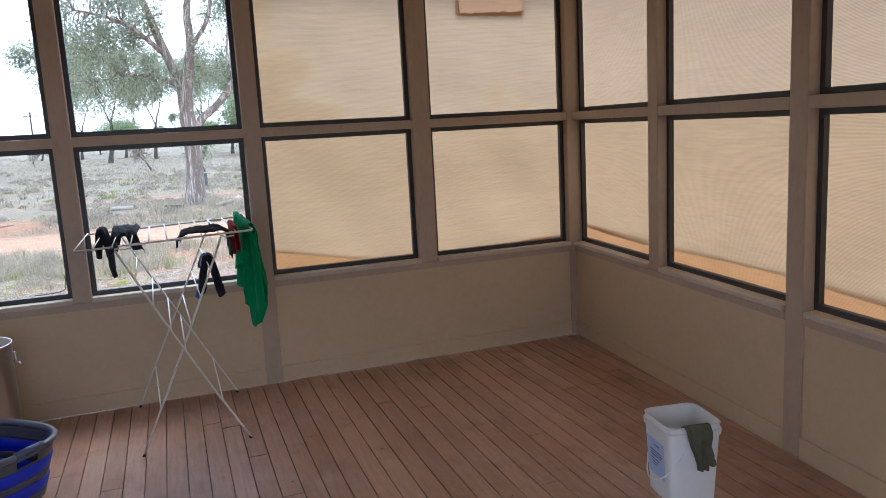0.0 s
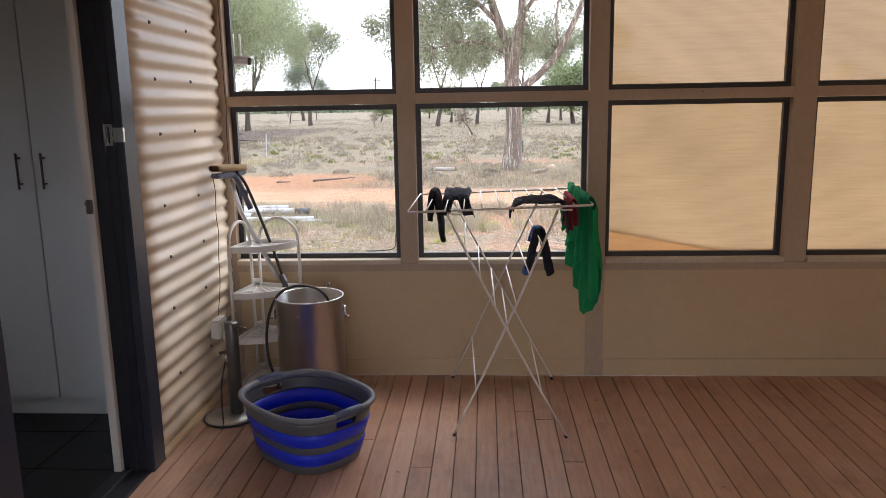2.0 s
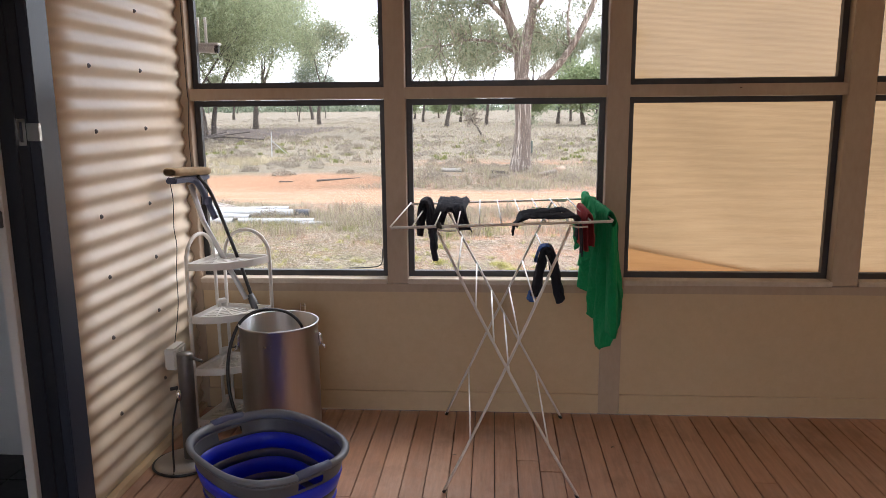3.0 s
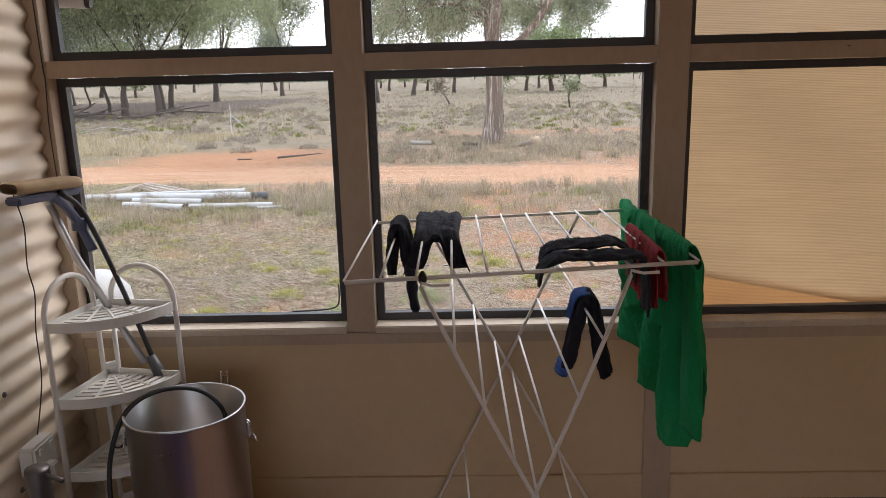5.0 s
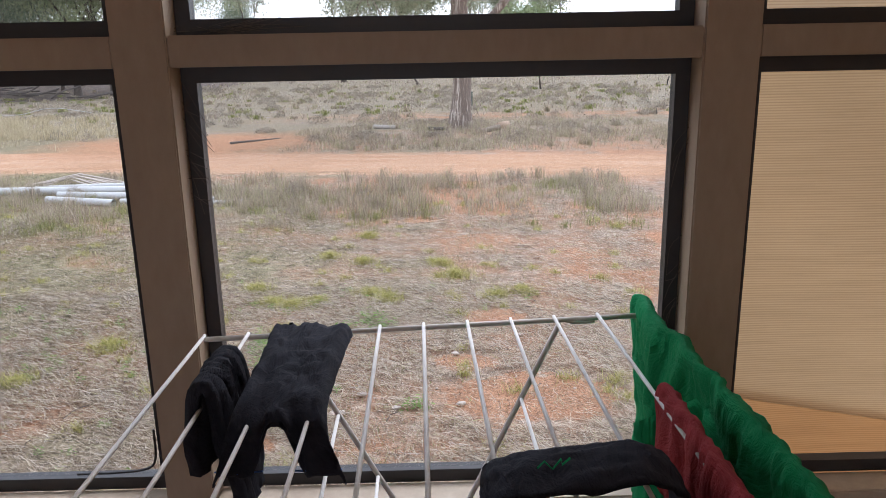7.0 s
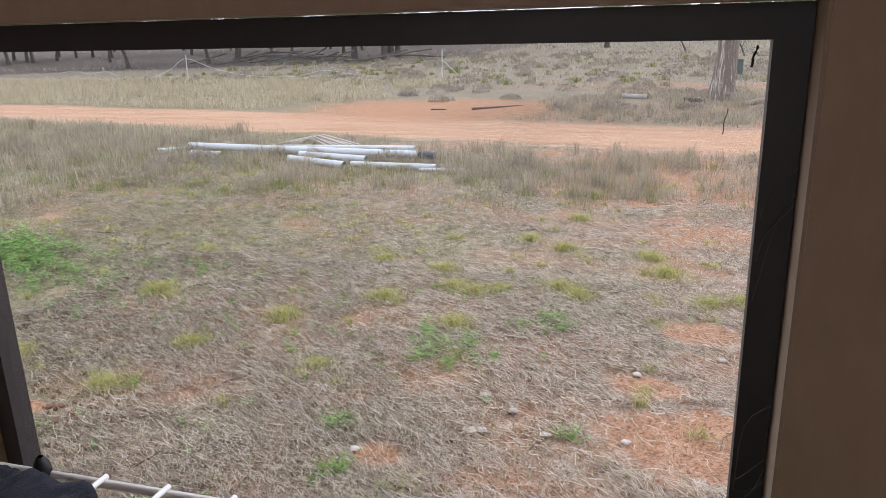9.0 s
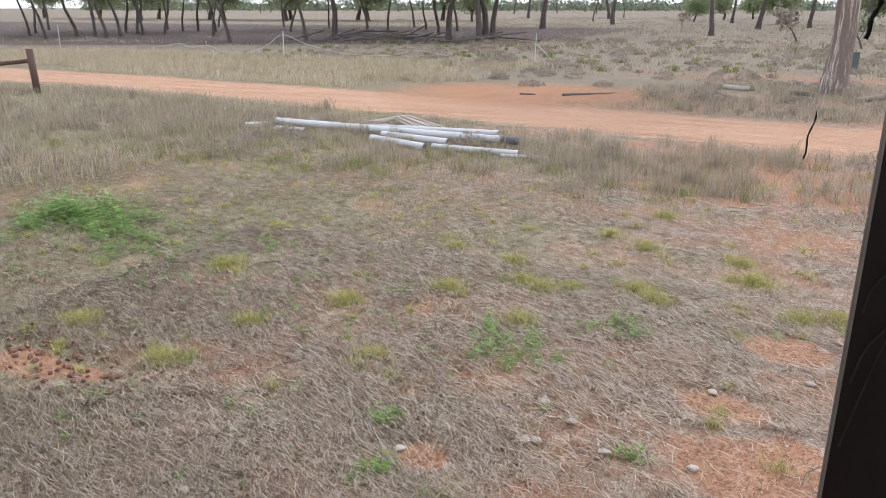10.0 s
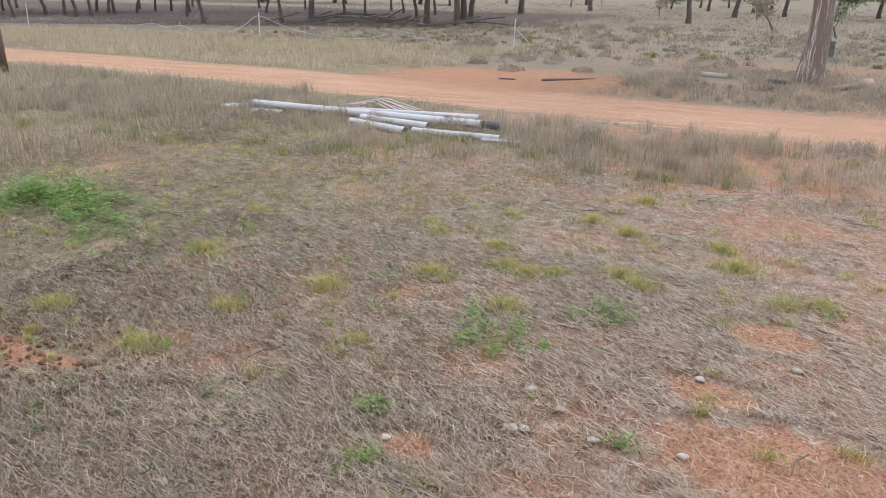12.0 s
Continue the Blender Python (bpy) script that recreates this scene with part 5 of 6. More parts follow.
cord = thing("screen_cord", "loose black spline cord at the screen corner", "cord", at=(-0.65, YW + 0.06, 0.76))
part("cord", tube(smooth_path([(-0.622, YW + 0.055, 0.86), (-0.625, YW + 0.052, 0.79), (-0.65, YW + 0.05, 0.768), (-0.72, YW + 0.052, 0.760), (-0.80, YW + 0.055, 0.757)], 6), 0.0028, 6), M_BLACK, cord)
r = random.Random(9)
for k in range(10):
    x, y = r.uniform(-0.5, 1.5), r.uniform(2.6, 4.6)
    t = thing("leaf_scrap", "tiny dry scrap on the floor boards", "debris", "floor scraps", at=(x, y, 0))
    bm = sheet(lambda i, j: Vector((x + 0.014 * (i - 0.5), y + 0.008 * (j - 0.5), 0.004 + 0.004 * math.sin(i * 3))), 4, 2)
    thicken(part("scrap", bm, M_LOG, t), 0.001)

# ---- outdoors ----
GZ = -0.6


def gz(x, y):
    """Height of the ground."""
    near = 1.0 if y < 40 else max(0.0, 1 - (y - 40) / 60)
    return GZ + near * (0.035 * noise.noise((x * 0.35, y * 0.35, 2)) + 0.018 * noise.noise((x * 1.3, y * 1.3, 5)))


def spaced(lo, hi, fine0, fine1, step):
    out = list(np.arange(fine0, fine1, step))
    s, v = step, fine1
    while v < hi:
        out.append(v)
        s *= 1.25
        v += s
    out.append(hi)
    s, v = step, fine0 - step
    while v > lo:
        out.insert(0, v)
        s *= 1.25
        v -= s
    out.insert(0, lo)
    return out


gx, gy = spaced(-2500, 2500, -12, 5, 0.16), spaced(-300, 3000, 5.0, 20, 0.16)
gv = [(x, y, gz(x, y) + (0.012 * noise.noise((x * 4, y * 4, 1)) if -12 < x < 5 and 5 < y < 20 else 0)) for y in gy for x in gx]
w = len(gx)
gf = [(j * w + i, j * w + i + 1, (j + 1) * w + i + 1, (j + 1) * w + i) for j in range(len(gy) - 1) for i in range(w - 1)]
gm = bpy.data.meshes.new("ground")
gm.from_pydata(gv, [], gf)
gm.materials.append(M_GROUND)
gm.polygons.foreach_set("use_smooth", [True] * len(gm.polygons))
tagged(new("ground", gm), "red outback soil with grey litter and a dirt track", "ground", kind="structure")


def mesh_np(name, verts, faces_n, per, material, label, category):
    """Many joined pieces of `per` corners each, from arrays, as one object of kind stuff."""
    me = bpy.data.meshes.new(name)
    n = len(verts) // per
    me.vertices.add(len(verts))
    me.vertices.foreach_set("co", verts.astype(np.float32).ravel())
    base = (np.arange(n) * per)[:, None]
    loops = np.concatenate([(base + np.array(f)[None, :]) for f in faces_n], axis=1).ravel()
    sizes = np.tile([len(f) for f in faces_n], n)
    me.loops.add(len(loops))
    me.loops.foreach_set("vertex_index", loops.astype(np.int32))
    me.polygons.add(len(sizes))
    starts = np.concatenate([[0], np.cumsum(sizes)[:-1]])
    me.polygons.foreach_set("loop_start", starts.astype(np.int32))
    me.update(calc_edges=True)
    me.validate()
    me.materials.append(material)
    ob = new(name, me)
    return tagged(ob, label, category, kind="stuff") if label else ob


def ground_z(x, y):
    return np.array([gz(a, b) for a, b in zip(x, y)])


def blades(name, x, y, h, width, lean, material, label, droop=0.35):
    """Upright bent blades: two base corners, two at half height, one tip."""
    n = len(x)
    z = ground_z(x, y) - 0.005
    a = rng.uniform(0, 2 * np.pi, n)
    la = rng.uniform(0, 2 * np.pi, n)
    ln = h * lean * rng.uniform(0.2, 1.0, n)
    sx, sy = np.cos(a) * width / 2, np.sin(a) * width / 2
    dx, dy = np.cos(la) * ln, np.sin(la) * ln
    p = np.zeros((n, 5, 3))
    p[:, 0] = np.stack([x - sx, y - sy, z], 1)
    p[:, 1] = np.stack([x + sx, y + sy, z], 1)
    mx, my, mz = x + dx * 0.4, y + dy * 0.4, z + h * 0.6
    p[:, 2] = np.stack([mx + sx * 0.8, my + sy * 0.8, mz], 1)
    p[:, 3] = np.stack([mx - sx * 0.8, my - sy * 0.8, mz], 1)
    p[:, 4] = np.stack([x + dx, y + dy, z + h * (1 - droop * lean * 0.5)], 1)
    return mesh_np(name, p.reshape(-1, 3), [(0, 1, 2, 3), (3, 2, 4)], 5, material, label, "grass")


def field(n, x0, x1, y0, y1, scale, cut, seed):
    """Points scattered thicker where a slow noise is high."""
    xs, ys = [], []
    r = np.random.default_rng(seed)
    while len(xs) < n:
        x, y = r.uniform(x0, x1), r.uniform(y0, y1)
        k = noise.noise((x * scale, y * scale, seed)) + 0.5 * noise.noise((x * scale * 3, y * scale * 3, seed))
        if k > cut + r.uniform(-0.35, 0.35):
            xs.append(x)
            ys.append(y)
    return np.array(xs), np.array(ys)


BARE = ((0.62, 8.05, 1.0, 0.65), (0.2, 8.65, 0.4, 0.26), (0.9, 14.3, 1.2, 0.9), (-3.9, 7.28, 0.75, 0.38), (0.5, 9.6, 0.45, 0.35), (-1.12, 7.45, 0.25, 0.18), (-3.5, 7.35, 0.4, 0.16))


def keep_off_bare(x, y, chance=0.85):
    ok = np.ones(len(x), bool)
    for cx, cy, rx, ry in BARE:
        inside = ((x - cx) / rx) ** 2 + ((y - cy) / ry) ** 2 < 0.5
        ok &= ~(inside & (rng.uniform(0, 1, len(x)) < chance))
    return x[ok], y[ok]


# flat straw litter
x, y = field(150000, -9.5, 2.6, 5.6, 14.0, 0.9, -0.22, 21)
x2, y2 = field(150000, -4.8, 1.9, 5.9, 10.5, 1.4, -0.2, 22)
x, y = keep_off_bare(np.concatenate([x, x2]), np.concatenate([y, y2]))
thin = rng.uniform(0, 1, len(x)) < np.clip(0.95 - 0.2 * (x + 0.8), 0.65, 1.0)   # barer towards +x
x, y = x[thin], y[thin]
n = len(x)
a = rng.uniform(0, np.pi, n)
ln, wd = rng.gamma(2.4, 0.026, n) + 0.02, rng.uniform(0.0006, 0.0014, n)
z = ground_z(x, y) + rng.uniform(0.003, 0.05, n)
tilt = rng.normal(0, 0.16, n) * ln
bend = rng.normal(0, 0.5, n) * ln
ca, sa = np.cos(a), np.sin(a)
p = np.zeros((n, 6, 3))
for k, t in enumerate((-0.5, 0.0, 0.5)):
    off = bend * (0.25 - t * t)
    px, py = x + ca * ln * t - sa * off, y + sa * ln * t + ca * off
    pz = z + tilt * t
    p[:, k] = np.stack([px - sa * wd, py + ca * wd, pz], 1)
    p[:, 5 - k] = np.stack([px + sa * wd, py - ca * wd, pz + 0.001], 1)
mesh_np("straw_litter", p.reshape(-1, 3), [(0, 1, 4, 5), (1, 2, 3, 4)], 6, M_STRAW, "grey and straw coloured dead grass litter", "grass")

# short yard grass
x, y = field(60000, -9.0, 1.2, 5.6, 13.5, 0.7, 0.05, 31)
left = rng.uniform(0, 1, len(x)) < np.clip(0.55 - 0.28 * (x + 1.0), 0.12, 1.0)
x, y = x[left], y[left]
x, y = keep_off_bare(x, y)
blades("yard_grass", x, y, rng.uniform(0.015, 0.05, len(x)), rng.uniform(0.0025, 0.005, len(x)), 1.1, M_YARDGREEN, "short sparse yellow green yard grass")
x, y = field(30000, -9.0, 2.6, 5.3, 14.5, 1.1, 0.05, 33)
x, y = keep_off_bare(x, y)
blades("dead_yard_grass", x, y, rng.uniform(0.02, 0.09, len(x)), rng.uniform(0.003, 0.005, len(x)), 1.1, M_GREYGRASS, "short grey dead yard grass")

# tufts
TUFTS = ((-2.62, 9.04), (-4.13, 7.88), (-3.02, 8.39), (-0.46, 10.04), (-1.11, 10.05), (-1.52, 9.99), (0.55, 10.12), (0.81, 10.27), (-1.92, 8.31), (0.19, 10.84), (-3.15, 7.69), (-1.2, 11.64), (-0.85, 12.64), (-1.3, 9.9), (-0.62, 10.2), (-1.25, 9.2), (-0.8, 11.4), (0.05, 11.3), (-2.0, 9.6), (-2.4, 10.6), (-1.75, 10.4), (-4.4, 10.5), (-4.0, 9.3))
xs, ys, hs = [], [], []
r = np.random.default_rng(5)
spots = [(cx, cy, r.uniform(0.13, 0.21), 760) for cx, cy in TUFTS]
spots += [(r.uniform(-9, 2.5), r.uniform(7, 15), r.uniform(0.06, 0.15), 90) for _ in range(260)]
for cx, cy, rad, m in spots:
    d = np.abs(r.normal(0, 0.42, m)) * rad
    t = r.uniform(0, 2 * np.pi, m)
    xs.append(cx + d * np.cos(t) * 1.25)
    ys.append(cy + d * np.sin(t))
    hs.append(r.uniform(0.035, 0.11, m) * (rad / 0.14) ** 0.5)
x, y, h = np.concatenate(xs), np.concatenate(ys), np.concatenate(hs)
blades("grass_tufts", x, y, h, r.uniform(0.0025, 0.0045, len(x)), 1.1, M_TUFT, "yellow green grass tufts in the yard")

# broad-leaved green weeds: plants of many leaves, thick in a few patches
WEEDS = []
for cx, cy, rx, ry, plants, size in ((-6.6, 9.85, 0.65, 0.36, 46, 0.13), (-5.7, 9.6, 0.9, 0.5, 45, 0.085), (-1.25, 8.85, 0.30, 0.22, 11, 0.07), (-1.0, 8.6, 0.22, 0.16, 7, 0.06), (-0.52, 9.32, 0.22, 0.18, 7, 0.07), (-1.49, 7.66, 0.12, 0.07, 4, 0.05), (-1.19, 7.19, 0.12, 0.09, 4, 0.05), (-0.15, 7.84, 0.09, 0.07, 2, 0.05), (-2.2, 8.6, 1.3, 0.8, 40, 0.035), (-4.4, 9.3, 1.6, 0.8, 90, 0.045), (-2.5, 7.2, 1.8, 0.7, 25, 0.03), (-1.2, 10.0, 1.4, 0.5, 18, 0.04)):
    for _ in range(plants):
        q = size * r.uniform(0.6, 1.3)
        WEEDS.append((r.normal(cx, rx * 0.6), r.normal(cy, ry * 0.6), q, q, int(30 + 320 * q)))
xs, ys, hs, big = [], [], [], []
for cx, cy, rx, ry, m in WEEDS:
    big.append(np.full(m, rx))
    xs.append(r.normal(cx, rx * 0.5, m))
    ys.append(r.normal(cy, ry * 0.5, m))
    hs.append(np.abs(r.normal(0, rx * 0.7, m)) + 0.01)
x, y, h = np.concatenate(xs), np.concatenate(ys), np.concatenate(hs)
n = len(x)
a = r.uniform(0, 2 * np.pi, n)
s = r.uniform(0.10, 0.19, n) * np.concatenate(big) + 0.004
z = ground_z(x, y) + h
d = np.stack([np.cos(a), np.sin(a), r.uniform(-0.3, 0.4, n)], 1) * s[:, None]
e = np.stack([-np.sin(a), np.cos(a), r.uniform(-0.3, 0.3, n)], 1) * (s * 0.5)[:, None]
c0 = np.stack([x, y, z], 1)
p = np.stack([c0 - d, c0 + e, c0 + d, c0 - e], 1)
mesh_np("green_weeds", p.reshape(-1, 3), [(0, 1, 2, 3)], 4, M_HERB, "low bright green broad-leaved weeds", "weeds")


def off_track(x, y):
    """Distance from the middle of the dirt track; the washed margin counts as track."""
    d = np.abs(y - (19.15 - 0.17 * x - 0.0025 * x * x))
    margin = ((x + 6.3) * 0.24) ** 2 + ((y - 23.6) * 0.34) ** 2 < 0.62
    return np.where(margin, 0.0, d)


def not_track(x, y, m=1.75):
    k = off_track(x, y) > m
    return x[k], y[k]


def clumps(n, x0, x1, y0, y1, size, each, scale, cut, seed):
    """Grass points gathered into separate clumps, with a height factor for each."""
    cx, cy = field(n, x0, x1, y0, y1, scale, cut, seed)
    q = np.random.default_rng(seed)
    rad = q.uniform(0.5, 1.4, n) * size
    k = np.repeat(np.arange(n), each)
    d = np.abs(q.normal(0, 0.45, n * each)) * rad[k]
    t = q.uniform(0, 2 * np.pi, n * each)
    tall = q.uniform(0.55, 1.25, n)[k] * q.uniform(0.5, 1.0, n * each)
    x, y = cx[k] + d * np.cos(t), cy[k] + d * np.sin(t)
    ok = off_track(x, y) > 1.7
    return x[ok], y[ok], tall[ok]


# tall dry grass before the track, and beyond it
for many, box4, hh, ww, mat_, text, seed_ in (
        (430, (-13, 3.2, 13.7, 17.2), 0.30, 0.006, M_GREYGRASS, "clumps of grey dry grass beside the track", 61),
        (190, (-11, 2.6, 12.6, 16.5), 0.18, 0.005, M_YARDGREEN, "clumps of olive green grass near the track", 62),
        (260, (-24, -9, 11, 18.5), 0.34, 0.009, M_GREYGRASS, "clumps of grey dry grass beside the fence", 63),
        (420, (-34, -9, 25.0, 33), 0.34, 0.010, M_YELLOWGRASS, "clumps of straw yellow grass beyond the track", 64),
        (200, (-3.5, 7, 21.4, 27), 0.26, 0.010, M_GREYGRASS, "clumps of dry grass round the gum tree", 65),
        (330, (-26, 16, 31, 58), 0.24, 0.030, M_GREYGRASS, "grey grass clumps across the paddock", 66),
        (240, (-26, 16, 30, 52), 0.20, 0.026, M_YARDGREEN, "olive green grass clumps across the paddock", 67)):
    x, y, tall = clumps(many, *box4, 0.30, 60, 0.5, -0.1, seed_)
    blades("grass_clumps", x, y, hh * tall, rng.uniform(0.6, 1.2, len(x)) * ww, 0.55, mat_, text)
x, y = field(20000, -15.0, 3.5, 13.0, 18.4, 0.55, 0.10, 41)
x, y = not_track(x, y)
blades("dry_grass", x, y, rng.uniform(0.04, 0.16, len(x)), rng.uniform(0.004, 0.007, len(x)), 0.8, M_GREYGRASS, "tall grey dry grass beside the track")
x, y = field(15000, -24.0, -8.0, 10.5, 19.5, 0.4, 0.0, 43)
x, y = not_track(x, y)
blades("dry_grass", x, y, rng.uniform(0.08, 0.28, len(x)), rng.uniform(0.006, 0.014, len(x)), 0.7, M_GREYGRASS, "tall grey dry grass beside the fence")
x, y = field(36000, -38.0, -9.0, 22.2, 33.5, 0.25, -0.12, 45)
x, y = not_track(x, y)
blades("straw_grass", x, y, rng.uniform(0.10, 0.30, len(x)), rng.uniform(0.007, 0.014, len(x)), 0.8, M_YELLOWGRASS, "tall straw yellow grass beyond the track")
x, y = field(13000, -4.0, 7.0, 20.8, 30.0, 0.45, 0.10, 47)
x, y = not_track(x, y)
blades("dry_grass", x, y, rng.uniform(0.06, 0.20, len(x)), rng.uniform(0.006, 0.012, len(x)), 0.8, M_GREYGRASS, "low grey dry grass round the gum tree")
x, y = field(24000, -60.0, 40.0, 30.0, 110.0, 0.12, 0.0, 49)
keep = (y < 43) | (x > -16 - 0.1 * (y - 43)) | (y > 80)
x, y = x[keep], y[keep]
blades("paddock_grass", x, y, rng.uniform(0.06, 0.24, len(x)), rng.uniform(0.03, 0.07, len(x)), 0.6, M_GREYGRASS, "pale dry paddock grass")


x, y = field(3500, -10.5, -2.6, 14.3, 16.2, 0.9, 0.0, 51)
blades("dry_grass", x, y, rng.uniform(0.06, 0.20, len(x)), rng.uniform(0.004, 0.007, len(x)), 0.7, M_GREYGRASS, "dry grass growing round the pipes")


# low shrubs
def shrub_cloud(spots, per, thin=0.13):
    xs = []
    for cx, cy, rr, hh in spots:
        u = rng.normal(0, 1, (per, 3))
        u /= np.linalg.norm(u, axis=1)[:, None]
        rad = rng.uniform(0.3, 1, per) ** 0.5
        q = u * rad[:, None] * np.array([rr, rr, hh])
        q[:, 2] = np.abs(q[:, 2])
        xs.append(q + np.array([cx, cy, gz(cx, cy)]))
    c0 = np.concatenate(xs)
    n = len(c0)
    size = np.repeat([s[2] for s in spots], per) * rng.uniform(0.10, 0.22, n)
    d = rng.normal(0, 1, (n, 3))
    d /= np.linalg.norm(d, axis=1)[:, None]
    e = np.cross(d, rng.normal(0, 1, (n, 3)))
    e /= np.linalg.norm(e, axis=1)[:, None]
    d, e = d * size[:, None], e * (size * thin)[:, None]
    return np.stack([c0 - d, c0 + e, c0 + d, c0 - e], 1).reshape(-1, 3)


r = random.Random(12)
spots = [(r.uniform(-14, 3), r.uniform(13, 17.2), r.uniform(0.12, 0.32), r.uniform(0.12, 0.3)) for _ in range(45)]
spots += [(r.uniform(-22, 12), r.uniform(32, 56), r.uniform(0.25, 0.6), r.uniform(0.15, 0.4)) for _ in range(130)]
spots += [(r.uniform(-11, 8), r.uniform(23, 34), r.uniform(0.15, 0.45), r.uniform(0.15, 0.35)) for _ in range(60)]
mesh_np("saltbush", shrub_cloud(spots, 260), [(0, 1, 2, 3)], 4, M_SHRUB, "low grey brown saltbush clumps", "shrub")
spots = [(r.uniform(-70, 60), r.uniform(36, 160), r.uniform(0.3, 0.9), r.uniform(0.25, 0.7)) for _ in range(420)]
mesh_np("far_saltbush", shrub_cloud(spots, 70), [(0, 1, 2, 3)], 4, M_SHRUB, "scattered far grey saltbush in the paddock", "shrub")

# stones and sticks
for k, (x, y) in enumerate(((0.13, 8.77), (-1.25, 7.45), (-0.69, 7.79), (-0.63, 7.81), (-0.28, 7.85), (0.14, 7.92), (-0.72, 8.21), (0.65, 9.13), (-0.52, 8.06), (-2.0, 6.7), (-8.45, 16.89))):
    s = thing("stone", "small pale stone lying in the litter", "stone", "stones in the yard", at=(x, y, gz(x, y)))
    bm = bmesh.new()
    bmesh.ops.create_icosphere(bm, subdivisions=2, radius=0.025 if k < 10 else 0.14)
    for v in bm.verts:
        v.co = Vector((v.co.x * 1.2, v.co.y * 0.9, v.co.z * 0.40)) * (1 + 0.5 * noise.noise(v.co * 45 + Vector((k, 0, 0)))) + Vector((x, y, gz(x, y) + 0.022))
    part("stone_body", bm, M_STONE, s, smooth=True)
gravel = bmesh.new()
r = random.Random(4)
for k in range(260):
    x, y = r.uniform(-6, 1.6), r.uniform(6, 13)
    m = Matrix.Translation((x, y, gz(x, y) + 0.004)) @ Matrix.Rotation(r.uniform(0, 6), 4, "Z") @ Matrix.Diagonal((r.uniform(0.006, 0.016), r.uniform(0.006, 0.014), 0.007, 1))
    bmesh.ops.create_icosphere(gravel, subdivisions=1, radius=1, matrix=m)
tagged(part("gravel", gravel, M_STONE), "small pale stones scattered over the yard", "gravel", kind="stuff")
clods = bmesh.new()
for k in range(170):
    x, y = r.gauss(-3.55, 0.45), r.gauss(7.38, 0.2)
    s = r.uniform(0.006, 0.026)
    bmesh.ops.create_icosphere(clods, subdivisions=1, radius=1, matrix=Matrix.Translation((x, y, gz(x, y) + 0.01)) @ Matrix.Rotation(r.uniform(0, 6), 4, (1, 1, 1)) @ Matrix.Diagonal((s * 1.3, s, s * 0.7, 1)))
tagged(part("earth_clods", clods, M_CLOD), "dark broken earth clods round a scrape", "earth", kind="stuff")
sticks = bmesh.new()
for k in range(170):
    x, y = r.uniform(-7, 1.8), r.uniform(6, 14)
    a, ln = r.uniform(0, 6.3), r.uniform(0.06, 0.28)
    zz = gz(x, y) + 0.02
    tube([(x, y, zz), (x + ln * 0.5 * math.cos(a), y + ln * 0.5 * math.sin(a), zz + 0.008), (x + ln * math.cos(a + 0.2), y + ln * math.sin(a + 0.2), zz)], 0.003, 4, sticks)
tagged(part("twigs", sticks, M_DEADWOOD), "dark dry twigs scattered over the yard", "twigs", kind="stuff")

# pipes lying in the grass
def pipe(p0, p1, rad, label, mat=None, collar=False):
    z0, z1 = gz(*p0[:2]) + p0[2], gz(*p1[:2]) + p1[2]
    t = thing("pipe", label, "pipe", "pipes in the grass", at=(*p0[:2], z0 - rad))
    a, b = Vector((p0[0], p0[1], z0)), Vector((p1[0], p1[1], z1))
    d = (b - a).normalized()
    bm = tube([a, b], rad, 20, cap=False)
    tube([b - d * 0.004, a + d * 0.004], rad * 0.9, 20, bm, cap=False)
    part("pipe_wall", bm, mat or M_PVC, t, smooth=True)
    if collar:
        part("pipe_socket", tube([b - d * 0.02, b + d * 0.28], rad * 1.08, 20, cap=True), M_GREY, t, "dark grey pipe socket", smooth=True)


pipe((-8.75, 16.05, 0.10), (-4.05, 15.92, 0.12), 0.066, "long white plastic pipe with a grey end", collar=True)
pipe((-6.9, 16.35, 0.09), (-4.35, 16.5, 0.10), 0.055, "long white plastic pipe")
pipe((-6.2, 15.7, 0.08), (-4.87, 15.55, 0.08), 0.06, "short white plastic pipe")
pipe((-6.25, 15.42, 0.06), (-5.03, 15.05, 0.07), 0.06, "short white plastic pipe")
pipe((-5.0, 15.25, 0.05), (-3.5, 15.2, 0.05), 0.05, "thin white plastic pipe")
pipe((-3.75, 15.1, 0.03), (-3.05, 15.2, 0.03), 0.028, "thin white plastic pipe")
pipe((-8.4, 15.6, 0.05), (-7.75, 15.6, 0.05), 0.045, "thin white plastic pipe")
pipe((-9.2, 15.7, 0.05), (-8.8, 15.98, 0.05), 0.045, "thin white plastic pipe")
pile = thing("timber_stack", "small loose stack of pale bleached battens", "timber", at=(-6.5, 16.5, GZ))
for k in range(6):
    part("batten", tube([(-7.2 + 0.10 * k, 16.35 + 0.05 * k, GZ + 0.10 + 0.025 * (k % 3)), (-6.55 + 0.02 * k, 16.75 + 0.06 * k, GZ + 0.20 + 0.03 * (k % 2)), (-6.0 + 0.10 * k, 16.42 + 0.05 * k, GZ + 0.12)], 0.017, 6), M_STONE, pile)

# fence post with a rail, tape stakes
fence = thing("fence_post", "rusty steel fence post with a side rail", "fence", at=(-18.25, 18.06, GZ))
part("post", tube([(-18.25, 18.06, GZ - 0.1), (-18.32, 18.06, GZ + 1.15)], 0.09, 12), M_RUST, fence, smooth=True)
part("rail", tube([(-18.28, 18.06, GZ + 0.85), (-21.3, 17.2, GZ + 0.55)], 0.055, 10), M_RUST, fence, smooth=True)
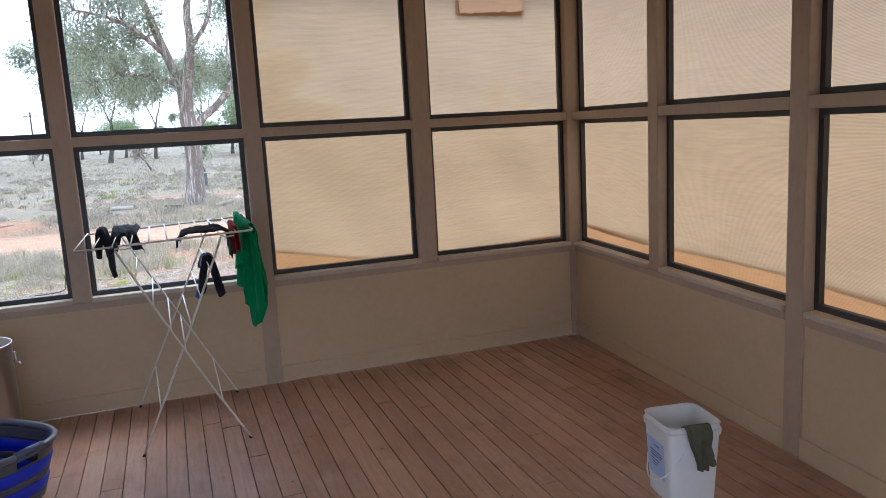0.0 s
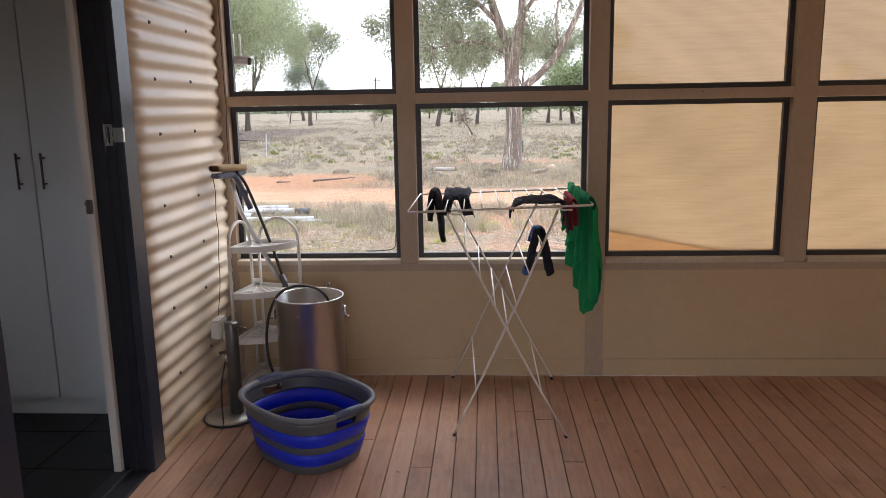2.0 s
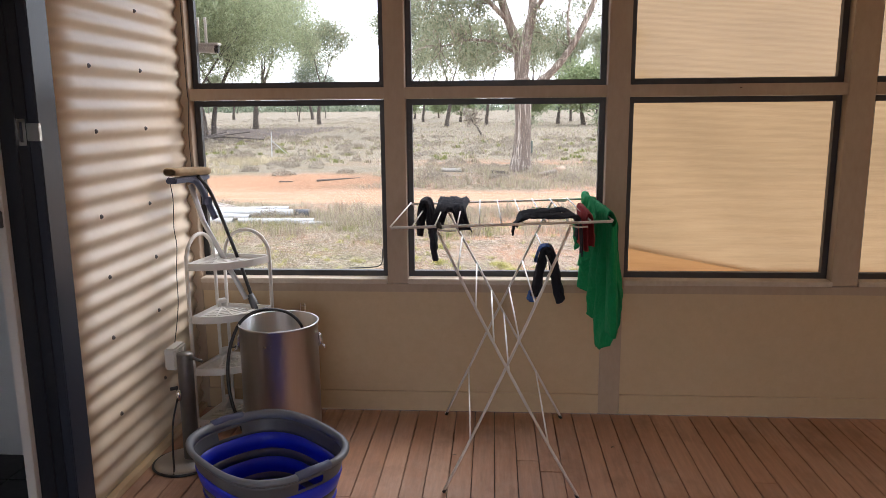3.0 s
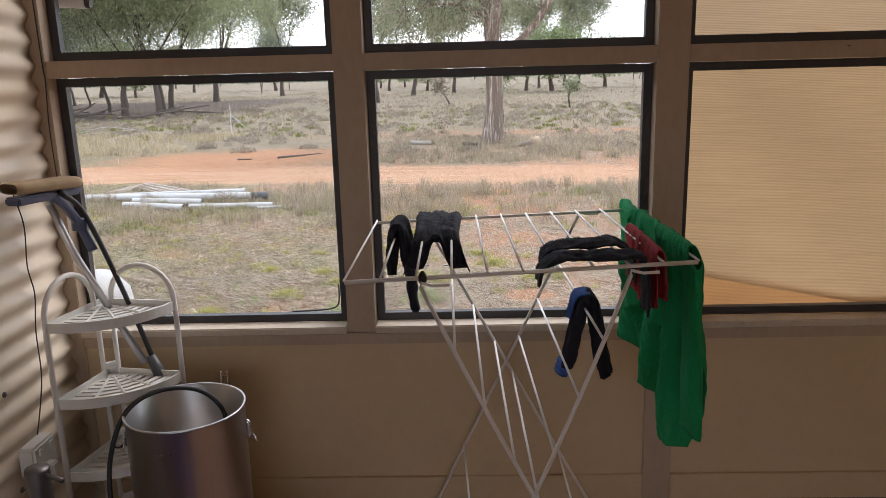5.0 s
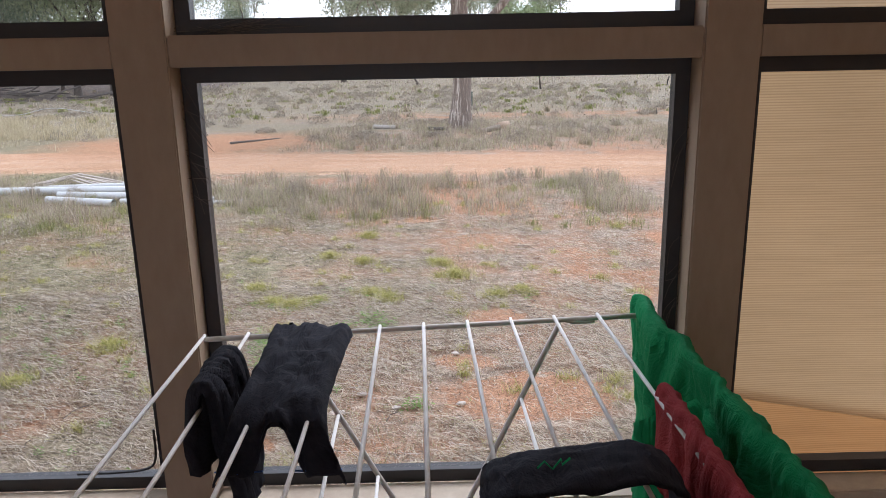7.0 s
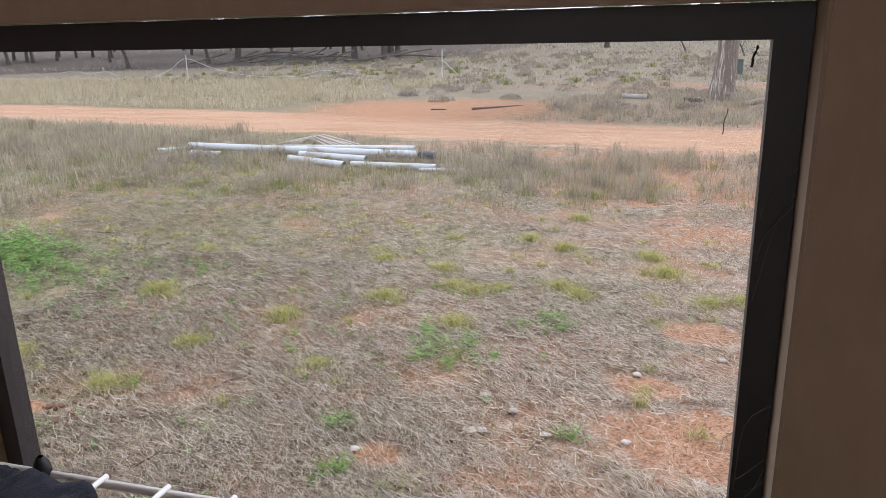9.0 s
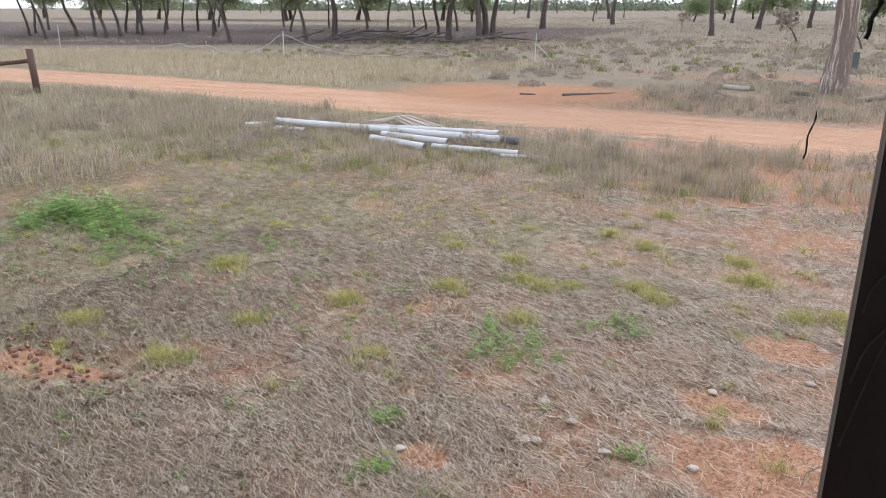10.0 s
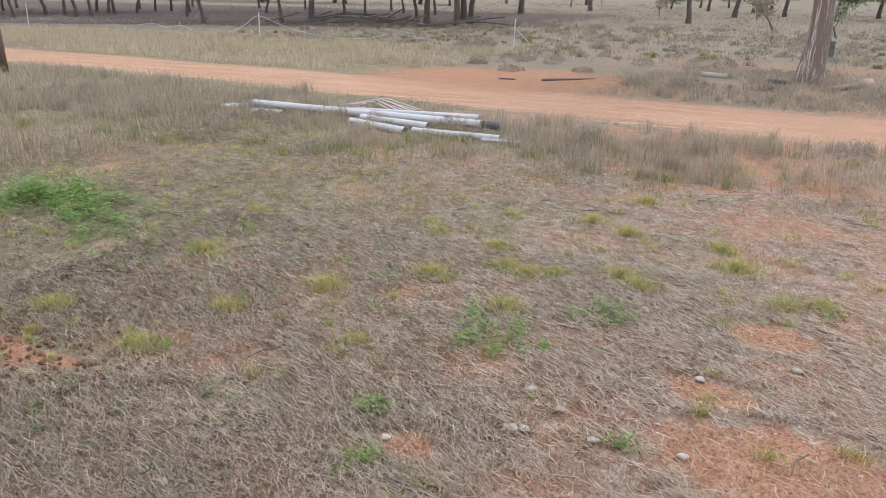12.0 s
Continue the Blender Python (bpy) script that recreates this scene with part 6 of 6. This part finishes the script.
for x, y, h in ((-21.4, 32.8, 1.15), (-10.15, 34.85, 1.15), (-39.4, 35.3, 1.2)):
    st = thing("fence_stake", "thin white fence stake in the grass", "stake", "tape fence stakes", at=(x, y, gz(x, y)))
    part("stake_rod", tube([(x, y, gz(x, y) - 0.1), (x + 0.03, y, gz(x, y) + h)], 0.022, 8), M_PVC, st)
tape = thing("fence_tape", "slack white fence tape sagging to the grass", "fence tape", at=(-21.4, 32.8, GZ))
part("tape", tube(smooth_path([(-23.3, 32.6, GZ + 0.15), (-22.2, 32.7, GZ + 0.55), (-21.4, 32.8, GZ + 1.0), (-20.2, 32.9, GZ + 0.62), (-18.9, 33.0, GZ + 0.33), (-17.6, 33.2, GZ + 0.2), (-16.2, 33.4, GZ + 0.2), (-15.0, 33.6, GZ + 0.42), (-13.6, 33.9, GZ + 0.2)], 8), 0.011, 5), M_PVC, tape)
part("tape", tube(smooth_path([(-29.5, 33.6, GZ + 0.35), (-28.6, 33.8, GZ + 0.45), (-27.6, 33.6, GZ + 0.30), (-26.6, 33.5, GZ + 0.42), (-25.8, 33.4, GZ + 0.25)], 8), 0.011, 5), M_PVC, tape)
part("tape", tube([(-10.12, 34.85, GZ + 0.75), (-9.4, 35.0, GZ + 0.05)], 0.016, 5), M_PVC, tape)

# logs and dead wood
def log(p0, p1, r0, r1, label, mat=None, name="log"):
    t = thing(name, label, name, at=(p0[0], p0[1], gz(*p0)))
    a, b = Vector((*p0, gz(*p0) + r0 * 0.8)), Vector((*p1, gz(*p1) + r1 * 0.8))
    pts = [a.lerp(b, k / 8) + Vector((0, 0.03 * noise.noise((k, 1, 2)), 0.02 * noise.noise((k, 3, 2)))) for k in range(9)]
    part("log_body", tube(pts, r0, 12, radii=[r0 + (r1 - r0) * k / 8 for k in range(9)]), mat or M_LOG, t, smooth=True)
    return t


cut = log((1.32, 25.15), (2.0, 25.85), 0.06, 0.10, "weathered grey log with a pale cut end")
part("cut_end", tube([(1.95, 25.8, gz(2.0, 25.85) + 0.10), (2.22, 26.1, gz(2.0, 25.85) + 0.12)], 0.13, 14), M_SAWN, cut, "pale sawn butt", smooth=True)
log((-1.81, 26.6), (-1.15, 26.42), 0.07, 0.07, "short pale log in the grass", M_PALELOG)
log((-0.14, 26.1), (0.42, 25.97), 0.06, 0.05, "dark short log beside the gum tree", M_DEADWOOD)
log((-5.37, 23.4), (-4.29, 24.6), 0.035, 0.018, "thin dark fallen branch", M_DEADWOOD, "branch")
log((-6.5, 23.3), (-6.1, 23.4), 0.025, 0.014, "thin dark fallen branch", M_DEADWOOD, "branch")
dead = thing("fallen_branches", "heap of grey fallen branches under the trees", "branches", at=(-26, 52, GZ))
r = random.Random(8)
for k in range(22):
    x, y = r.uniform(-33, -20), r.uniform(46, 56)
    a, ln = r.uniform(-0.5, 0.6), r.uniform(1.5, 4.5)
    part("branch", tube(smooth_path([(x, y, GZ + 0.1), (x + ln * 0.4 * math.cos(a), y + ln * 0.4 * math.sin(a), GZ + r.uniform(0.15, 0.5)), (x + ln * math.cos(a + 0.3), y + ln * math.sin(a + 0.3), GZ + r.uniform(0.05, 0.9))], 4), 0.045, 6), M_DEADWOOD, dead)
crate = thing("utility_box", "small green grey box behind the gum tree", "box", at=(1.5, 36.2, GZ))
part("box_body", box(1.28, 1.72, 36.0, 36.4, GZ, GZ + 0.55), M_BOX, crate, bevel=0.02)
part("box_lid", box(1.26, 1.74, 35.98, 36.42, GZ + 0.551, GZ + 0.61), M_BOX, crate, bevel=0.02)
pole = thing("power_pole", "far timber power pole with a crossarm", "power pole", at=(-21.5, 150, GZ))
part("pole", tube([(-21.5, 150, GZ), (-21.4, 150, 7.6)], 0.14, 8), M_DARKBARK, pole)
part("crossarm", tube([(-22.6, 150, 6.9), (-20.2, 150, 6.9)], 0.09, 6), M_DARKBARK, pole)


# ---- trees ----
def tree_mesh(seed, height, r0, bare, spread, depth, leaves, leaf, droop, stems=1, forks=(2, 3), lean=0.0, up=0.35, clump=0.45, low=0.62, leafy=2, canopy=None):
    """Tapered limbs by repeated forking, and the leaf points at the ends."""
    rr = random.Random(seed)
    wood = bmesh.new()
    tips = []

    def limb(p, d, length, rad, level):
        n = 5
        pts, radii = [p], [rad]
        for k in range(1, n + 1):
            d = (d + Vector((rr.gauss(0, 0.10), rr.gauss(0, 0.10), rr.gauss(0, 0.05) + (0.03 if level else 0)))).normalized()
            p = p + d * (length / n)
            pts.append(p)
            radii.append(rad * (1 - 0.42 * k / n))
        if level == 0:
            radii[0] = rad * 1.25
        tube(pts, rad, 10 if level < 2 else (6 if level < 3 else 4), wood, cap=False, radii=radii)
        if level >= depth - leafy:
            tips.extend(pts[2:])
        if level >= depth:
            return
        for _ in range(rr.randint(*forks)):
            ax = Vector((rr.gauss(0, 1), rr.gauss(0, 1), rr.gauss(0, 0.35))).normalized()
            nd = (d * 0.75 + ax * spread + Vector((0, 0, up))).normalized()
            limb(p, nd, length * rr.uniform(0.58, 0.85), radii[-1] * rr.uniform(0.62, 0.85), level + 1)
    for s in range(stems):
        limb(Vector((0.12 * s, 0.05 * s, -0.1 + 1.55 * s)), Vector((lean + (0.95 if s else 0), 0.02 + 0.2 * s, 1)).normalized(), bare * (0.75 if s else 1.0), r0 * (0.55 if s else 1), 0)
    if canopy:
        cx, cz, rx, rz, many = canopy
        for _ in range(many):
            a, b, q = rr.uniform(0, 6.283), rr.uniform(-1, 1), rr.uniform(0.45, 1.0)
            w = math.sqrt(1 - b * b) * q
            tips.extend([Vector((cx + rx * w * math.cos(a), rx * w * math.sin(a), cz + rz * b * q))] * 6)
    top = max(t.z for t in tips)
    k = height / top
    g = np.random.default_rng(seed)
    t = np.array([(q.x, q.y, q.z) for q in tips])
    c0 = t[g.integers(0, len(t), leaves)] + g.normal(0, clump, (leaves, 3)) * np.array([1, 1, 0.8])
    c0 = c0[c0[:, 2] > bare * low]
    n = len(c0)
    d = g.normal(0, 1, (n, 3))
    d[:, 2] -= droop
    d /= np.linalg.norm(d, axis=1)[:, None]
    e = np.cross(d, g.normal(0, 1, (n, 3)))
    e /= np.linalg.norm(e, axis=1)[:, None]
    s = g.uniform(0.6, 1.2, n)[:, None]
    d, e = d * s * leaf[0], e * s * leaf[1]
    v = np.stack([c0 - d, c0 + e, c0 + d, c0 - e], 1).reshape(-1, 3)
    return wood, v, k


def tree(name, label, category, spec, bark, leafmat, at, group="", scale=None):
    wood, v, k = tree_mesh(**spec)
    t = thing(name, label, category, group, at=(0, 0, 0))
    part("trunk", wood, bark, t, "forking trunk and limbs", smooth=True)
    crown = mesh_np("crown", v, [(0, 1, 2, 3)], 4, leafmat, "", "")
    crown.parent = t
    t.matrix_basis = at @ Matrix.Scale(scale or k, 4)
    return t


def leaf_cards(g, c0, leaf, droop):
    """Small pointed four-cornered leaves at the given places."""
    n = len(c0)
    d = g.normal(0, 1, (n, 3))
    d[:, 2] -= droop
    d /= np.linalg.norm(d, axis=1)[:, None]
    e = np.cross(d, g.normal(0, 1, (n, 3)))
    e /= np.linalg.norm(e, axis=1)[:, None]
    k = g.uniform(0.6, 1.2, n)[:, None]
    d, e = d * k * leaf[0], e * k * leaf[1]
    return np.stack([c0 - d, c0 + e, c0 + d, c0 - e], 1).reshape(-1, 3)


def big_gum(at):
    """Leaning pale trunk, three heavy limbs, thin branches out to hanging leaf clusters."""
    rr, g = random.Random(14), np.random.default_rng(14)
    wood = bmesh.new()
    limbs = [
        ([(0, 0, -0.15), (0.02, 0, 0.5), (0.06, 0.02, 1.3), (0.05, 0.0, 2.2), (-0.02, 0, 3.1)], [0.40, 0.31, 0.275, 0.27, 0.26]),
        ([(-0.03, 0, 2.9), (-0.13, 0.1, 4.1), (-0.5, 0.15, 5.1), (-0.85, 0.1, 6.2), (-1.25, 0.2, 7.6), (-1.5, 0.3, 9.0)], [0.20, 0.17, 0.15, 0.12, 0.09, 0.05]),
        ([(0.0, 0, 2.9), (0.14, -0.1, 4.3), (0.34, -0.1, 5.3), (0.32, 0.1, 6.3), (0.55, 0.2, 7.6), (0.6, 0.1, 9.2)], [0.20, 0.18, 0.15, 0.12, 0.09, 0.05]),
        ([(0.08, 0, 2.3), (0.45, 0.1, 2.85), (1.0, 0.1, 3.3), (1.6, 0.0, 4.05), (2.1, -0.1, 5.0), (2.45, 0.0, 5.9), (3.0, 0.2, 7.6)], [0.15, 0.14, 0.125, 0.115, 0.10, 0.08, 0.05]),
        ([(-0.5, 0.15, 5.0), (-1.3, -0.3, 5.7), (-2.1, -0.5, 6.1), (-3.0, -0.6, 6.3)], [0.09, 0.07, 0.05, 0.03]),
        ([(-0.1, 0.1, 3.9), (-0.9, 0.4, 4.3), (-1.8, 0.5, 4.4), (-2.7, 0.6, 4.2)], [0.07, 0.05, 0.04, 0.025]),
        ([(0.34, -0.1, 5.2), (0.9, -0.4, 6.0), (1.2, -0.5, 7.2), (1.5, -0.6, 8.4)], [0.08, 0.07, 0.05, 0.03]),
        ([(1.6, 0, 4.05), (1.5, 0.2, 5.0), (1.65, 0.3, 6.2)], [0.06, 0.045, 0.03])]
    joints = []
    for pts, radii in limbs:
        q = smooth_path([Vector(v) for v in pts], 6)
        m = len(q) - 1
        rad = []
        for i in range(m + 1):
            f = i / 6
            j = min(len(radii) - 2, int(f))
            rad.append((radii[j] + (radii[j + 1] - radii[j]) * (f - j)) * (1 + 0.08 * noise.noise((i * 0.7, len(joints), 3))))
        tube(q, 0, 14, wood, cap=False, radii=rad)
        joints += q[4:]
    # butt flare
    for k in range(5):
        t = 2 * math.pi * k / 5 + 0.4
        tube([(0.42 * math.cos(t), 0.42 * math.sin(t), -0.12), (0.30 * math.cos(t), 0.30 * math.sin(t), 0.12), (0.20 * math.cos(t), 0.20 * math.sin(t), 0.7)], 0, 8, wood, cap=False, radii=[0.05, 0.10, 0.08])
    cores = []
    for cx, cy, cz, rx, ry, rz, many in ((-2.1, 0, 6.3, 2.4, 2.0, 1.9, 52), (-2.2, 0.4, 4.0, 2.0, 1.5, 0.9, 22), (1.7, 0, 6.6, 1.9, 1.6, 1.7, 24), (0.0, 0, 8.8, 3.2, 2.2, 1.3, 30), (0.4, 0.3, 4.6, 1.2, 1.4, 0.9, 8)):
        for _ in range(many):
            v = Vector((rr.gauss(0, 1), rr.gauss(0, 1), rr.gauss(0, 1))).normalized() * rr.uniform(0.35, 1.0)
            cores.append(Vector((cx + v.x * rx, cy + v.y * ry, cz + v.z * rz)))
    leaves = []
    for c in cores:
        near = min(joints, key=lambda j: (j - c).length + 0.6 * max(0.0, j.z - c.z))
        mid = near.lerp(c, 0.55) + Vector((rr.gauss(0, 0.12), rr.gauss(0, 0.12), 0.18 * (near - c).length))
        tube(smooth_path([near, mid, c, c + Vector((rr.gauss(0, 0.1), rr.gauss(0, 0.1), -0.3))], 4), 0, 5, wood, cap=False, radii=[0.028 - 0.0018 * i for i in range(13)])
        m = rr.randint(150, 330)
        sp = rr.uniform(0.16, 0.34)
        leaves.append(g.normal(0, 1, (m, 3)) * np.array([sp, sp, sp * 1.15]) + np.array(c) + np.array([0, 0, -0.12]))
    t = thing("gum_tree", "pale barked gum tree with thin grey green crown", "tree")
    part("trunk", wood, M_BARK, t, "leaning trunk with heavy limbs", smooth=True)
    crown = mesh_np("crown", leaf_cards(g, np.concatenate(leaves), (0.062, 0.024), 0.9), [(0, 1, 2, 3)], 4, M_GUMLEAF, "", "")
    crown.parent = t
    t.matrix_basis = at


big_gum(pose(0.86, 26.85, GZ))

belah = []
for i in range(3):
    spec = dict(seed=30 + i, height=(11.0, 9.6, 10.2)[i], r0=(0.15, 0.105, 0.09)[i], bare=(2.2, 2.8, 2.4)[i], spread=0.5, depth=4, leaves=(34000, 10000, 10000)[i], leaf=(0.085, 0.022) if i == 0 else (0.13, 0.026), droop=1.0, forks=(2, 4), up=0.38, clump=(0.95, 0.75, 0.75)[i], low=(0.9, 1.0, 1.0)[i], leafy=3)
    belah.append(tree("belah_tree", "tall soft green needle-leaved tree with a dark trunk", "tree", spec, M_DARKBARK, M_BELAH if i else M_WATTLE, pose(0, 0, 0), "grove beyond the track"))
GROVE = ((-19.4, 50.4), (-22.8, 53.0), (-20.6, 55.5), (-27.5, 60.9), (-30.5, 50.4), (-31.4, 48.3), (-33.9, 43.5), (-62.6, 51.0), (-50.9, 43.1), (-52.4, 47.0), (-50.5, 47.1), (-48.1, 46.1), (-49.3, 48.5), (-52.6, 53.3), (-50.2, 51.6), (-51.2, 55.0), (-55.0, 61.0), (-54.0, 62.0), (-50.7, 60.8), (-39.3, 69.3), (-36.2, 67.8), (-36.3, 75.8), (-23.1, 60.3), (-26.0, 82.4), (-32.7, 126.6), (-36.8, 165.4), (-43.0, 52.0), (-57.0, 56.0), (-60.0, 64.0), (-44.5, 64.0), (-47.0, 74.0), (-41.0, 82.0), (-56.0, 78.0), (-64.0, 76.0), (-31.0, 72.0), (-70.0, 58.0), (-66.0, 46.0), (-58.0, 47.0))
r = random.Random(2)
used = [False] * 3
sizes = [b.scale.copy() for b in belah]
for i, (x, y) in enumerate(GROVE):
    k = 0 if i in (0, 1, 2, 4, 22, 23) else 1 + i % 2
    m = pose(x, y, GZ, r.uniform(-4, 4), r.uniform(-4, 4), r.uniform(0, 360))
    if used[k]:
        c = copy_thing(belah[k], m)
    else:
        c = belah[k]
        c.matrix_basis = m
        used[k] = True
    c.scale = sizes[k] * (1.35 if i == 23 else r.uniform(0.9, 1.15))

far_gum = []
for i in range(2):
    spec = dict(seed=51 + i, height=12.0, r0=0.20, bare=3.4, spread=0.5, depth=4, leaves=6500, leaf=(0.15, 0.05), droop=0.8, forks=(2, 3), up=0.42, clump=0.50, low=0.8, leafy=2)
    far_gum.append(tree("gum_tree", "far grey green gum tree with an open crown", "tree", spec, M_DARKBARK, M_GUMLEAF, pose(0, 0, 0), "far gum trees"))
FAR = [(-24.0, 104, 1.1), (-7.4, 68, 0.95), (-5.5, 88, 1.0), (-1.0, 96, 1.05), (3.5, 84, 0.85), (8.0, 98, 1.0), (13.5, 92, 0.95), (-11.0, 118, 1.0), (6.0, 125, 1.1), (17.0, 130, 1.1), (-3.5, 135, 1.0), (11.0, 112, 0.9), (-36, 150, 1.3), (-52, 150, 1.3)]
for k in range(26):
    y = r.uniform(180, 420)
    FAR.append((r.uniform(-0.95, 0.6) * y, y, r.uniform(0.6, 1.1)))
sizes = [b.scale.copy() for b in far_gum]
for i, (x, y, q) in enumerate(FAR):
    m = pose(x, y, GZ, 0, 0, r.uniform(0, 360))
    c = far_gum[i] if i < 2 else copy_thing(far_gum[i % 2], m)
    c.matrix_basis = m
    c.scale = sizes[i % 2] * q

# bushy light green trees across the paddock
mallee = []
for i in range(2):
    spec = dict(seed=61 + i, height=6.0, r0=0.14, bare=1.0, spread=0.65, depth=4, leaves=9000, leaf=(0.12, 0.045), droop=0.5, forks=(2, 4), up=0.35, clump=0.6, low=0.7, leafy=4)
    mallee.append(tree("mallee_tree", "bushy light green tree with foliage near the ground", "tree", spec, M_DARKBARK, M_MALLEE, pose(0, 0, 0), "bushy trees across the paddock"))
sizes = [b.scale.copy() for b in mallee]
for i, (x, y, q) in enumerate(((10.5, 92, 0.95), (-15.3, 147, 0.7), (-11.2, 154, 0.6), (5.0, 108, 0.6), (-5.0, 112, 0.7), (20.0, 110, 0.9), (-17.5, 128, 0.5), (-150, 118, 1.2), (-138, 122, 1.2), (-128, 112, 1.2), (-119, 120, 1.2), (-111, 108, 1.2), (-104, 118, 1.2), (-95, 112, 1.2), (-88, 122, 1.2), (-80, 110, 1.2), (-73, 121, 1.2), (-66, 113, 1.2), (-58, 124, 1.2), (-49, 116, 0.7))):
    m = pose(x, y, GZ, 0, 0, r.uniform(0, 360))
    c = mallee[i] if i < 2 else copy_thing(mallee[i % 2], m)
    c.matrix_basis = m
    c.scale = Vector((sizes[i % 2].x * q * 1.2, sizes[i % 2].y * q * 1.2, sizes[i % 2].z * q))

# distant tree line
line = []
r2 = np.random.default_rng(77)
for k in range(900):
    a = r2.uniform(-1.2, 0.9)
    y = r2.uniform(420, 620)
    line.append((a * y, y, r2.uniform(4, 9), r2.uniform(4, 8)))
cloud_v = shrub_cloud(line, 40, 0.6)
mesh_np("far_woods", cloud_v, [(0, 1, 2, 3)], 4, M_BELAH, "far line of dark scrub on the horizon", "trees")

# young saplings and bare bushes in the paddock
for i, (x, y, h) in enumerate(((-0.94, 57, 1.9), (2.4, 52, 1.7), (-12.9, 89, 1.6), (6.6, 50, 1.7))):
    spec = dict(seed=80 + i, height=h, r0=0.03, bare=0.35, spread=0.7, depth=3, leaves=260, leaf=(0.07, 0.02), droop=0.2, forks=(2, 4), up=0.3, clump=0.10)
    tree("sapling", "thin sparse young bush in the paddock", "bush", spec, M_DARKBARK, M_GUMLEAF if i % 2 else M_SHRUB, pose(x, y, GZ, 0, 0, 40 * i))

# ---- floor planks, last ----
PL = 0.0995
r = random.Random(6)
shared = {}
x = 0.06 - PL * 17
k = 0
while x < XE - 0.004:
    x0, x1 = max(x, XW + 0.0), min(x + PL, XE)
    joints = sorted([YS, YW - 0.002] + [r.uniform(-1.0, 4.3)] + ([r.uniform(-1, 1.5)] if k % 3 else []))
    for a, b in zip(joints, joints[1:]):
        if x1 - x0 < 0.02 or b - a < 0.05:
            continue
        bm = box(x0 + 0.0019, x1 - 0.0019, a + 0.0015, b - 0.0015, -0.026, r.uniform(-0.0012, 0.0006))
        part("plank", bm, M_FLOOR, floor, bevel=0.0018)
    x += PL
    k += 1
